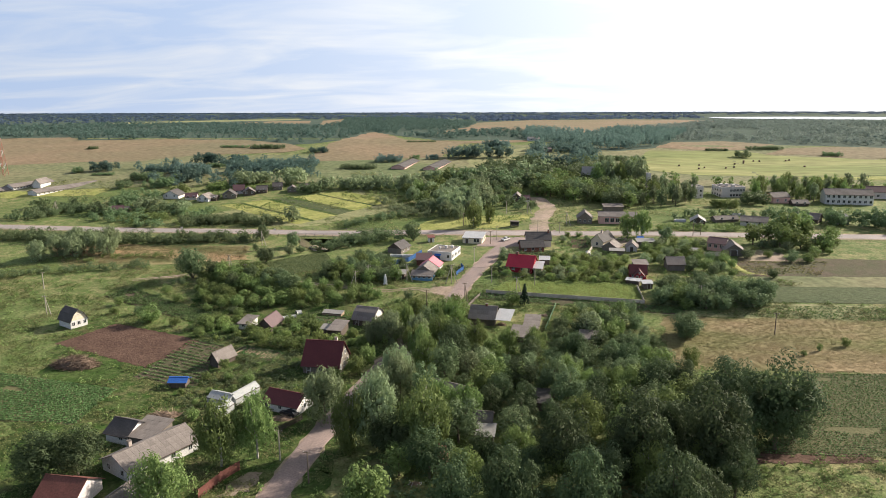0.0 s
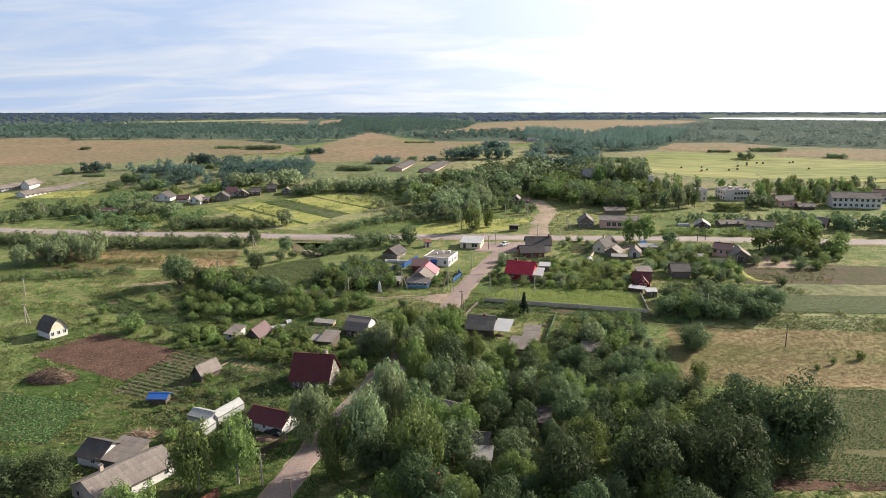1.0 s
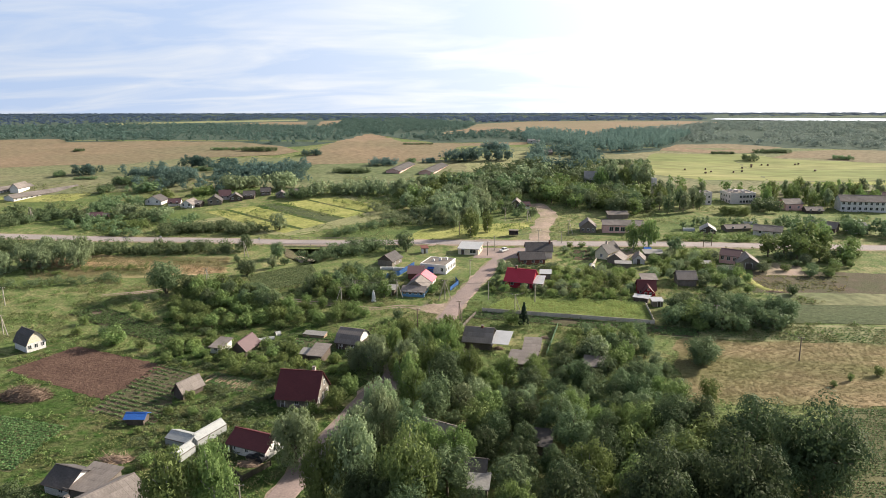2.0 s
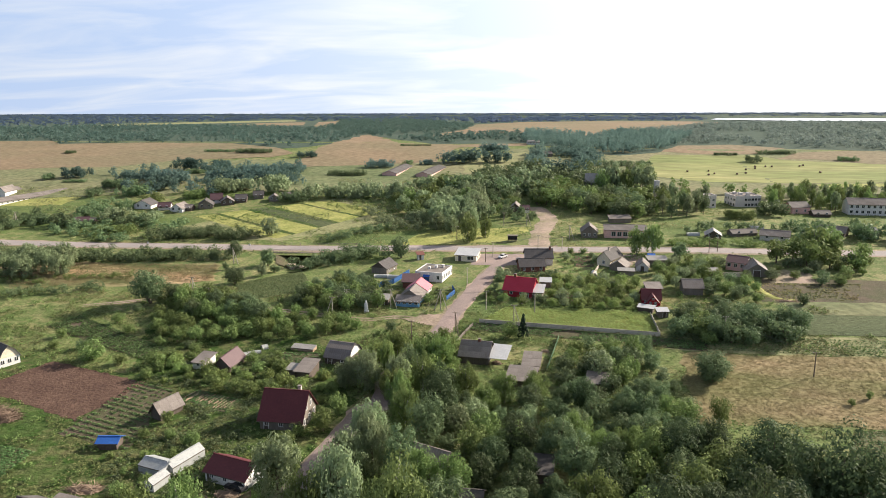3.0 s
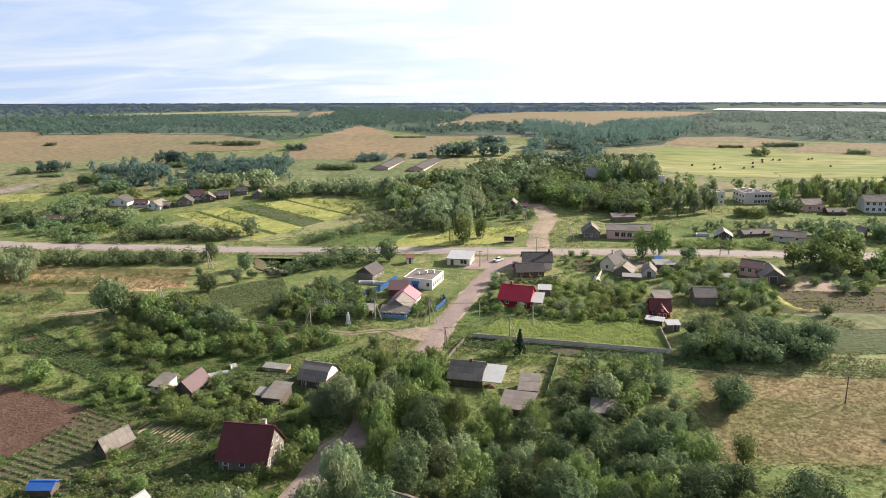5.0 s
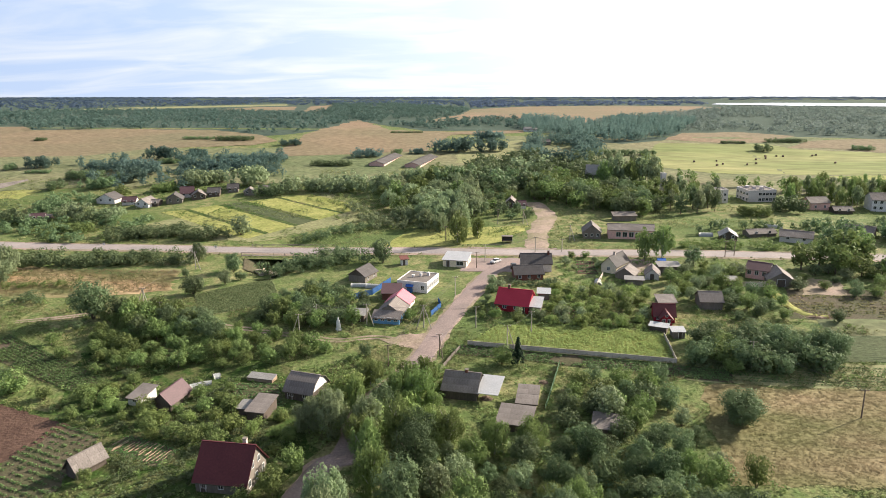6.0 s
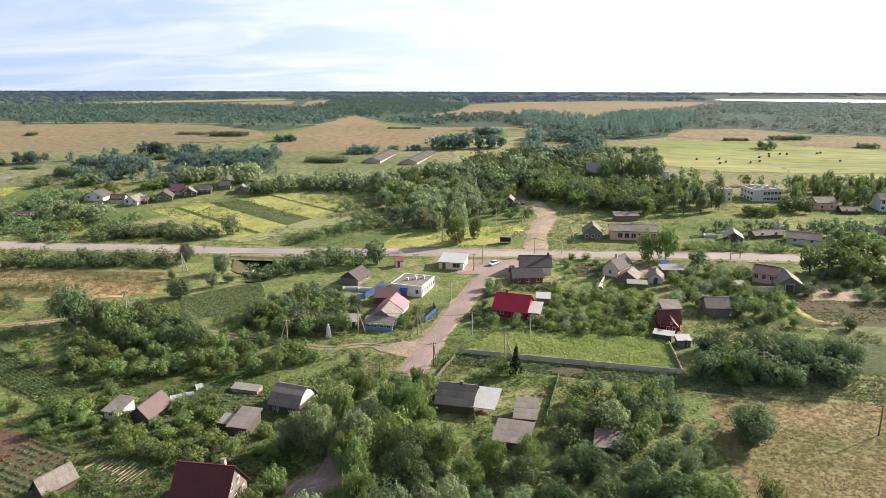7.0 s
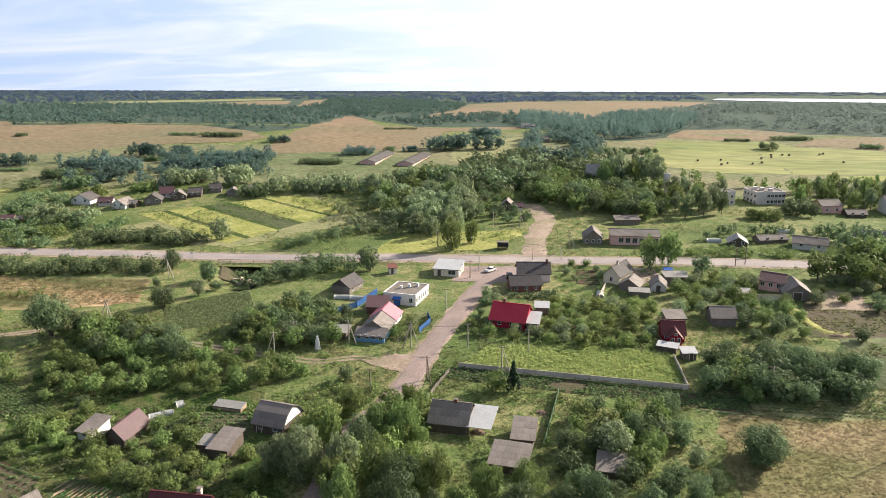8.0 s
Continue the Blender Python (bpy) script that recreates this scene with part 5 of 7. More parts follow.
house("cabin", "red cabin with a steep crimson roof", (32.7, 255.7), (38.0, 255.6), 6.0, 2.2, 2.2, REDWALL, TINMAROON, wins=[("f", 3, 0.7, 0.9, 0.9)])
house("cabin_dormer", "red gabled porch in front of a cabin", (34.0, 253.5), (36.9, 253.4), 3.0, 2.2, 1.5, REDWALL, TINMAROON, across=True, wins=[("l", 2, 0.7, 0.9, 0.9), ("l", 1, 0.5, 0.5, 2.5)], category="porch")
house("shed", "slate-roofed shed behind a red cabin", (35.2, 264.5), (39.8, 265.0), 4.0, 2.6, 0.8, TIMBER, SLATE, style="shed", category="shed")
house("lean_to", "pale flat sheet roof over a wood store", (30.6, 249.5), (34.6, 248.1), 2.6, 1.6, 0.3, DARKTIMBER, TINWHITE, style="shed", category="shed", over=0.2)
house("shed", "small plank shed with a pale sheet roof", (35.8, 245.1), (38.7, 245.4), 3.0, 1.8, 0.4, TIMBER, TINWHITE, style="shed", category="shed", over=0.2, door=("f", 0.6, 0.8, 1.8))
house("shed", "grey shed with a slate roof behind bushes", (46.8, 266.4), (52.7, 266.6), 6.5, 2.6, 1.9, TIMBER, SLATE, category="shed", sheets=True)
fence("fence", "grey slab fence round a grassy plot", [(-15.3, 236.2), (34.2, 230.9), (33.7, 246.1)], 1.25, FENCEGREY, 3.0)

# ---- houses of the near gardens ----
house("farmhouse", "weathered timber farmhouse with a patched slate roof", (-18.3, 209.3), (-11.0, 208.4), 8.0, 2.3, 2.6, DARKTIMBER, SLATE, wins=[("r", 2, 0.8, 1.0, 1.0)], chimney=(0.6, 0.5, 0.6, BRICKRED), sheets=True)
house("lean_to", "pale sheet-metal awning against a farmhouse", (-10.6, 208.2), (-6.7, 207.6), 7.0, 2.2, 1.1, None, TINWHITE, style="shed", category="awning", over=0.2)
house("shed", "old slate-roofed shed in long grass", (-2.3, 205.6), (1.6, 205.3), 6.2, 1.8, 1.0, DARKTIMBER, SLATE, style="shed", category="shed", sheets=True, door=("r", 0.5, 0.8, 1.8))
house("shed", "old plank shed with a sagging slate roof", (-6.0, 196.9), (0.3, 195.9), 5.8, 1.8, 1.0, DARKTIMBER, SLATE, style="shed", category="shed", sheets=True, wins=[("f", 1, 0.6, 0.5, 1.1, 0.1, 0.5)])
house("house", "brown wooden house with a gambrel slate roof", (-52.0, 205.5), (-45.7, 204.1), 7.5, 2.0, 2.9, DARKTIMBER, SLATE, style="gambrel", wins=[("r", 1, 0.7, 0.8, 2.2), ("f", 2, 0.8, 1.0, 0.9)], gable_mat=WHITEWALL, sheets=True, door=("f", 0.2, 0.9, 1.9))
house("bathhouse", "small hut with a faded plum roof", (-77.5, 197.4), (-73.7, 197.0), 7.5, 2.2, 1.9, DARKTIMBER, TINPLUM, across=True, category="hut", over=0.6, wins=[("f", 1, 0.6, 0.5, 1.1)])
house("shack", "tumbledown shack with white boards and a rusty roof", (-84.1, 199.0), (-80.9, 198.4), 5.0, 1.9, 0.8, WHITEWALL, SLATE, style="shed", category="shack", wins=[("f", 1, 0.8, 0.6, 0.9)])
house("shed", "low plank shed with a brown slate roof", (-56.5, 195.4), (-52.8, 195.0), 6.0, 2.2, 0.8, DARKTIMBER, SLATE, style="shed", category="shed", sheets=True)
house("lean_to", "tiny lean-to with a pale roof", (-59.2, 197.3), (-57.3, 197.1), 3.0, 1.6, 0.5, DARKTIMBER, TINGREY, style="shed", category="shed", over=0.2)
house("cold_frame", "long low glazed cold frame in a garden", (-63.6, 213.3), (-57.3, 212.4), 2.4, 0.8, 0.4, PLANK, TINGREY, style="shed", category="greenhouse", over=0.05, end=0.05)
house("house", "large maroon-roofed house with a weathered plank gable", (-55.8, 170.4), (-46.6, 170.0), 8.5, 2.7, 4.6, TIMBER, TINMAROON, style="gable", wins=[("r", 3, 0.8, 1.2, 0.9), ("r", 2, 0.8, 1.1, 3.6, 0.2, 0.8), ("f", 3, 0.8, 1.0, 0.9)], chimney=(0.78, 0.6, 1.6, BRICKPALE), over=0.6, door=("f", 0.15, 0.9, 1.9))
house("hut", "small hut with a weathered slate roof", (-80.8, 172.4), (-78.1, 171.3), 6.0, 2.0, 1.9, DARKTIMBER, SLATE, across=True, category="hut", sheets=True)
house("shelter", "small plank shelter with a bright blue roof", (-84.4, 158.2), (-80.6, 158.6), 3.0, 1.6, 0.7, DARKTIMBER, BLUETARP, style="gable", category="shelter", over=0.3)
house("greenhouse", "long white film greenhouse", (-67.3, 151.5), (-64.8, 150.6), 8.0, 1.7, 1.0, FILM, FILM, across=True, category="greenhouse", over=0.05, end=0.05)
house("greenhouse", "short wing of a white film greenhouse", (-67.9, 145.6), (-65.6, 145.0), 4.2, 1.5, 0.8, FILM, FILM, across=True, category="greenhouse", over=0.05, end=0.05, wins=[("l", 2, 0.6, 0.9, 0.4)])
house("greenhouse", "white film greenhouse set across a garden", (-71.8, 151.0), (-66.1, 149.3), 4.0, 1.7, 0.9, FILM, FILM, category="greenhouse", over=0.05, end=0.05)
house("house", "low white house with a maroon metal roof", (-58.2, 149.8), (-49.7, 147.2), 6.0, 2.3, 1.7, WHITEWALL, TINMAROON, wins=[("f", 3, 0.7, 0.7, 1.0), ("r", 1, 0.8, 1.0, 0.9)], door=("f", 0.1, 0.9, 1.9))
house("farmhouse", "white-walled old farmhouse with a slate roof", (-71.3, 117.9), (-64.4, 131.2), 8.5, 2.4, 2.0, WHITEWALL, SLATE, wins=[("f", 4, 0.8, 1.0, 0.9), ("l", 2, 0.8, 1.0, 0.9), ("r", 2, 0.8, 1.0, 0.9)], chimney=(0.3, 0.75, 1.3, BRICKPALE), sheets=True)
house("outbuilding", "ruined outbuilding with a broken slate roof", (-79.6, 131.3), (-73.7, 130.1), 6.5, 2.2, 1.0, TIMBER, SLATE, style="shed", category="shed", sheets=True)
house("outbuilding", "white outbuilding with a brown slate roof", (-84.5, 132.2), (-79.2, 130.9), 6.5, 2.2, 1.8, WHITEWALL, SLATEDARK, category="shed", wins=[("f", 1, 0.9, 0.7, 1.0, 0.4, 1.0)])
house("house", "house with a faded brick-red roof among trees", (-82.7, 107.9), (-75.4, 107.6), 8.0, 2.2, 2.4, PANELGREY, RUSTROOF, wins=[("f", 2, 0.8, 1.0, 1.0)])
house("house", "house with a grey ribbed slate roof", (-70.4, 106.0), (-64.5, 104.7), 10.0, 2.6, 2.8, DARKTIMBER, SLATE, across=True)
house("house", "white gambrel house with a dark brown roof", *squared((-138.6, 195.9), (-132.7, 193.7), (-129.7, 197.8)), 2.3, 3.2, WHITEWALL, SLATEDARK, style="gambrel", wins=[("r", 3, 0.8, 1.0, 0.9), ("r", 2, 0.9, 1.0, 3.1, 0.25, 0.75)], gable_mat=CREAM)
house("house", "small house with a brown slate roof among trees", (-11.2, 142.7), (-7.8, 142.6), 6.0, 2.4, 1.8, DARKTIMBER, SLATEDARK, category="house", sheets=True)
house("porch", "small porch with pale broken slates", (-10.3, 139.5), (-7.1, 139.4), 3.5, 2.0, 0.7, DARKTIMBER, TINGREY, style="shed", category="porch")
house("hut", "tiny brown gabled hut under trees", (-18.4, 128.6), (-15.2, 128.6), 5.0, 1.8, 1.4, DARKTIMBER, RUSTROOF, across=True, category="hut")
house("house", "old house with a brown slate roof among trees", (-23.2, 156.3), (-15.9, 153.1), 7.0, 2.5, 2.4, DARKTIMBER, SLATE, sheets=True)
house("shed", "grey shed roof between tall bushes", (12.5, 196.4), (16.9, 195.8), 5.0, 2.0, 0.6, DARKTIMBER, SLATE, style="shed", category="shed")
house("shed", "dark shed with a pale plank beside trees", (-0.4, 155.7), (3.8, 155.3), 5.0, 2.2, 0.8, DARKTIMBER, SLATEDARK, style="shed", category="shed")

# ---- far houses ----
far_walls = [WHITEWALL, TIMBER, PANELGREY, DARKTIMBER]
far_roofs = [SLATE, SLATEDARK, TINPLUM, TINGREY]


def far_house(i, a, b, depth, wh, rh, across=False, wall=None, roof=None, wins=True, label=""):
    house("house", label or ("distant village house with a slate roof", "distant grey farmhouse with a dark roof", "distant gabled house among trees")[i % 3], a, b, depth * 0.85, wh * 0.8, rh * 0.75, wall or far_walls[(i + 1) % 4], roof or far_roofs[(i + 1) % 3], across=across, wins=[("f" if not across else "l", 2, 0.9, 1.1, 1.2)] if wins else ())


far_house(0, (-200.1, 377.9), (-191.0, 377.6), 9, 2.8, 3.2, True, WHITEWALL, SLATEDARK, label="white gambrel house at the edge of a hayfield")
far_house(1, (-177.9, 372.2), (-171.5, 371.8), 9, 2.6, 2.8, True, WHITEWALL, SLATE)
far_house(2, (-172.9, 374.4), (-168.5, 374.7), 6, 2.2, 1.6)
far_house(0, (-166.4, 378.6), (-159.9, 380.9), 9, 2.8, 3.2, True)
far_house(1, (-165.1, 390.3), (-159.8, 392.5), 8, 3.0, 3.4)
far_house(2, (-158.1, 386.8), (-152.4, 389.2), 8, 2.8, 2.6, True)
far_house(0, (-146.6, 401.3), (-141.8, 402.8), 7, 2.8, 2.4)
far_house(1, (-153.1, 393.0), (-147.8, 394.4), 8, 2.6, 2.6, False, DARKTIMBER, SLATEDARK)
far_house(2, (-136.5, 396.6), (-131.3, 398.3), 7, 2.4, 2.2, True, TIMBER, SLATE)
far_house(1, (-130.9, 401.3), (-125.7, 403.1), 7, 2.4, 2.4, False, DARKTIMBER, SLATE)
far_house(1, (-210.2, 346.0), (-205.8, 347.9), 7, 2.2, 2.0)
far_house(2, (-12.8, 390.7), (-7.5, 390.5), 8, 2.8, 3.0, True)
far_house(1, (-7.0, 389.6), (-3.2, 390.2), 6, 2.4, 2.0)
far_house(1, (69.1, 341.8), (75.0, 340.9), 8, 2.6, 2.4, True, DARKTIMBER, TINGREY)
far_house(2, (81.3, 348.0), (91.8, 350.9), 6, 2.0, 1.6, False, TIMBER, SLATE)
far_house(0, (90.5, 342.7), (100.8, 339.1), 9, 3.0, 2.2, False, PANELGREY, SLATE, label="long grey house beside the main road")
far_house(1, (123.7, 408.1), (132.4, 409.9), 10, 4.5, 2.6, False, PINKWALL, SLATE)
far_house(2, (131.6, 401.6), (139.5, 402.0), 7, 2.2, 1.8, False, DARKTIMBER, SLATE)
far_house(0, (119.0, 354.4), (125.8, 350.1), 9, 2.8, 2.8, False, DARKTIMBER, SLATE)
far_house(1, (115.3, 351.2), (121.4, 350.5), 8, 2.8, 3.0, True, TIMBER, SLATE)
far_house(2, (132.9, 348.9), (138.9, 349.6), 8, 2.8, 3.0, False, PANELGREY, TINGREY)
far_house(0, (-214.7, 348.7), (-204.4, 349.3), 7, 1.6, 1.2, False, DARKTIMBER, SLATE, False, "collapsed grey farm building among bushes")
far_house(1, (-186.0, 375.2), (-180.4, 376.8), 7, 2.4, 2.2)
far_house(0, (-8.2, 665.6), (1.6, 667.1), 10, 3, 2, False, WHITEWALL, TINGREY)
far_house(1, (3.0, 586.4), (10.9, 588.2), 10, 3, 2, False, TIMBER, SLATE)
house("house", "two-storey pale house with a hipped grey roof", (26.4, 446.8), (34.5, 445.9), 12, 6.5, 4.0, PANELGREY, TINGREY, wins=[("f", 3, 1.1, 1.4, 1.2), ("f", 3, 1.1, 1.4, 4.2)])
flat_block("school", "two-storey pale panel school with a flat roof", (100.6, 422.6), (113.8, 425.6), 12, 5.6, PANELGREY, TAR, wins=[("f", 5, 1.3, 1.2, 0.8, 0.35, 1.0), ("f", 5, 1.3, 1.2, 3.4, 0.35, 1.0), ("l", 4, 1.4, 1.2, 0.8), ("l", 4, 1.4, 1.2, 3.4)], vents=((0.4, 0.5, 0.8, 1.2), (0.6, 0.3, 0.8, 1.2), (0.3, 0.8, 0.8, 1.0)))
flat_block("tower_block", "narrow pale panel block beside a school", (84.4, 416.6), (90.0, 417.8), 7, 6.2, PANELGREY, TAR, wins=[("f", 2, 1.0, 1.1, 1.0), ("f", 2, 1.0, 1.1, 3.6)])
house("apartment_row", "long white two-storey terrace with a grey roof", (150.2, 409.9), (173.1, 408.1), 10, 5.5, 2.4, WHITEWALL, SLATE, wins=[("f", 9, 1.2, 1.3, 1.1), ("f", 9, 1.2, 1.3, 3.7)], category="building")
house("apartment_row", "long grey low terrace near the fields", (170.3, 433.4), (207.3, 425.7), 10, 4.0, 2.4, PANELGREY, TINPLUM, wins=[("f", 9, 1.2, 1.3, 1.1)], category="building")
flat_block("brick_tower", "slim grey brick chimney block among poplars", (62.3, 434.0), (64.4, 434.5), 2.4, 10.0, PANELGREY, TAR)
for a, b, d in (((-275.1, 380.0), (-260.9, 418.7), 12), ((-299.1, 393.1), (-289.9, 417.5), 12), ((-322.3, 371.9), (-300.5, 393.1), 12)):
    house("cattle_barn", "long low white barn with a grey slate roof", a, b, d * 0.7, 2.0, 1.5, WHITEWALL, SLATE, wins=[("f", 14, 0.9, 0.6, 0.9)], category="barn", group="cattle barns")
house("cattle_barn", "white gabled end of a long grey barn", (-291.5, 399.3), (-286.6, 399.5), 10, 3.0, 2.4, WHITEWALL, SLATE, across=True, category="barn", group="cattle barns")

for a, b in (((-85.5, 478.7), (-82.1, 517.9)), ((-64.7, 478.6), (-59.7, 517.6))):
    house("cattle_barn", "long low weathered barn with a dark slate roof", a, b, 9.0, 1.8, 1.4, PINKWALL, SLATEDARK, wins=[("f", 12, 0.9, 0.6, 0.8)], category="barn", group="cattle barns")

# ---- bridge ----
def make_bridge():
    a, b = Vector((-102.2, 311.6)), Vector((-70.9, 313.4))
    d = (b - a).normalized()
    mid = (a + b) / 2
    L = (b - a).length
    ob = thing("road_bridge", "low concrete road bridge with railings over a river", "bridge", pose(mid.x, mid.y, float(land(a.x, a.y)) + 0.1, 0, 0, math.degrees(math.atan2(d.y, d.x))))
    part("deck", boxes("deck", [(-L / 2, -6.2, -0.95, L / 2, 6.2, 0.05)], BRIDGESTONE), None, ob)
    post, rail = boxes("railing_post", [(-0.08, -0.08, 0, 0.08, 0.08, 1.0)], BRIDGESTONE), boxes("rail", [(-L / 2, -0.05, 0.9, L / 2, 0.05, 1.0), (-L / 2, -0.04, 0.5, L / 2, 0.04, 0.56)], BRIDGESTONE)
    for y in (-6.0, 6.0):
        part("rail", rail, None, ob, "", pose(0, y, 0.12))
        for i in range(9):
            part("railing_post", post, None, ob, "", pose(-L / 2 + 0.3 + i * (L - 0.6) / 8, y, 0.12))
    for x in (-L * 0.3, L * 0.06, L * 0.4):
        for y in (-5, 0, 5):
            part("pier", tube("pier", (x, y, -4), (x, y, -0.7), 0.4, 0.4, 8, BRIDGESTONE), None, ob)
    return ob


make_bridge()
rng = np.random.RandomState(5)
for i in range(14):
    x, y = Vector((-89.1, 297.3)) + Vector((rng.uniform(-2.0, 2.4), rng.uniform(-4.5, 3.0)))
    s = rng.uniform(0.8, 1.9)
    bm = bmesh.new()
    bmesh.ops.create_icosphere(bm, subdivisions=2, radius=s)
    for w in bm.verts:
        w.co *= 1 + 0.25 * noise.noise(w.co * 1.3 + Vector((i * 3, 0, 0)))
        w.co.z *= 0.7
    me = bpy.data.meshes.new("boulder")
    bm.to_mesh(me)
    bm.free()
    me.materials.append(RUBBLE)
    ob = tagged(new("boulder", me), "pale broken stone slab on the river bank", "boulder", "river bank stones")
    ob.matrix_basis = pose(x, y, gz(x, y) + 0.3 * s, rng.uniform(-20, 20), rng.uniform(-20, 20), rng.uniform(0, 360))

# ---- small things ----
def make_shelter():
    x, y = -9.3, 331.7
    ob = thing("bus_shelter", "dark metal bus shelter beside the main road", "bus shelter", pose(x, y, gz(x, y) + 0.2))
    part("back_wall", boxes("back_wall", [(-1.9, 1.2, 0, 1.9, 1.3, 2.0)], SLATEDARK), None, ob)
    for s in (-1.9, 1.8):
        part("side_wall", boxes("side_wall", [(s, -0.6, 0, s + 0.1, 1.2, 2.3)], SLATEDARK), None, ob)
    part("roof", boxes("roof", [(-2.1, -0.9, 2.3, 2.1, 1.5, 2.42)], TAR), None, ob)
    part("bench", boxes("bench", [(-1.7, 0.7, 0.42, 1.7, 1.15, 0.5), (-1.5, 0.8, 0, -1.4, 1.1, 0.42), (1.4, 0.8, 0, 1.5, 1.1, 0.42)], PLANK), None, ob)


make_shelter()


def make_monument():
    """A plain white draped form on a plinth."""
    x, y = -49.8, 242.2
    prof = [(0.75, -0.3), (0.75, 0.5), (0.62, 0.55), (0.60, 0.6), (0.56, 1.6), (0.50, 2.3), (0.40, 2.75), (0.26, 2.95), (0.2, 3.1), (0.23, 3.3), (0.17, 3.5), (0.0, 3.56)]
    n = 14
    v = [(r * math.cos(2 * math.pi * i / n) * (1 + 0.1 * math.sin(3 * i + z * 2)), r * math.sin(2 * math.pi * i / n) * 0.85, z) for r, z in prof for i in range(n)]
    f = [(k * n + i, k * n + (i + 1) % n, (k + 1) * n + (i + 1) % n, (k + 1) * n + i) for k in range(len(prof) - 1) for i in range(n)]
    ob = tagged(new("monument", mesh("monument", v, f, TRIM, True)), "plain white monument standing on grass by bushes", "monument")
    ob.matrix_basis = pose(x, y, gz(x, y), 0, 0, 20)


make_monument()
car(-12.1, 305.6, 235, CARWHITE, "silver saloon parked by the road junction")
car(-5.9, 301.1, 100, CARBLACK, "dark saloon parked beside a slate-roofed house")
car(-13.0, 148.5, 70, CARBLACK, "black car parked beside a small house")
car(-51.5, 147.5, 160, CARBLACK, "dark car parked in a cluttered yard")
house("trailer", "bright blue trailer by a farm yard", (41.0, 305.8), (43.7, 305.6), 3.0, 2.2, 0.4, BLUEFENCE, BLUETARP, category="trailer", over=0.05, end=0.05)
for x, y in ((-113.1, 315.9), (-156.1, 315.9)):
    ob = thing("road_sign", "small white road sign on a post", "road sign", pose(x, y - 5.5, gz(x, y) + 0.1))
    part("post", tube("post", (0, 0, 0), (0, 0, 1.7), 0.05, 0.05, 6, CONCRETE), None, ob)
    part("plate", boxes("plate", [(-0.45, -0.03, 1.3, 0.45, 0.0, 2.0)], TRIM), None, ob)


def tunnel(x, y, turn, length, r, label):
    """A film tunnel on hoops."""
    ob = thing("film_tunnel", label, "greenhouse", pose(x, y, gz(x, y), 0, 0, turn))
    n, k = 10, 8
    v = [(length * j / k, r * math.cos(math.pi * i / n) * (1 + 0.05 * math.sin(j * 2)), r * math.sin(math.pi * i / n) * (1 + 0.07 * math.sin(j * 3 + i))) for j in range(k + 1) for i in range(n + 1)]
    w = n + 1
    f = [(j * w + i, j * w + i + 1, (j + 1) * w + i + 1, (j + 1) * w + i) for j in range(k) for i in range(n)] + [tuple(range(w)), tuple(reversed(range(k * w, (k + 1) * w)))]
    part("film", mesh("film", v, f, FILM, True), None, ob)
    for j in (0, 0.5, 1):
        part("hoop", merged("hoop", [tube("h", (length * j, r * 1.03 * math.cos(math.pi * i / 6), r * 1.03 * math.sin(math.pi * i / 6)), (length * j, r * 1.03 * math.cos(math.pi * (i + 1) / 6), r * 1.03 * math.sin(math.pi * (i + 1) / 6)), 0.03, 0.03, 4) for i in range(6)], CONCRETE), None, ob)


tunnel(-74.6, 207.8, 38, 2.6, 1.0, "crumpled white film tunnel in a garden")
tunnel(-73.0, 209.8, 24, 2.4, 0.8, "sagging white film tunnel in a garden")
tunnel(-71.7, 213.5, 40, 1.6, 1.0, "small white film tunnel in a garden")
tunnel(-55.0, 276.9, 5, 6.0, 1.0, "pale round film tunnel behind a house")
tunnel(-50.2, 276.5, 0, 4.5, 1.1, "pale round film tunnel beside a yard")
tunnel(20.2, 284.4, 86, 4.2, 1.1, "white film tunnel beside a cream house")
tunnel(92.2, 366.9, 0, 6.5, 1.3, "pale round tank shed across the main road")
tunnel(63.1, 349.1, 0, 5.0, 1.3, "pale round film tunnel beyond the main road")


def brush_heap(x, y, rx, ry, h, n, label, mat, name="brushwood_heap", size=1.4):
    """A heap of loose sticks."""
    rng = np.random.RandomState(int(abs(x)) + n)
    ob = thing(name, label, "heap", pose(x, y, gz(x, y)))
    bars = []
    for _ in range(n):
        a = rng.uniform(0, 6.283)
        k = math.sqrt(rng.uniform())
        c = Vector((rx * k * math.cos(a), ry * k * math.sin(a), h * (1 - k * k) * rng.uniform(0.3, 1)))
        d = Vector((rng.normal(), rng.normal(), rng.normal() * 0.35)).normalized() * size * rng.uniform(0.5, 1.2)
        bars.append(tube("s", c - d, c + d, 0.05, 0.03, 3))
    me = merged("brushwood", bars, mat)
    for b in bars:
        bpy.data.meshes.remove(b)
    part("brushwood", me, None, ob)
    dome = mesh("core", [(rx * 0.9 * k * math.cos(a), ry * 0.9 * k * math.sin(a), h * 0.8 * (1 - k * k) - 0.05) for k in (1, 0.6, 0.0) for a in np.linspace(0, 2 * math.pi, 12, endpoint=False)], [(j * 12 + i, j * 12 + (i + 1) % 12, (j + 1) * 12 + (i + 1) % 12, (j + 1) * 12 + i) for j in range(2) for i in range(12)], BRUSH)
    part("core", dome, None, ob)
    FOOT.append((x, y, rx))


brush_heap(-115.1, 168.9, 6.5, 3.4, 3.0, 620, "large heap of cut dry brushwood by a ploughed plot", BRUSH)
brush_heap(-78.4, 144.6, 4.0, 2.0, 0.9, 90, "scattered heap of pale planks and sticks", PLANK, "plank_heap")
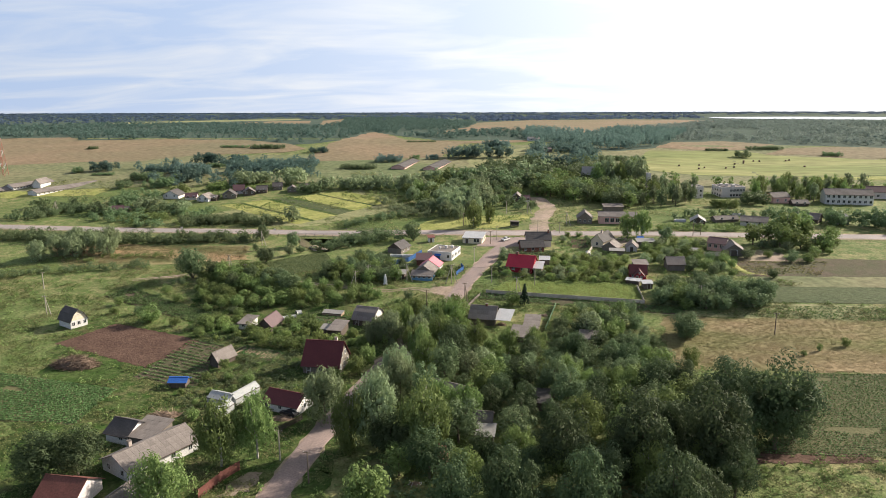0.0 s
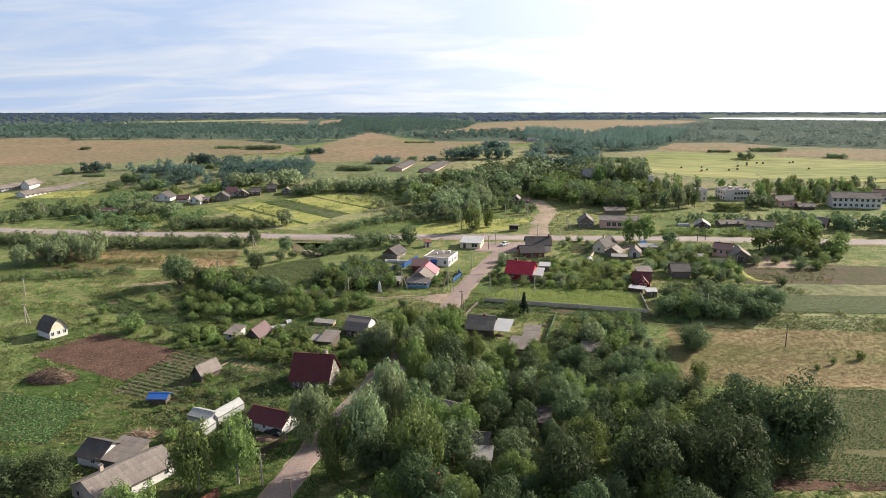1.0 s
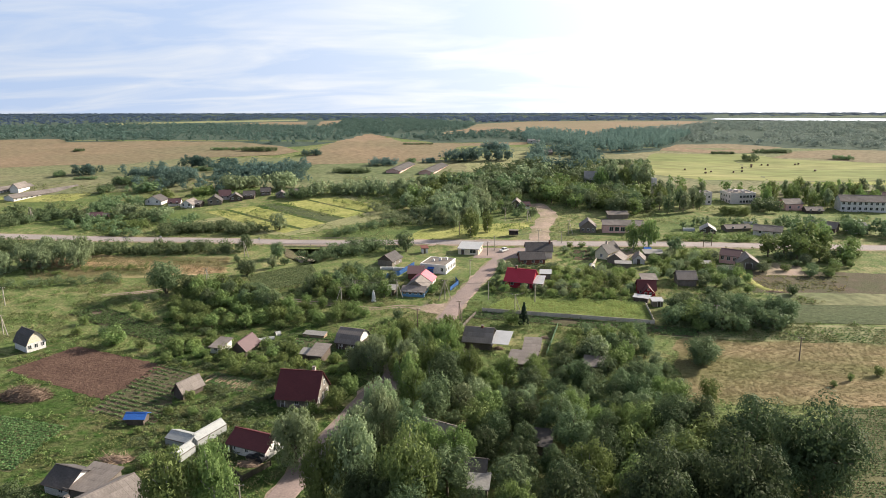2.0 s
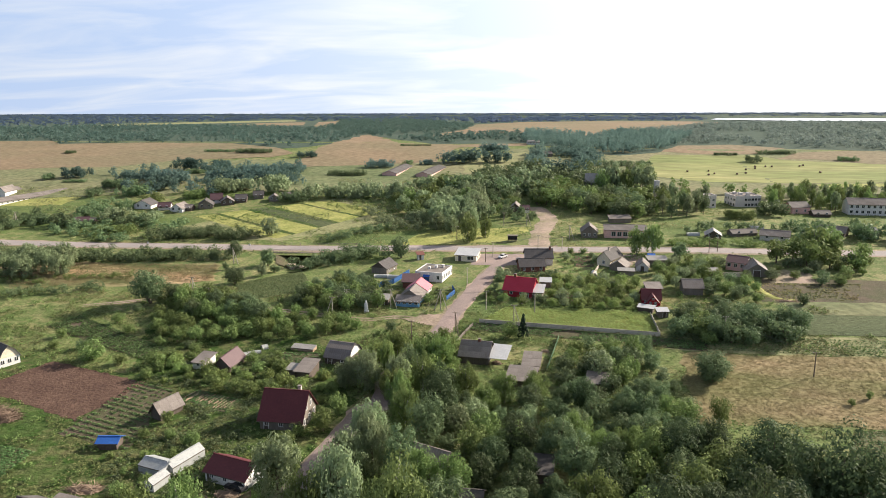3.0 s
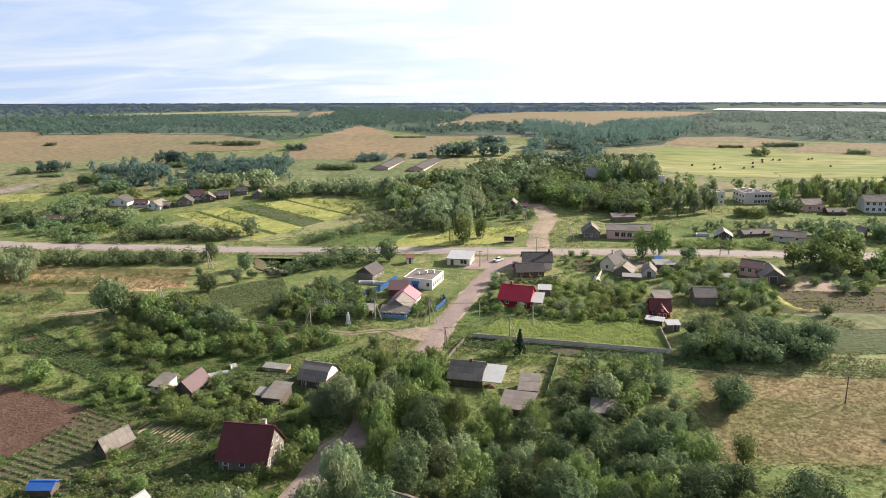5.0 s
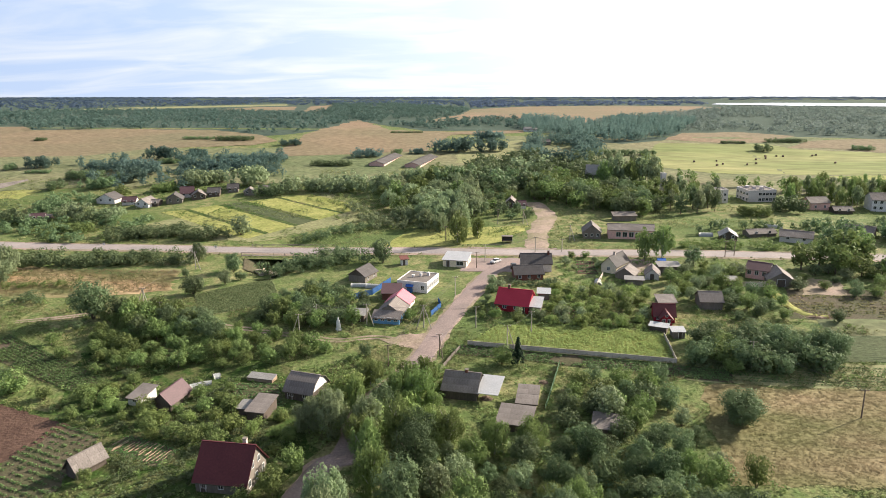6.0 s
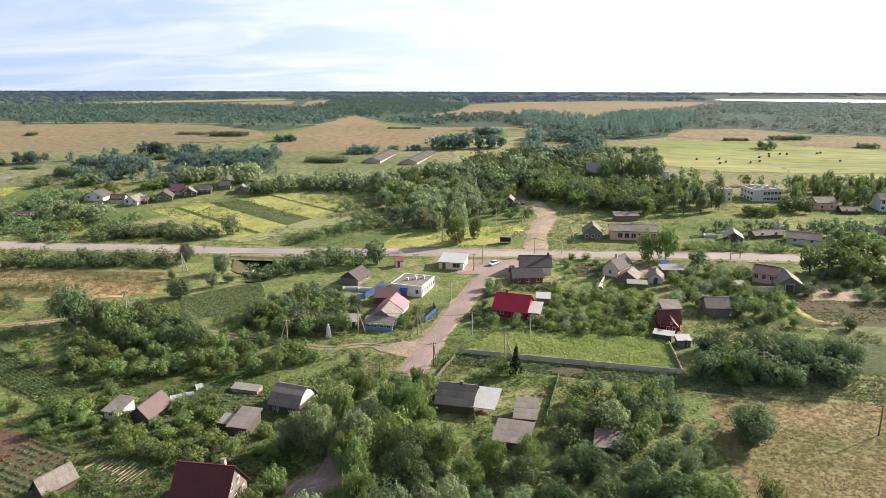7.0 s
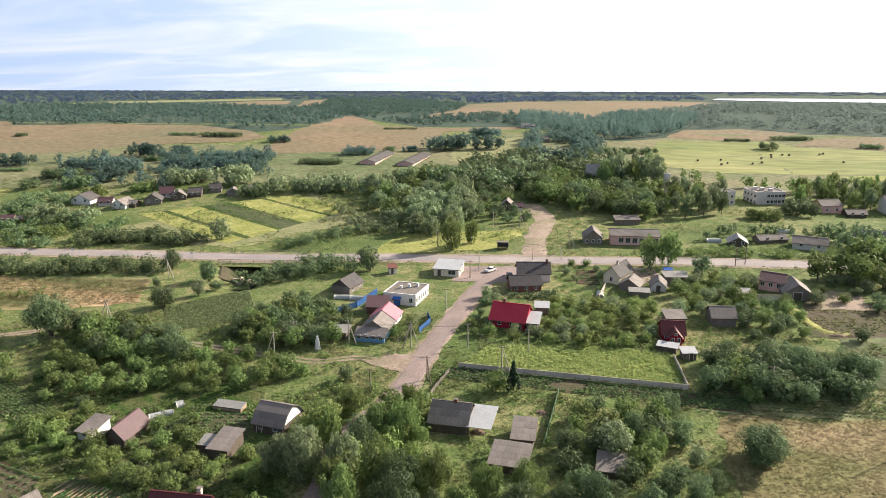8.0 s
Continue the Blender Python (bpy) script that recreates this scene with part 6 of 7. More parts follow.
brush_heap(-8.9, 209.9, 1.6, 1.2, 0.9, 40, "stack of split logs under an awning", PLANK, "log_stack", 0.6)
brush_heap(3.3, 218.8, 1.2, 1.0, 0.6, 24, "small stack of pale firewood", PLANK, "log_stack", 0.6)
brush_heap(-52.4, 145.8, 3.0, 1.6, 0.8, 50, "clutter of scrap boards in a yard", PLANK, "scrap_heap", 0.9)
brush_heap(-20.0, 123.4, 1.4, 1.0, 0.7, 12, "pale boards lying under trees", TRIM, "board_heap", 0.8)
brush_heap(76.5, 263.3, 4.0, 1.0, 0.6, 40, "low pile of pale sticks at a field edge", PLANK, "plank_heap")


def lattice_mast(x, y, h):
    ob = thing("lattice_mast", "red and white lattice mast beyond the barns", "mast", pose(x, y, gz(x, y)))
    r0, r1 = 2.2, 0.8
    for sx in (-1, 1):
        for sy in (-1, 1):
            part("leg", tube("leg", (sx * r0, sy * r0, -0.5), (sx * r1, sy * r1, h), 0.16, 0.12, 5, RUST), None, ob)
    for i in range(6):
        z0, z1 = h * i / 6, h * (i + 1) / 6
        a, b = r0 + (r1 - r0) * i / 6, r0 + (r1 - r0) * (i + 1) / 6
        part("brace", merged("brace", [tube("b", (-a, s * a, z0), (b, s * b, z1), 0.09, 0.09, 4) for s in (-1, 1)] + [tube("b", (s * a, -a, z0), (s * b, b, z1), 0.09, 0.09, 4) for s in (-1, 1)] + [tube("b", (-b, s * b, z1), (b, s * b, z1), 0.09, 0.09, 4) for s in (-1, 1)], TRIM if i % 2 else RUST), None, ob)


lattice_mast(-335.4, 432.8, 24)

# ---- power lines ----
power_pole("a1", -111.0, 289.4, 5.9, strut=-20)
power_pole("a2", -109.7, 253.2, 5.9, strut=(200, -20))
power_pole("a3", -100.3, 244.8, 5.2, strut=-30)
power_pole("b1", -59.0, 237.9, 5.9, strut=200)
power_pole("b2", -56.0, 243.9, 6.3, strut=180, arms=2)
power_pole("b3", -43.2, 246.5, 5.9, strut=-15)
power_pole("b4", -27.8, 246.1, 6.3, strut=(-15, 215))
power_pole("b5", -14.2, 247.5, 5.9)
power_pole("b6", -5.5, 234.8, 6.3, strut=-20)
power_pole("b7", -21.6, 230.1, 5.5, WOODPOLE, label="dark wooden pole with a leaning strut", strut=-60)
power_pole("c1", -39.1, 121.6, 6.3, WOODPOLE, label="dark wooden power pole beside the street")
power_pole("c2", -47.0, 128.9, 6.3)
power_pole("c3", -32.8, 223.1, 5.5, WOODPOLE, label="dark wooden power pole in tall grass")
power_pole("d1", 50.7, 230.0, 6.7)
power_pole("d2", 66.5, 209.4, 6.3, WOODPOLE, label="dark wooden power pole on the hay meadow")
power_pole("d3", 0.3, 245.5, 5.9)
power_pole("e1", -32.2, 331.7, 5.9, WOODPOLE, label="dark wooden pole beyond the main road")
power_pole("e2", -15.8, 307.0, 5.9)
power_pole("e3", 1.1, 318.6, 5.9)
power_pole("e4", 10.4, 319.5, 5.2)
power_pole("e5", 65.5, 318.7, 5.9, WOODPOLE, label="dark wooden roadside pole")
power_pole("e6", 68.9, 320.3, 5.9, WOODPOLE, label="dark wooden roadside pole")
power_pole("e7", 88.5, 317.5, 5.9)
power_pole("e8", -14.2, 360.2, 6.3, strut=None)
power_pole("e9", -4.0, 361.4, 5.9, strut=-20)
power_pole("f1", -148.6, 205.6, 5.9, strut=-20)
power_pole("f2", -165.4, 228.4, 5.9)
power_pole("f3", -239.1, 343.7, 6.3, strut=(200, -20))
power_pole("f4", 13.9, 337.6, 5.9, strut=-30)
power_pole("g1", -18.0, 298.8, 5.5, WOODPOLE, label="dark wooden pole by a white shop")
power_pole("g2", -22.2, 271.4, 5.9)
for a, b in (("a1", "a2"), ("a2", "a3"), ("b1", "b2"), ("b2", "b3"), ("b3", "b4"), ("b4", "g2"), ("g2", "g1"), ("b4", "b5"), ("b5", "b6"), ("b4", "c3"), ("c1", "c2"), ("b7", "b4"), ("b6", "d3"), ("d1", "d2"), ("e2", "e3"), ("e3", "e4"), ("e5", "e6"), ("f1", "f2")):
    cable(a, b)
    if a in ("b2", "b3", "b4", "b5", "e2", "e3"):
        cable(a, b, 0.9, 0.7)

fence("fence", "rusty brown board fence beside the street yard", [(-56.6, 114.5), (-55.1, 120.5), (-53.3, 124.7)], 1.9, RUSTROOF, boards=True)
field("yard_earth", [(-53.6, 115.5), (-48.8, 117.5), (-48.5, 124.6), (-52.6, 123.2)], DIRT, "bare trampled earth by a fence", 0.08, 1.5, 0.6, "yard")

fence("net_fence", "thin green wire net fence by a shed", [(7.0, 227.5), (3.5, 205.9)], 1.1, NETGREEN, 2.5, thick=0.02)
fence("fence", "weathered plank fence beside the street", [(-17.0, 233.7), (-19.3, 225.8), (-20.4, 220.5)], 1.1, TIMBER, boards=True)
fence("fence", "grey plank fence along a street garden", [(-48.1, 145.7), (-51.3, 139.7), (-55.3, 143.4)], 1.3, DARKTIMBER, boards=True)
fence("fence", "pale slab fence round the cream house yard", [(19.8, 283.5), (22.6, 294.4)], 1.5, FENCEGREY)

# ---- single trees ----
def trees(rows):
    for key, x, y, h, w in rows:
        plant(key, x, y, h, w)


trees([
    ("lone", -119.3, 243.6, 13.4, 13.0),
    ("lone", -100.4, 265.2, 7.4, 9.1), ("darkbush", -110.6, 281.1, 3.8, 2.9), ("palebush", -94.6, 274.9, 6.1, 4.8), ("darkbush", -92.1, 280.9, 3.7, 4.6),
    ("lone", -114.1, 298.4, 8.1, 6.6),
    ("lone", -97.3, 288.0, 8.0, 6.9),
    ("lone", -89.6, 243.8, 5.2, 10.0),
    ("lone", -50.2, 302.4, 9.8, 9.0),
    ("birch", -27.5, 329.2, 13.9, 9.5),
    ("birch", -20.8, 337.2, 10.5, 6.5),
    ("birch", 38.1, 313.6, 12.0, 9.0),
    ("birch", 44.0, 315.4, 12.9, 9.4),
    ("round", 52.7, 307.0, 7.3, 8.1),
    ("apple", 100.2, 311.8, 14.5, 13.9),
    ("apple", 107.8, 318.2, 11.9, 10.3),
    ("spruce", -2.7, 227.0, 6.8, 4.6),
    ("bush", -6.3, 227.1, 5.5, 5.4),
    ("darkbush", 80.9, 260.7, 4.4, 4.5),
    ("lone", 42.0, 204.1, 9.0, 10.4),
])
trees([
    ("willow", -43.1, 145.8, 13.3, 10.5),
    ("willow", -30.3, 136.8, 16.6, 11.2),
    ("birch", -20.1, 135.2, 17.1, 12.8),
    ("willow", -28.5, 155.7, 13.7, 7.7),
    ("birch", -34.3, 133.6, 15.2, 8.7),
    ("birch", -57.2, 125.5, 16.0, 10.4),
    ("birch", -51.6, 129.1, 14.5, 9.7),
    ("birch", -60.0, 108.8, 12.9, 12.3),
    ("grand", -86.4, 115.9, 11.3, 12.0),
    ("grand", -81.2, 118.0, 11.3, 10.7),
    ("bush", -112.7, 201.4, 6.8, 8.0),
    ("lone", 43.0, 207.4, 6.3, 9.3),
    ("bush", 38.8, 181.9, 8.0, 5.0),
    ("bush", 74.3, 198.0, 2.8, 1.7),
    ("bush", 82.2, 202.0, 3.3, 2.7),
    ("bush", 69.2, 194.4, 2.1, 2.0),
    ("grand", 47.2, 143.6, 20.4, 17.3),
    ("grand", 41.3, 156.6, 14.4, 14.4),
])
trees([
    ("grand", 32.3, 130.8, 19.3, 14.6),
    ("grand", 19.7, 129.4, 17.7, 14.3),
    ("grand", 6.6, 126.0, 16.2, 12.8),
    ("grand", 22.6, 111.4, 16.6, 11.9),
    ("grand", 9.5, 109.9, 16.4, 11.6),
    ("grand", -2.9, 113.0, 15.4, 10.8),
    ("grand", -11.9, 110.4, 14.1, 10.7),
    ("apple", -26.1, 111.9, 11.9, 10.0),
    ("birch", -22.2, 203.7, 11.2, 8.2),
    ("willow", -37.8, 190.7, 11.0, 9.6),
    ("willow", -42.3, 191.4, 8.6, 7.3),
    ("birch", -34.5, 198.4, 11.6, 4.5),
    ("fresh", -29.9, 192.8, 8.3, 7.6),
    ("grand", -20.2, 185.6, 10.9, 8.2),
    ("birch", -14.7, 188.9, 9.8, 7.3),
    ("darkbush", -39.3, 227.9, 4.6, 3.7),
    ("palebush", -113.2, 334.4, 9.0, 10.0),
])
# pale willows below the road embankment
for i in range(7):
    x, y = Vector((-189.3, 259.9)).lerp(Vector((-167.2, 269.9)), i / 6)
    plant("willow", x, y + (i % 3) * 5, 9.5 + (i % 3), 10.5, "broad grey-green willow near the river meadow")

# ---- groves and gardens ----
grove([(-29.5, 121.9), (-10.4, 124.1), (24.3, 116.1), (40.3, 133.6), (33.2, 170.2), (13.1, 168.1), (-14.2, 165.1), (-22.1, 155.2)], 5.6, ["grand", "grand", "apple", "grand", "round", "birch"], (6.5, 11.0), (0.8, 1.1), 21, "broadleaf tree in a dense village grove", "village grove")
grove([(-20.4, 161.4), (30.5, 165.3), (36.1, 187.3), (29.5, 207.0), (7.6, 204.8), (2.8, 191.6), (-21.5, 181.4)], 4.8, ["round", "grand", "darkbush", "apple", "round", "birch", "palebush"], (4.0, 8.5), (0.8, 1.1), 22, "leafy green tree in a dense village grove", "village grove")
grove([(5.8, 204.6), (29.4, 207.2), (29.3, 221.5), (9.1, 219.5)], 4.0, ["round", "apple", "darkbush"], (4.5, 7.0), (0.9, 1.2), 23, "leafy green tree in a dense village grove", "village grove")
grove([(-40.5, 188.6), (-15.3, 188.2), (-17.3, 202.0), (-33.5, 217.4), (-42.4, 207.5)], 4.4, ["apple", "birch", "willow", "plum", "fresh"], (5.0, 8.5), (0.75, 1.0), 24, "green tree beside the village street", "street trees", 0.3)
grove([(-103.5, 217.5), (-63.2, 219.1), (-46.9, 230.7), (-74.5, 239.4), (-110.6, 251.6), (-116.8, 241.7)], 4.0, ["apple", "apple", "apple", "bush"], (3.0, 5.6), (0.9, 1.2), 25, "green fruit tree in an overgrown orchard", "old orchard")
grove([(-98.6, 231.2), (-77.4, 230.5), (-88.5, 244.6), (-121.0, 250.5)], 4.0, ["round", "apple"], (5.0, 7.5), (0.9, 1.1), 26, "dark green tree in a thick orchard clump", "old orchard")
grove([(-72.1, 242.2), (-61.8, 239.4), (-44.0, 246.5), (-47.5, 263.9), (-61.8, 270.9), (-72.9, 261.3)], 3.6, ["darkbush", "round", "apple"], (3.8, 6.5), (0.9, 1.2), 27, "dense dark green bush behind the monument", "monument thicket")
grove([(37.5, 230.2), (47.9, 226.7), (69.1, 229.3), (74.6, 244.0), (60.6, 249.6), (42.5, 245.7)], 4.0, ["darkbush", "round", "lone", "bush"], (4.5, 8.0), (0.95, 1.2), 28, "dark green bush in a broad thicket", "field thicket")
# next two groves: paler kinds mixed in to imitate sun and haze by colour
grove([(3.7, 250.0), (30.5, 251.5), (34.5, 278.3), (6.2, 277.7)], 3.4, ["plum", "palebush", "fresh", "apple"], (2.4, 4.6), (0.95, 1.3), 29, "leafy garden bush between vegetable plots", "garden bushes")
grove([(38.7, 272.6), (59.1, 276.2), (66.3, 303.0), (44.1, 302.9)], 4.2, ["palebush", "apple", "plum"], (3.4, 6.0), (0.95, 1.25), 30, "leafy garden bush behind the farm yard", "garden bushes")
grove([(51.0, 255.6), (68.3, 260.7), (71.7, 284.2), (58.9, 280.8)], 5.0, ["bush", "apple", "darkbush"], (3.2, 5.5), (0.95, 1.25), 31, "leafy green bush near a field edge", "garden bushes")
grove([(-14.9, 255.0), (-4.5, 251.2), (4.3, 250.8), (3.7, 257.6), (-9.0, 257.0), (-9.0, 285.2), (-13.5, 280.1)], 3.6, ["bush", "darkbush", "palebush"], (2.2, 4.2), (1.0, 1.3), 32, "garden bush beside the crimson house", "garden bushes", 0.8)
grove([(-32.4, 250.4), (-27.5, 250.9), (-29.0, 259.8), (-33.5, 260.5)], 3.4, ["bush", "apple"], (2.5, 4.0), (1.0, 1.3), 33, "garden bush beside a blue house", "garden bushes", 0.6)
grove([(10.0, 297.3), (22.6, 298.5), (22.3, 315.7), (11.6, 317.1)], 4.6, ["bush", "palebush"], (2.0, 3.4), (1.0, 1.2), 34, "small garden bush by a vegetable plot", "garden bushes")
grove([(77.1, 282.6), (104.2, 279.2), (117.9, 308.2), (85.4, 302.3)], 5.5, ["bush", "darkbush", "palebush"], (3.0, 5.0), (1.0, 1.3), 35, "green bush on waste ground by fields", "waste ground bushes")
grove([(-76.9, 143.6), (-57.0, 138.1), (-62.9, 159.9), (-92.1, 186.1), (-68.6, 201.9), (-46.9, 194.9), (-64.9, 212.2), (-95.9, 209.1)], 5.6, ["bush", "apple", "fresh", "bush"], (1.6, 3.8), (1.0, 1.3), 36, "low green bush in a cluttered garden", "garden bushes", 0.8)
grove([(-127.1, 206.1), (-90.9, 190.5), (-89.0, 209.8), (-119.3, 238.9), (-133.1, 216.2)], 8.0, ["bush", "darkbush", "apple"], (2.4, 4.2), (1.0, 1.3), 37, "green bush in an open orchard", "old orchard")
grove([(-80.9, 424.6), (-54.6, 358.9), (-34.4, 341.1), (-23.1, 367.0), (-34.1, 434.0), (-50.7, 444.1)], 6.0, ["willow", "willow", "palebush", "apple"], (7.0, 11.5), (0.9, 1.15), 38, "tall pale willow in a wooded hollow", "hollow copse", 2.5)
grove([(-2.4, 404.8), (47.7, 379.7), (59.0, 393.9), (59.9, 428.7), (16.6, 451.6), (-1.5, 434.4)], 5.6, ["apple", "bush", "round"], (7.0, 11.0), (0.9, 1.15), 39, "leafy broadleaf tree on a wooded slope", "slope wood", 2.5)
grove([(57.5, 385.3), (79.1, 392.1), (87.3, 432.0), (66.2, 436.0)], 6.5, ["birch", "poplar", "round"], (9, 13), (0.6, 0.85), 40, "tall poplar standing beside the school", "school poplars")
grove([(32.6, 437.0), (61.8, 442.8), (63.8, 464.8), (34.6, 459.0)], 5.0, ["poplar", "birch", "poplar"], (14, 19), (0.5, 0.7), 41, "tall sunlit poplar above the village", "village poplars")
grove([(-31.9, 375.0), (-0.8, 365.3), (-1.0, 389.5), (-15.6, 419.3), (-36.9, 421.1)], 6.0, ["round", "bush", "darkbush"], (4.5, 8.0), (0.9, 1.15), 42, "dark leafy tree around a hidden house", "hollow copse", 2.0)
grove([(111.3, 412.6), (167.6, 412.3), (185.2, 449.4), (125.8, 454.7)], 6.5, ["birch", "birch", "poplar"], (9, 13), (0.55, 0.75), 43, "tall birch in a row behind the school", "school birches")
grove([(84.7, 304.8), (112.9, 297.6), (126.3, 326.0), (96.1, 323.0)], 6.5, ["apple", "bush"], (6.5, 11), (0.9, 1.15), 44, "large leafy tree by the main road", "roadside trees", 2.5)


grove([(-89.7, 194.0), (-72.1, 186.8), (-78.4, 199.2), (-92.3, 206.4), (-97.2, 201.4)], 3.6, ["plum", "apple", "plum"], (2.8, 4.6), (1.0, 1.25), 45, "low yellow-green fruit tree by a cottage", "cottage fruit trees", 0.6)
grove([(-75.0, 186.5), (-45.4, 183.3), (-42.2, 193.6), (-50.3, 198.3), (-64.4, 202.9), (-74.1, 195.7)], 3.8, ["plum", "plum", "apple", "bush"], (2.4, 4.4), (1.0, 1.3), 46, "low yellow-green fruit tree by a cottage", "cottage fruit trees", 0.6)
grove([(-100.7, 215.3), (-71.7, 218.2), (-68.9, 226.5), (-82.6, 232.8), (-106.1, 227.7)], 4.6, ["plum", "apple", "bush"], (3.0, 5.0), (1.0, 1.25), 47, "low yellow-green fruit tree in an orchard", "old orchard", 0.6)
grove([(-57.0, 151.4), (-47.0, 152.5), (-43.1, 179.2), (-49.7, 161.3)], 4.0, ["plum", "apple", "bush"], (2.4, 4.2), (1.0, 1.3), 48, "low green fruit tree by a farmyard", "cottage fruit trees", 0.6)


# ---- hedges, far trees and woods as masses ----
def hedge(name, label, pts, width, spacing, h, seed, mat, far=False):
    keep = [p for p in line_points(pts, width, spacing, seed) if not blocked(p[0], p[1], 0.6)]
    if width > 12:
        keep = [p for p in keep if noise.noise(Vector((p[0] * 0.03, p[1] * 0.05, seed))) > -0.1]
    if far:
        stand(name, label, "hedge", keep, h, (0.7, 1.1), mat, seed, 12, 18, 0.066, "round")
    else:
        stand(name, label, "hedge", keep, h, (0.9, 1.4), mat, seed, 16, 12, 0.05, "bush")


hedge("hedgerow", "thick dark scrub along the road embankment", [(-231.8, 292.9), (-168.7, 290.5), (-141.3, 293.3), (-118.9, 297.9)], 10, 1.9, (1.6, 6.0), 51, LEAFDARK)
hedge("hedgerow", "thick dark scrub along the road embankment", [(-84.9, 290.9), (-73.3, 296.6), (-60.9, 304.9)], 11, 1.9, (1.8, 6.4), 52, LEAFDARK)
hedge("hedgerow", "dense clipped green hedge beside the main road", [(58.1, 306.5), (67.5, 307.4)], 3, 1.6, (2.2, 3.0), 53, LEAF)
hedge("hedgerow", "leafy green scrub beyond the main road", [(49.7, 329.9), (72.3, 332.1), (100.7, 331.0)], 6, 2.4, (2.5, 4.5), 54, LEAF)
hedge("hedgerow", "dark thicket at the edge of the hayfield", [(-160.2, 323.6), (-144.1, 329.8), (-120.8, 329.0)], 11, 2.2, (3.5, 6.0), 55, LEAFDARK)
hedge("hedgerow", "dark bushes on the far road bank", [(-87.4, 333.8), (-76.3, 339.4), (-68.4, 350.9)], 9, 3.0, (2.5, 4.5), 56, LEAFDARK)
hedge("hedgerow", "green scrub beside the river meadow", [(-181.6, 261.1), (-151.3, 267.3), (-143.9, 271.9)], 8, 2.6, (1.5, 2.6), 57, LEAF)
hedge("hedgerow", "green scrub across the river meadow", [(-198.1, 232.7), (-180.4, 244.3), (-157.8, 250.5), (-144.0, 257.5)], 7, 2.4, (2.2, 3.8), 58, LEAFDARK)
hedge("hedgerow", "dense flowering shrubs along a garden", [(7.1, 252.4), (30.6, 252.1)], 3, 2.0, (0.8, 1.5), 59, LEAFFRESH)
hedge("hedgerow", "trees round the eastern cottages", [(66.6, 356.3), (85.3, 365.9), (114.3, 367.3), (142.5, 376.7)], 10, 3.6, (2.5, 5), 65, FARLEAF, True)
hedge("hedgerow", "trees between the eastern houses", [(110.1, 343.8), (127.5, 352.6), (142.2, 347.1), (158.5, 341.8)], 20, 3.8, (4, 9), 66, FARLEAF, True)
hedge("hedgerow", "bushes on the bank before barns", [(-269.7, 320.2), (-245.2, 334.9), (-227.3, 344.4)], 10, 3.2, (2.5, 4.5), 67, FARLEAF, True)
hedge("hedgerow", "tree belt along the sunlit fields", [(80.4, 476.9), (124.9, 453.5), (157.6, 467.2), (211.7, 461.1)], 8, 5, (4, 8), 76, LEAF, True)


def wood(label, poly, n, h, seed, mat=None, w=(1.0, 1.6), clumps=6, per=6, size=0.115):
    pts = scatter(poly, 3 * n, seed, False)
    for q in CLEARINGS:
        pts = pts[~inside(pts[:, 0], pts[:, 1], q)]
    keep = [p for p in pts if noise.noise(Vector((p[0] * 0.012, p[1] * 0.012, seed))) > -0.36][:n]
    stand("far_woods", label, "forest", keep, h, w, mat or HAZEWOODS, seed, clumps, per, size, "round")


wood("dark mixed forest beyond the tan fields", [(-409, 628), (-258, 637), (-222, 596), (-190, 609), (-166, 656), (-186, 819), (-283, 978), (-455, 1092), (-632, 1092), (-780, 912), (-535, 638)], 2000, (3.5, 6.5), 81, HAZEWOODS)
wood("dark mixed forest beyond the hollow", [(-186, 819), (-129, 713), (-90, 660), (-13, 692), (-14, 854), (-90, 943), (-96, 1179), (-290, 1552), (-393, 1494), (-283, 978)], 1900, (3.5, 6.5), 82, HAZEWOODS)
wood("dark spruce and birch forest by the fields", [(-13, 677), (21, 622), (62, 611), (100, 643), (121, 698), (154, 807), (87, 844), (57, 747), (26, 777), (-14, 854)], 1000, (6, 10), 83, HAZEWOODS, (0.5, 0.8), 10, 8, 0.075)
wood("forest paled by haze in its leaf colour, east of the fields", [(121, 698), (169, 715), (203, 677), (241, 664), (324, 649), (600, 1173), (290, 1241), (159, 1003), (88, 857), (152, 799)], 2200, (3.5, 6.5), 84, PALEHAZEWOODS)
wood("low forest far beyond the fields", [(-848, 969), (-687, 1184), (-423, 1437), (-105, 1286), (-167, 2005), (-2023, 2256)], 1800, (3.5, 6), 85, RIDGEHAZEWOODS, (1.5, 3.0), 6, 5, 0.14)
wood("low forest far beyond the fields", [(-102, 1248), (316, 1517), (381, 1825), (-167, 2005)], 700, (3.5, 6), 86, RIDGEHAZEWOODS, (1.5, 3.0), 6, 5, 0.14)
wood("long low forest along the horizon", [(-2600, 2250), (2300, 2250), (3000, 4700), (-3400, 4700)], 2600, (2, 4), 88, RIDGEHAZEWOODS, (8, 18), 6, 5, 0.16)


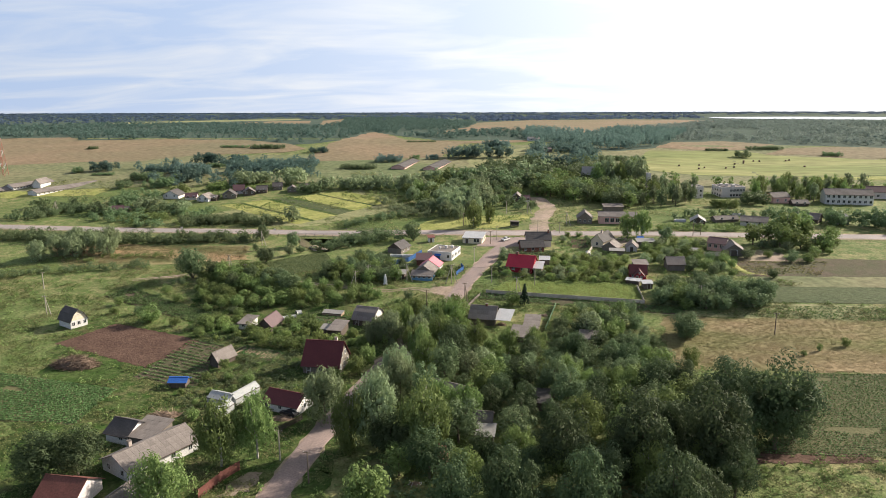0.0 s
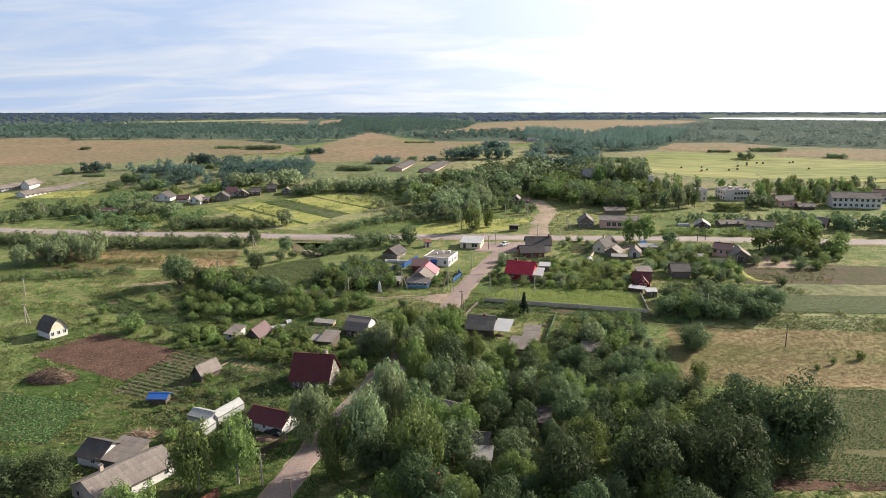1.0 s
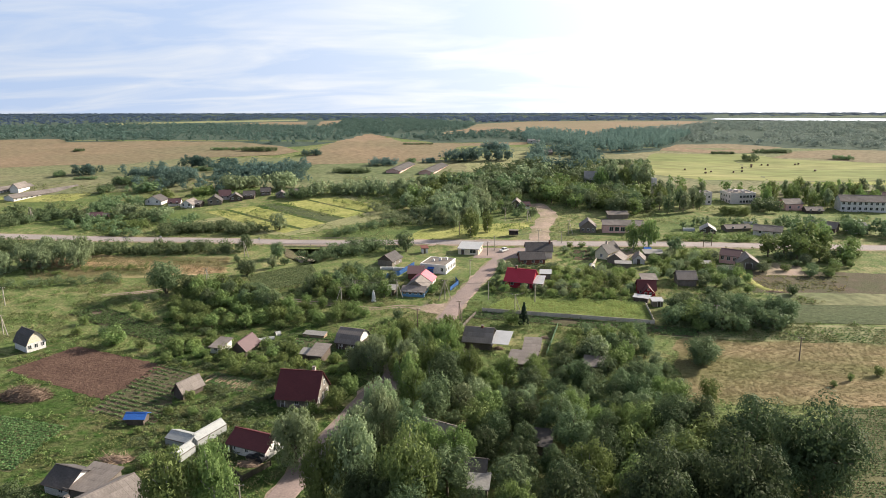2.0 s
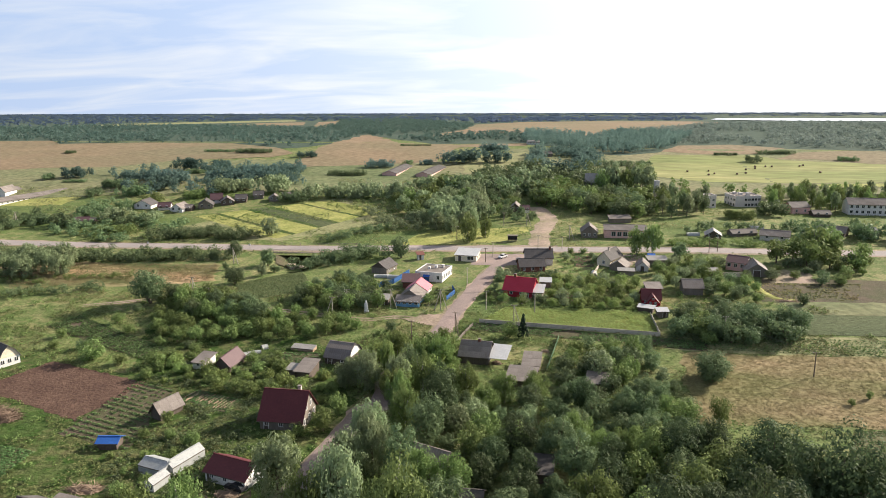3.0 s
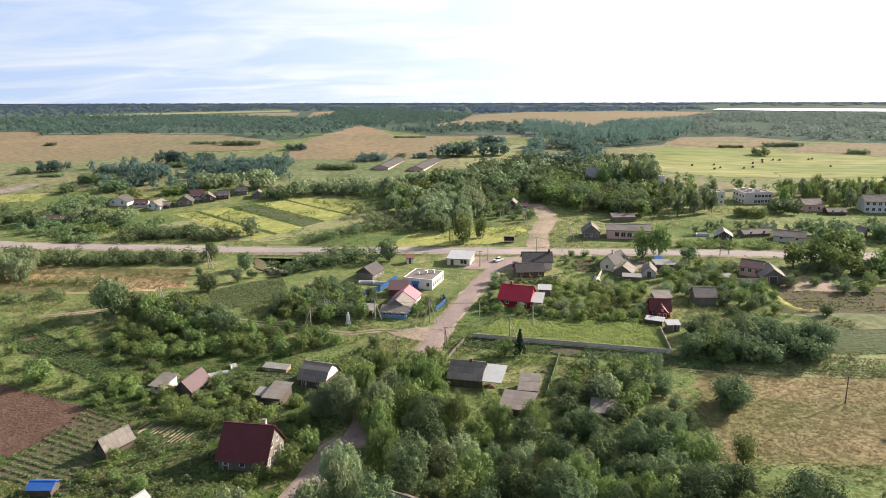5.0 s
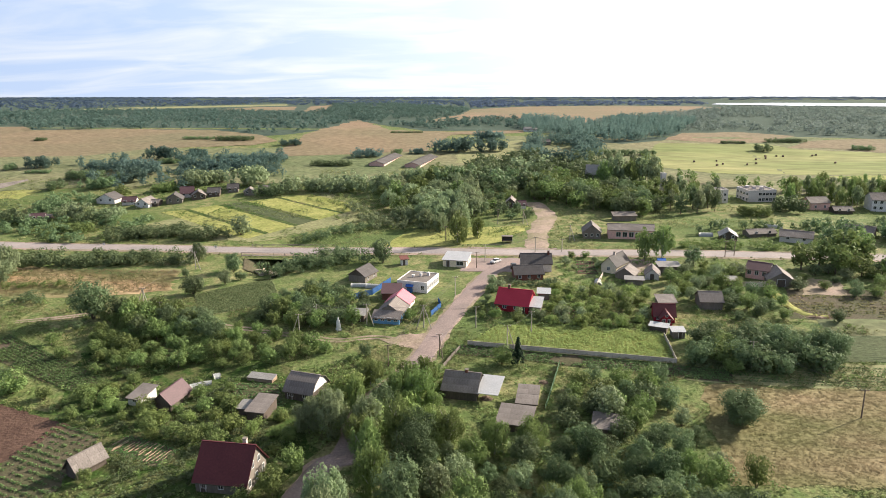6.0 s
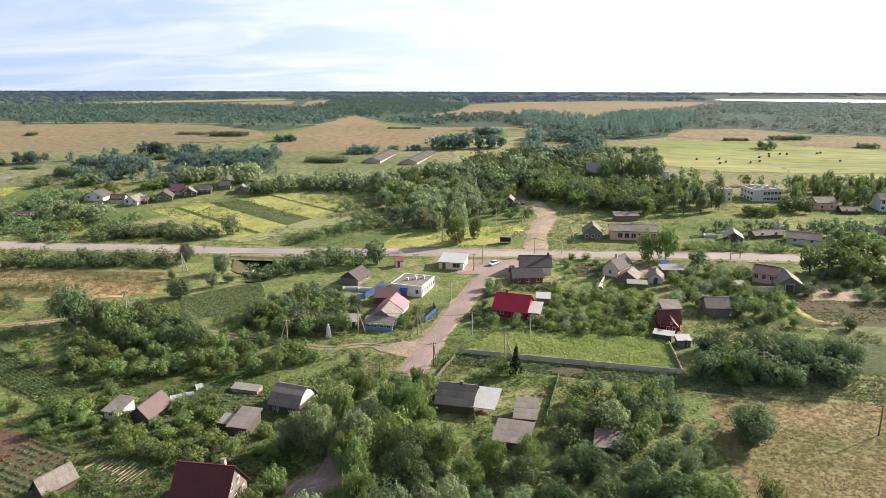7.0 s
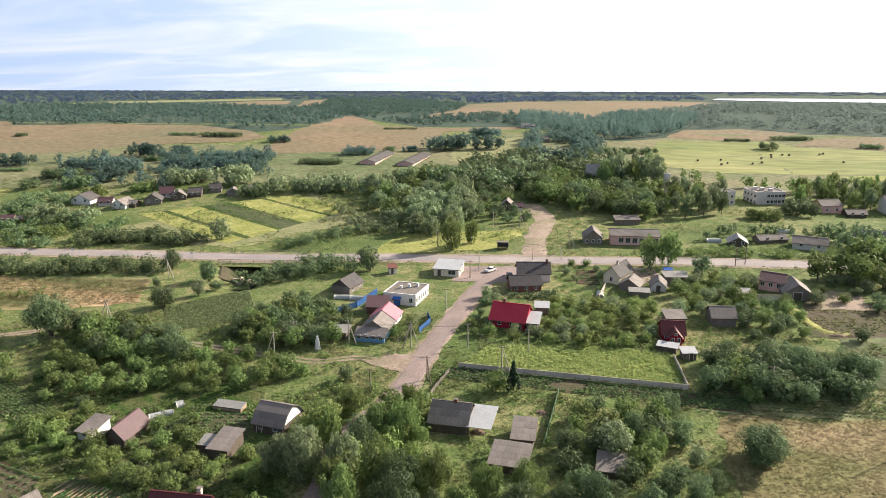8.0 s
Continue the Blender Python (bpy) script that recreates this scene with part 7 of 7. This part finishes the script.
def clump(a, b, h, mat):
    """A copse of mixed crowns along a line, as deep as it is high."""
    a, b = Vector(a), Vector(b)
    rng = np.random.RandomState(int(abs(a.x * 7 + a.y * 3)))
    long = (b - a).length
    n = max(4, int(long * (h + 3) / (0.42 * h) ** 2))
    pts = []
    for _ in range(min(n, 70)):
        p = a.lerp(b, rng.uniform(0.02, 0.98)) + Vector((0, rng.uniform(0, h + 3)))
        if not blocked(p.x, p.y, 0.8):
            pts.append((p.x, p.y))
    words = {HAZEWOODS: "dark copse of spruce and birch at a field edge", FARLEAF: "grey-green thicket between far meadows", LEAFPALE: "pale willow copse round the hamlet"}
    stand("copse", words.get(mat, "leafy green copse near the hamlet"), "copse", pts, (0.7 * h, 1.12 * h), (0.8, 1.15), mat, int(long * 10), 12, 13, 0.064, "round")


clump((-288, 449), (-272, 450), 6.8, HAZEWOODS)
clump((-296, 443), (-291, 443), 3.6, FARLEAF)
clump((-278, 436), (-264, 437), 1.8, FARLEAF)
clump((-248, 442), (-226, 443), 6.7, HAZEWOODS)
clump((-226, 439), (-203, 440), 7.8, HAZEWOODS)
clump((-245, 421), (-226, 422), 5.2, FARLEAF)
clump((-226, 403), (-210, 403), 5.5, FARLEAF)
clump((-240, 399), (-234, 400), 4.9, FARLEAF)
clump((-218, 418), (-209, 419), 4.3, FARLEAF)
clump((-209, 416), (-200, 417), 7.9, HAZEWOODS)
clump((-232, 483), (-216, 484), 8.0, HAZEWOODS)
clump((-215, 497), (-205, 498), 5.5, HAZEWOODS)
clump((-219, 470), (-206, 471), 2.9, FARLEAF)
clump((-199, 448), (-178, 449), 6.8, HAZEWOODS)
clump((-178, 449), (-150, 451), 6.8, HAZEWOODS)
clump((-191, 480), (-144, 483), 5.0, HAZEWOODS)
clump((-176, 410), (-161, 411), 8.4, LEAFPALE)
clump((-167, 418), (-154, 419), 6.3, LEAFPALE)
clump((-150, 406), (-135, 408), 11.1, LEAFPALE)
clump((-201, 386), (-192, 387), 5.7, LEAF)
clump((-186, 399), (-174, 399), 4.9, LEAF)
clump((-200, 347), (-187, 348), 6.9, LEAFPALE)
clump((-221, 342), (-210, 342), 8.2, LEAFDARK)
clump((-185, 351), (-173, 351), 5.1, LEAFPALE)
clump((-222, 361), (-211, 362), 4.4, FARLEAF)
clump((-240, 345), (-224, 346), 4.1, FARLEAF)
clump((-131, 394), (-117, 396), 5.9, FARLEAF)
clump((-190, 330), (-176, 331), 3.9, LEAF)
clump((-111, 503), (-88, 509), 5.6, HAZEWOODS)
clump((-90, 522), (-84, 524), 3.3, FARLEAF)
clump((-80, 525), (-71, 527), 4.0, HAZEWOODS)
clump((-65, 533), (-54, 536), 9.0, HAZEWOODS)
clump((-52, 538), (-19, 546), 9.9, HAZEWOODS)
clump((-46, 594), (-22, 600), 7.6, HAZEWOODS)
clump((-120, 403), (-90, 407), 8.2, LEAFPALE)
clump((-91, 407), (-75, 409), 9.4, LEAFPALE)
clump((-77, 417), (-72, 417), 4.0, FARLEAF)
clump((-71, 410), (-54, 412), 3.9, FARLEAF)
clump((-48, 423), (-35, 425), 11.0, FARLEAF)
clump((-35, 425), (-20, 428), 10.5, FARLEAF)
clump((-20, 428), (3, 433), 9.4, FARLEAF)
clump((-8, 461), (6, 464), 11.5, LEAFPALE)
clump((5, 490), (29, 495), 11.6, HAZEWOODS)
clump((-127, 470), (-104, 475), 3.3, FARLEAF)
clump((-253, 573), (-230, 574), 2.4, FARLEAF)
clump((-226, 568), (-198, 568), 3.6, FARLEAF)
clump((-112, 626), (-86, 632), 1.8, FARLEAF)
clump((-171, 546), (-157, 546), 4.6, HAZEWOODS)
clump((-360, 560), (-352, 560), 2.4, FARLEAF)
clump((37, 546), (79, 556), 3.9, FARLEAF)
clump((150, 585), (158, 585), 5.0, FARLEAF)
clump((166, 627), (196, 628), 3.1, FARLEAF)
clump((133, 619), (151, 621), 2.2, FARLEAF)
clump((215, 595), (227, 595), 3.4, FARLEAF)
clump((89, 387), (101, 389), 4.2, LEAF)
clump((106, 396), (118, 399), 7.0, FARLEAF)

stand("copse", "mixed trees between the hamlet and the hay field", "copse", [p for p in scatter([(-235, 402), (-183, 405), (-136, 408), (-128, 430), (-152, 505), (-198, 498), (-216, 479), (-271, 476)], 260, 201) if noise.noise(Vector((p[0] * 0.03, p[1] * 0.03, 2))) > 0.0], (3.5, 7.0), (0.85, 1.2), HAZEWOODS, 201, 12, 13, 0.064, "round")
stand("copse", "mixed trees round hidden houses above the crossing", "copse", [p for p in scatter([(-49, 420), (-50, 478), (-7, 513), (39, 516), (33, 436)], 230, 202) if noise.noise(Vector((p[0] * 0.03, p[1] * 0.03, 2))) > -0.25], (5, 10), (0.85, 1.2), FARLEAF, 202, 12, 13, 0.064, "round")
stand("copse", "dark trees climbing towards the far woods", "copse", [p for p in scatter([(-9, 512), (-3, 604), (47, 620), (40, 523)], 170, 203) if noise.noise(Vector((p[0] * 0.03, p[1] * 0.03, 2))) > -0.2], (5, 9), (0.85, 1.2), HAZEWOODS, 203, 12, 13, 0.064, "round")
stand("copse", "scrub and trees above the road by the hamlet", "copse", [p for p in scatter([(-241, 326), (-219, 338), (-170, 341), (-181, 361), (-231, 372), (-266, 356)], 110, 204) if noise.noise(Vector((p[0] * 0.03, p[1] * 0.03, 2))) > 0.0], (2.5, 6), (0.85, 1.2), FARLEAF, 204, 12, 13, 0.064, "round")

# bales on the sunlit field
bale = mesh("hay_bale", [(math.cos(a) * 0.6, yy, 0.6 + math.sin(a) * 0.6) for yy in (-0.55, 0.55) for a in np.linspace(0, 2 * math.pi, 14, endpoint=False)], [(i, (i + 1) % 14, 14 + (i + 1) % 14, 14 + i) for i in range(14)] + [tuple(reversed(range(14))), tuple(range(14, 28))], BRUSH)
rng = np.random.RandomState(9)
for k in range(14):
    x, y = Vector((96.8, 531.9)).lerp(Vector((187.7, 560.3)), rng.uniform()) + Vector((0, rng.uniform(-18, 22)))
    ob = tagged(new("hay_bale", bale), "round dark hay bale on a mown field", "hay bale", "hay bales")
    ob.matrix_basis = pose(x, y, gz(x, y) + 0.2, 0, 0, rng.uniform(0, 180))

# ---- rough grass and weeds ----
NEAR = [(-91.3, 102.9), (63.9, 120.6), (123.8, 228.5), (70.1, 268.3), (-30.0, 267.0), (-213.6, 251.7)]
patchy = scatter(NEAR, 62000, 91)
for q in (MEADOW, PLOT, YOUNG):
    patchy = patchy[~inside(patchy[:, 0], patchy[:, 1], q)]
patchy = [p for p in patchy if noise.noise(Vector((p[0] * 0.09, p[1] * 0.09, 3))) > -0.05]
mass("weeds", "rough weeds and tall grass over the meadow", "grass", patchy, (0.2, 0.75), (0.5, 1.6), 5, 0.19, TUFT, 91, 1.0)
mass("tall_grass", "tall bright grass inside the fenced plot", "grass", scatter(PLOT, 4500, 92, False), (0.3, 0.7), (0.4, 0.9), 8, 0.17, TUFTBRIGHT, 92, 2.2)
mass("hay_grass", "dry tan grass tufts on the hay meadow", "grass", scatter(MEADOW, 11000, 93, False), (0.15, 0.30), (0.5, 1.3), 5, 0.15, TUFTDRY, 93, 5.0)
mass("reed_grass", "dry orange reed grass by the river", "grass", scatter([(-175.3, 254.3), (-109.7, 266.9), (-115.4, 286.8), (-201.6, 282.8)], 5000, 97), (0.3, 0.8), (0.5, 1.3), 6, 0.2, TUFTDRY, 97, 3.0)
mass("reed_weeds", "green weeds among dry reed grass", "grass", [p for p in scatter([(-173.8, 252.8), (-107.2, 265.4), (-111.4, 285.1), (-201.6, 282.8)], 1300, 98) if noise.noise(Vector((p[0] * 0.05, p[1] * 0.14, 9))) > 0.2], (0.3, 0.9), (0.6, 1.6), 7, 0.22, TUFT, 98)
low = scatter(NEAR, 2600, 94)
low = low[~inside(low[:, 0], low[:, 1], PLOT) & ~inside(low[:, 0], low[:, 1], MEADOW) & ~inside(low[:, 0], low[:, 1], YOUNG)]
stand("shrubs", "low wild shrubs and nettles around gardens", "shrub", low, (0.7, 1.8), (1.0, 1.6), LEAF, 94, 7, 6, 0.085, "bush")
mass("garden_flowers", "small pink and pale garden flowers", "flower", scatter([(5.8, 254.3), (17.5, 255.5), (18.2, 264.6), (5.9, 263.4)], 60, 95), (0.5, 1.0), (0.4, 0.8), 8, 0.14, BLOOM, 95)

MID = [(-191.7, 294.3), (123.4, 319.8), (185.2, 449.4), (67.8, 430.4), (-90.3, 465.6), (-301.6, 426.5)]
clumpy = [p for p in scatter(MID, 12000, 96) if noise.noise(Vector((p[0] * 0.05, p[1] * 0.05, 7))) > 0.0]
mass("meadow_weeds", "patchy weeds and low scrub on far meadows", "grass", clumpy, (0.2, 0.9), (1.0, 3.0), 8, 0.28, TUFT, 96)
# ---- overgrown gardens ----
def undergrowth(label, poly, n, h, seed, mat):
    pts = scatter(poly, n, seed)
    pts = pts[~inside(pts[:, 0], pts[:, 1], PLOT)]
    pts = [p for p in pts if noise.noise(Vector((p[0] * 0.12, p[1] * 0.12, seed))) > -0.15]
    stand("undergrowth", label, "undergrowth", pts, h, (1.0, 1.7), mat, seed, 7, 6, 0.085, "bush")


undergrowth("tangled green undergrowth between fruit trees", [(-101.9, 215.2), (-60.8, 219.3), (-42.1, 232.5), (-75.1, 240.9), (-110.6, 251.6), (-118.2, 241.6)], 300, (0.6, 1.8), 101, LEAF)
undergrowth("leafy undergrowth below the village grove", [(-28.6, 118.4), (25.2, 121.0), (36.1, 187.3), (9.0, 200.5), (-21.5, 181.4)], 800, (0.8, 2.6), 102, LEAFDARK)
undergrowth("bright weeds and currant bushes in gardens", [(3.6, 247.4), (30.8, 249.6), (36.3, 285.1), (6.4, 284.4)], 500, (0.6, 1.8), 103, LEAFFRESH)
undergrowth("low garden greenery round the farm yards", [(8.0, 286.9), (58.7, 274.6), (67.0, 305.7), (9.7, 314.4)], 420, (0.6, 2.0), 104, LEAF)
undergrowth("low garden greenery round the cottages", [(-76.9, 143.6), (-55.6, 140.8), (-44.9, 186.8), (-65.7, 214.7), (-97.1, 203.9)], 1300, (0.5, 1.8), 105, LEAFDARK)
undergrowth("scrub and tall weeds beside the street", [(-40.9, 186.9), (-14.4, 188.3), (-19.0, 223.4), (-36.7, 231.7), (-48.8, 220.5)], 520, (0.8, 2.4), 106, LEAF)
undergrowth("scrubby thicket floor beside the field", [(35.9, 228.2), (69.7, 227.9), (76.8, 246.5), (41.6, 247.6)], 300, (1.0, 2.6), 107, LEAFDARK)
undergrowth("scrub between the hamlet and the road", [(-187.1, 315.1), (-160.9, 321.3), (-186.9, 362.6), (-220.6, 360.0)], 220, (1.0, 3.0), 108, LEAF)
stand("far_scrub", "pale willow scrub in a damp hollow", "scrub", [p for p in scatter([(-97.6, 405.3), (-62.0, 342.2), (-31.9, 337.6), (-2.9, 440.6), (-54.8, 473.5)], 420, 113) if noise.noise(Vector((p[0] * 0.04, p[1] * 0.04, 5))) > 0.0], (2.5, 6.0), (0.9, 1.4), LEAFPALE, 113, 10, 14, 0.065, "bush")
stand("far_scrub", "leafy scrub along the hayfield edge", "scrub", [p for p in scatter([(-199.3, 313.9), (-156.7, 318.0), (-156.5, 352.7), (-208.9, 389.0), (-256.4, 385.4)], 320, 114) if noise.noise(Vector((p[0] * 0.04, p[1] * 0.04, 6))) > 0.0], (2.0, 5.0), (0.9, 1.4), FARLEAF, 114, 10, 14, 0.065, "bush")
undergrowth("scrub on the meadow beyond the road", [(-70.4, 341.4), (-45.3, 343.8), (-73.2, 414.6), (-125.0, 422.5)], 160, (1.0, 3.0), 109, LEAF)

# trees that screen the lower street
for key, x, y, h, w in (
    ("birch", -22.5, 212.3, 10.0, 6.5), ("apple", -24.6, 207.7, 9.0, 7.0), ("birch", -27.1, 202.9, 10.5, 6.5), ("round", -28.8, 197.3, 9.5, 7.0),
    ("willow", -30.8, 191.4, 9.5, 8.0), ("apple", -27.1, 214.8, 6.5, 6.0), ("birch", -31.6, 186.4, 9.0, 7.0), ("apple", -21.2, 215.4, 6.0, 5.0),
):
    plant(key, x, y, h, w, "leafy tree overhanging the village street", "street trees")

for key, x, y, h, w in (
    ("willow", -30.5, 161.6, 12.9, 8.9), ("willow", -32.7, 152.1, 11.5, 8.9), ("birch", -25.1, 170.1, 12.7, 7.3), ("round", -19.8, 165.5, 12.0, 9.7),
    ("birch", -28.2, 180.1, 11.2, 7.3), ("grand", -19.0, 176.6, 11.7, 9.6), ("birch", -24.1, 186.7, 13.1, 7.3), ("round", -23.0, 154.0, 11.0, 9.0),
    ("apple", -42.4, 170.7, 5.7, 5.7), ("apple", -41.1, 178.0, 5.9, 5.5),
):
    plant(key, x, y, h, w, "leafy tree overhanging the village street", "street trees")

# big trees at the end of the grove
for x, y, h, w in ((40.1, 140.6, 12.0, 10.5), (45.1, 149.4, 12.0, 10.5), (34.2, 150.2, 10.0, 9.0), (52.3, 148.3, 9.5, 9.5), (35.2, 124.9, 11.0, 9.0), (27.9, 116.5, 11.0, 9.5), (57.0, 157.8, 7.0, 8.0), (27.0, 140.5, 11.0, 9.5)):
    plant("grand", x, y, h, w)
undergrowth("rank weeds and bushes below the tall trees", [(36.0, 117.4), (63.9, 120.6), (72.2, 138.2), (43.8, 139.1)], 330, (0.4, 1.4), 110, LEAF)
field("field_edge_soil", [(42.4, 137.5), (65.2, 140.1), (64.6, 143.4), (44.8, 142.5)], SOIL, "bare brown soil at the field edge", 0.1, 2, 0.8)
undergrowth("bushes in front of brick houses", [(-5.6, 281.8), (7.9, 281.4), (8.0, 287.9), (-5.0, 286.1)], 60, (1.2, 2.4), 111, LEAFDARK)
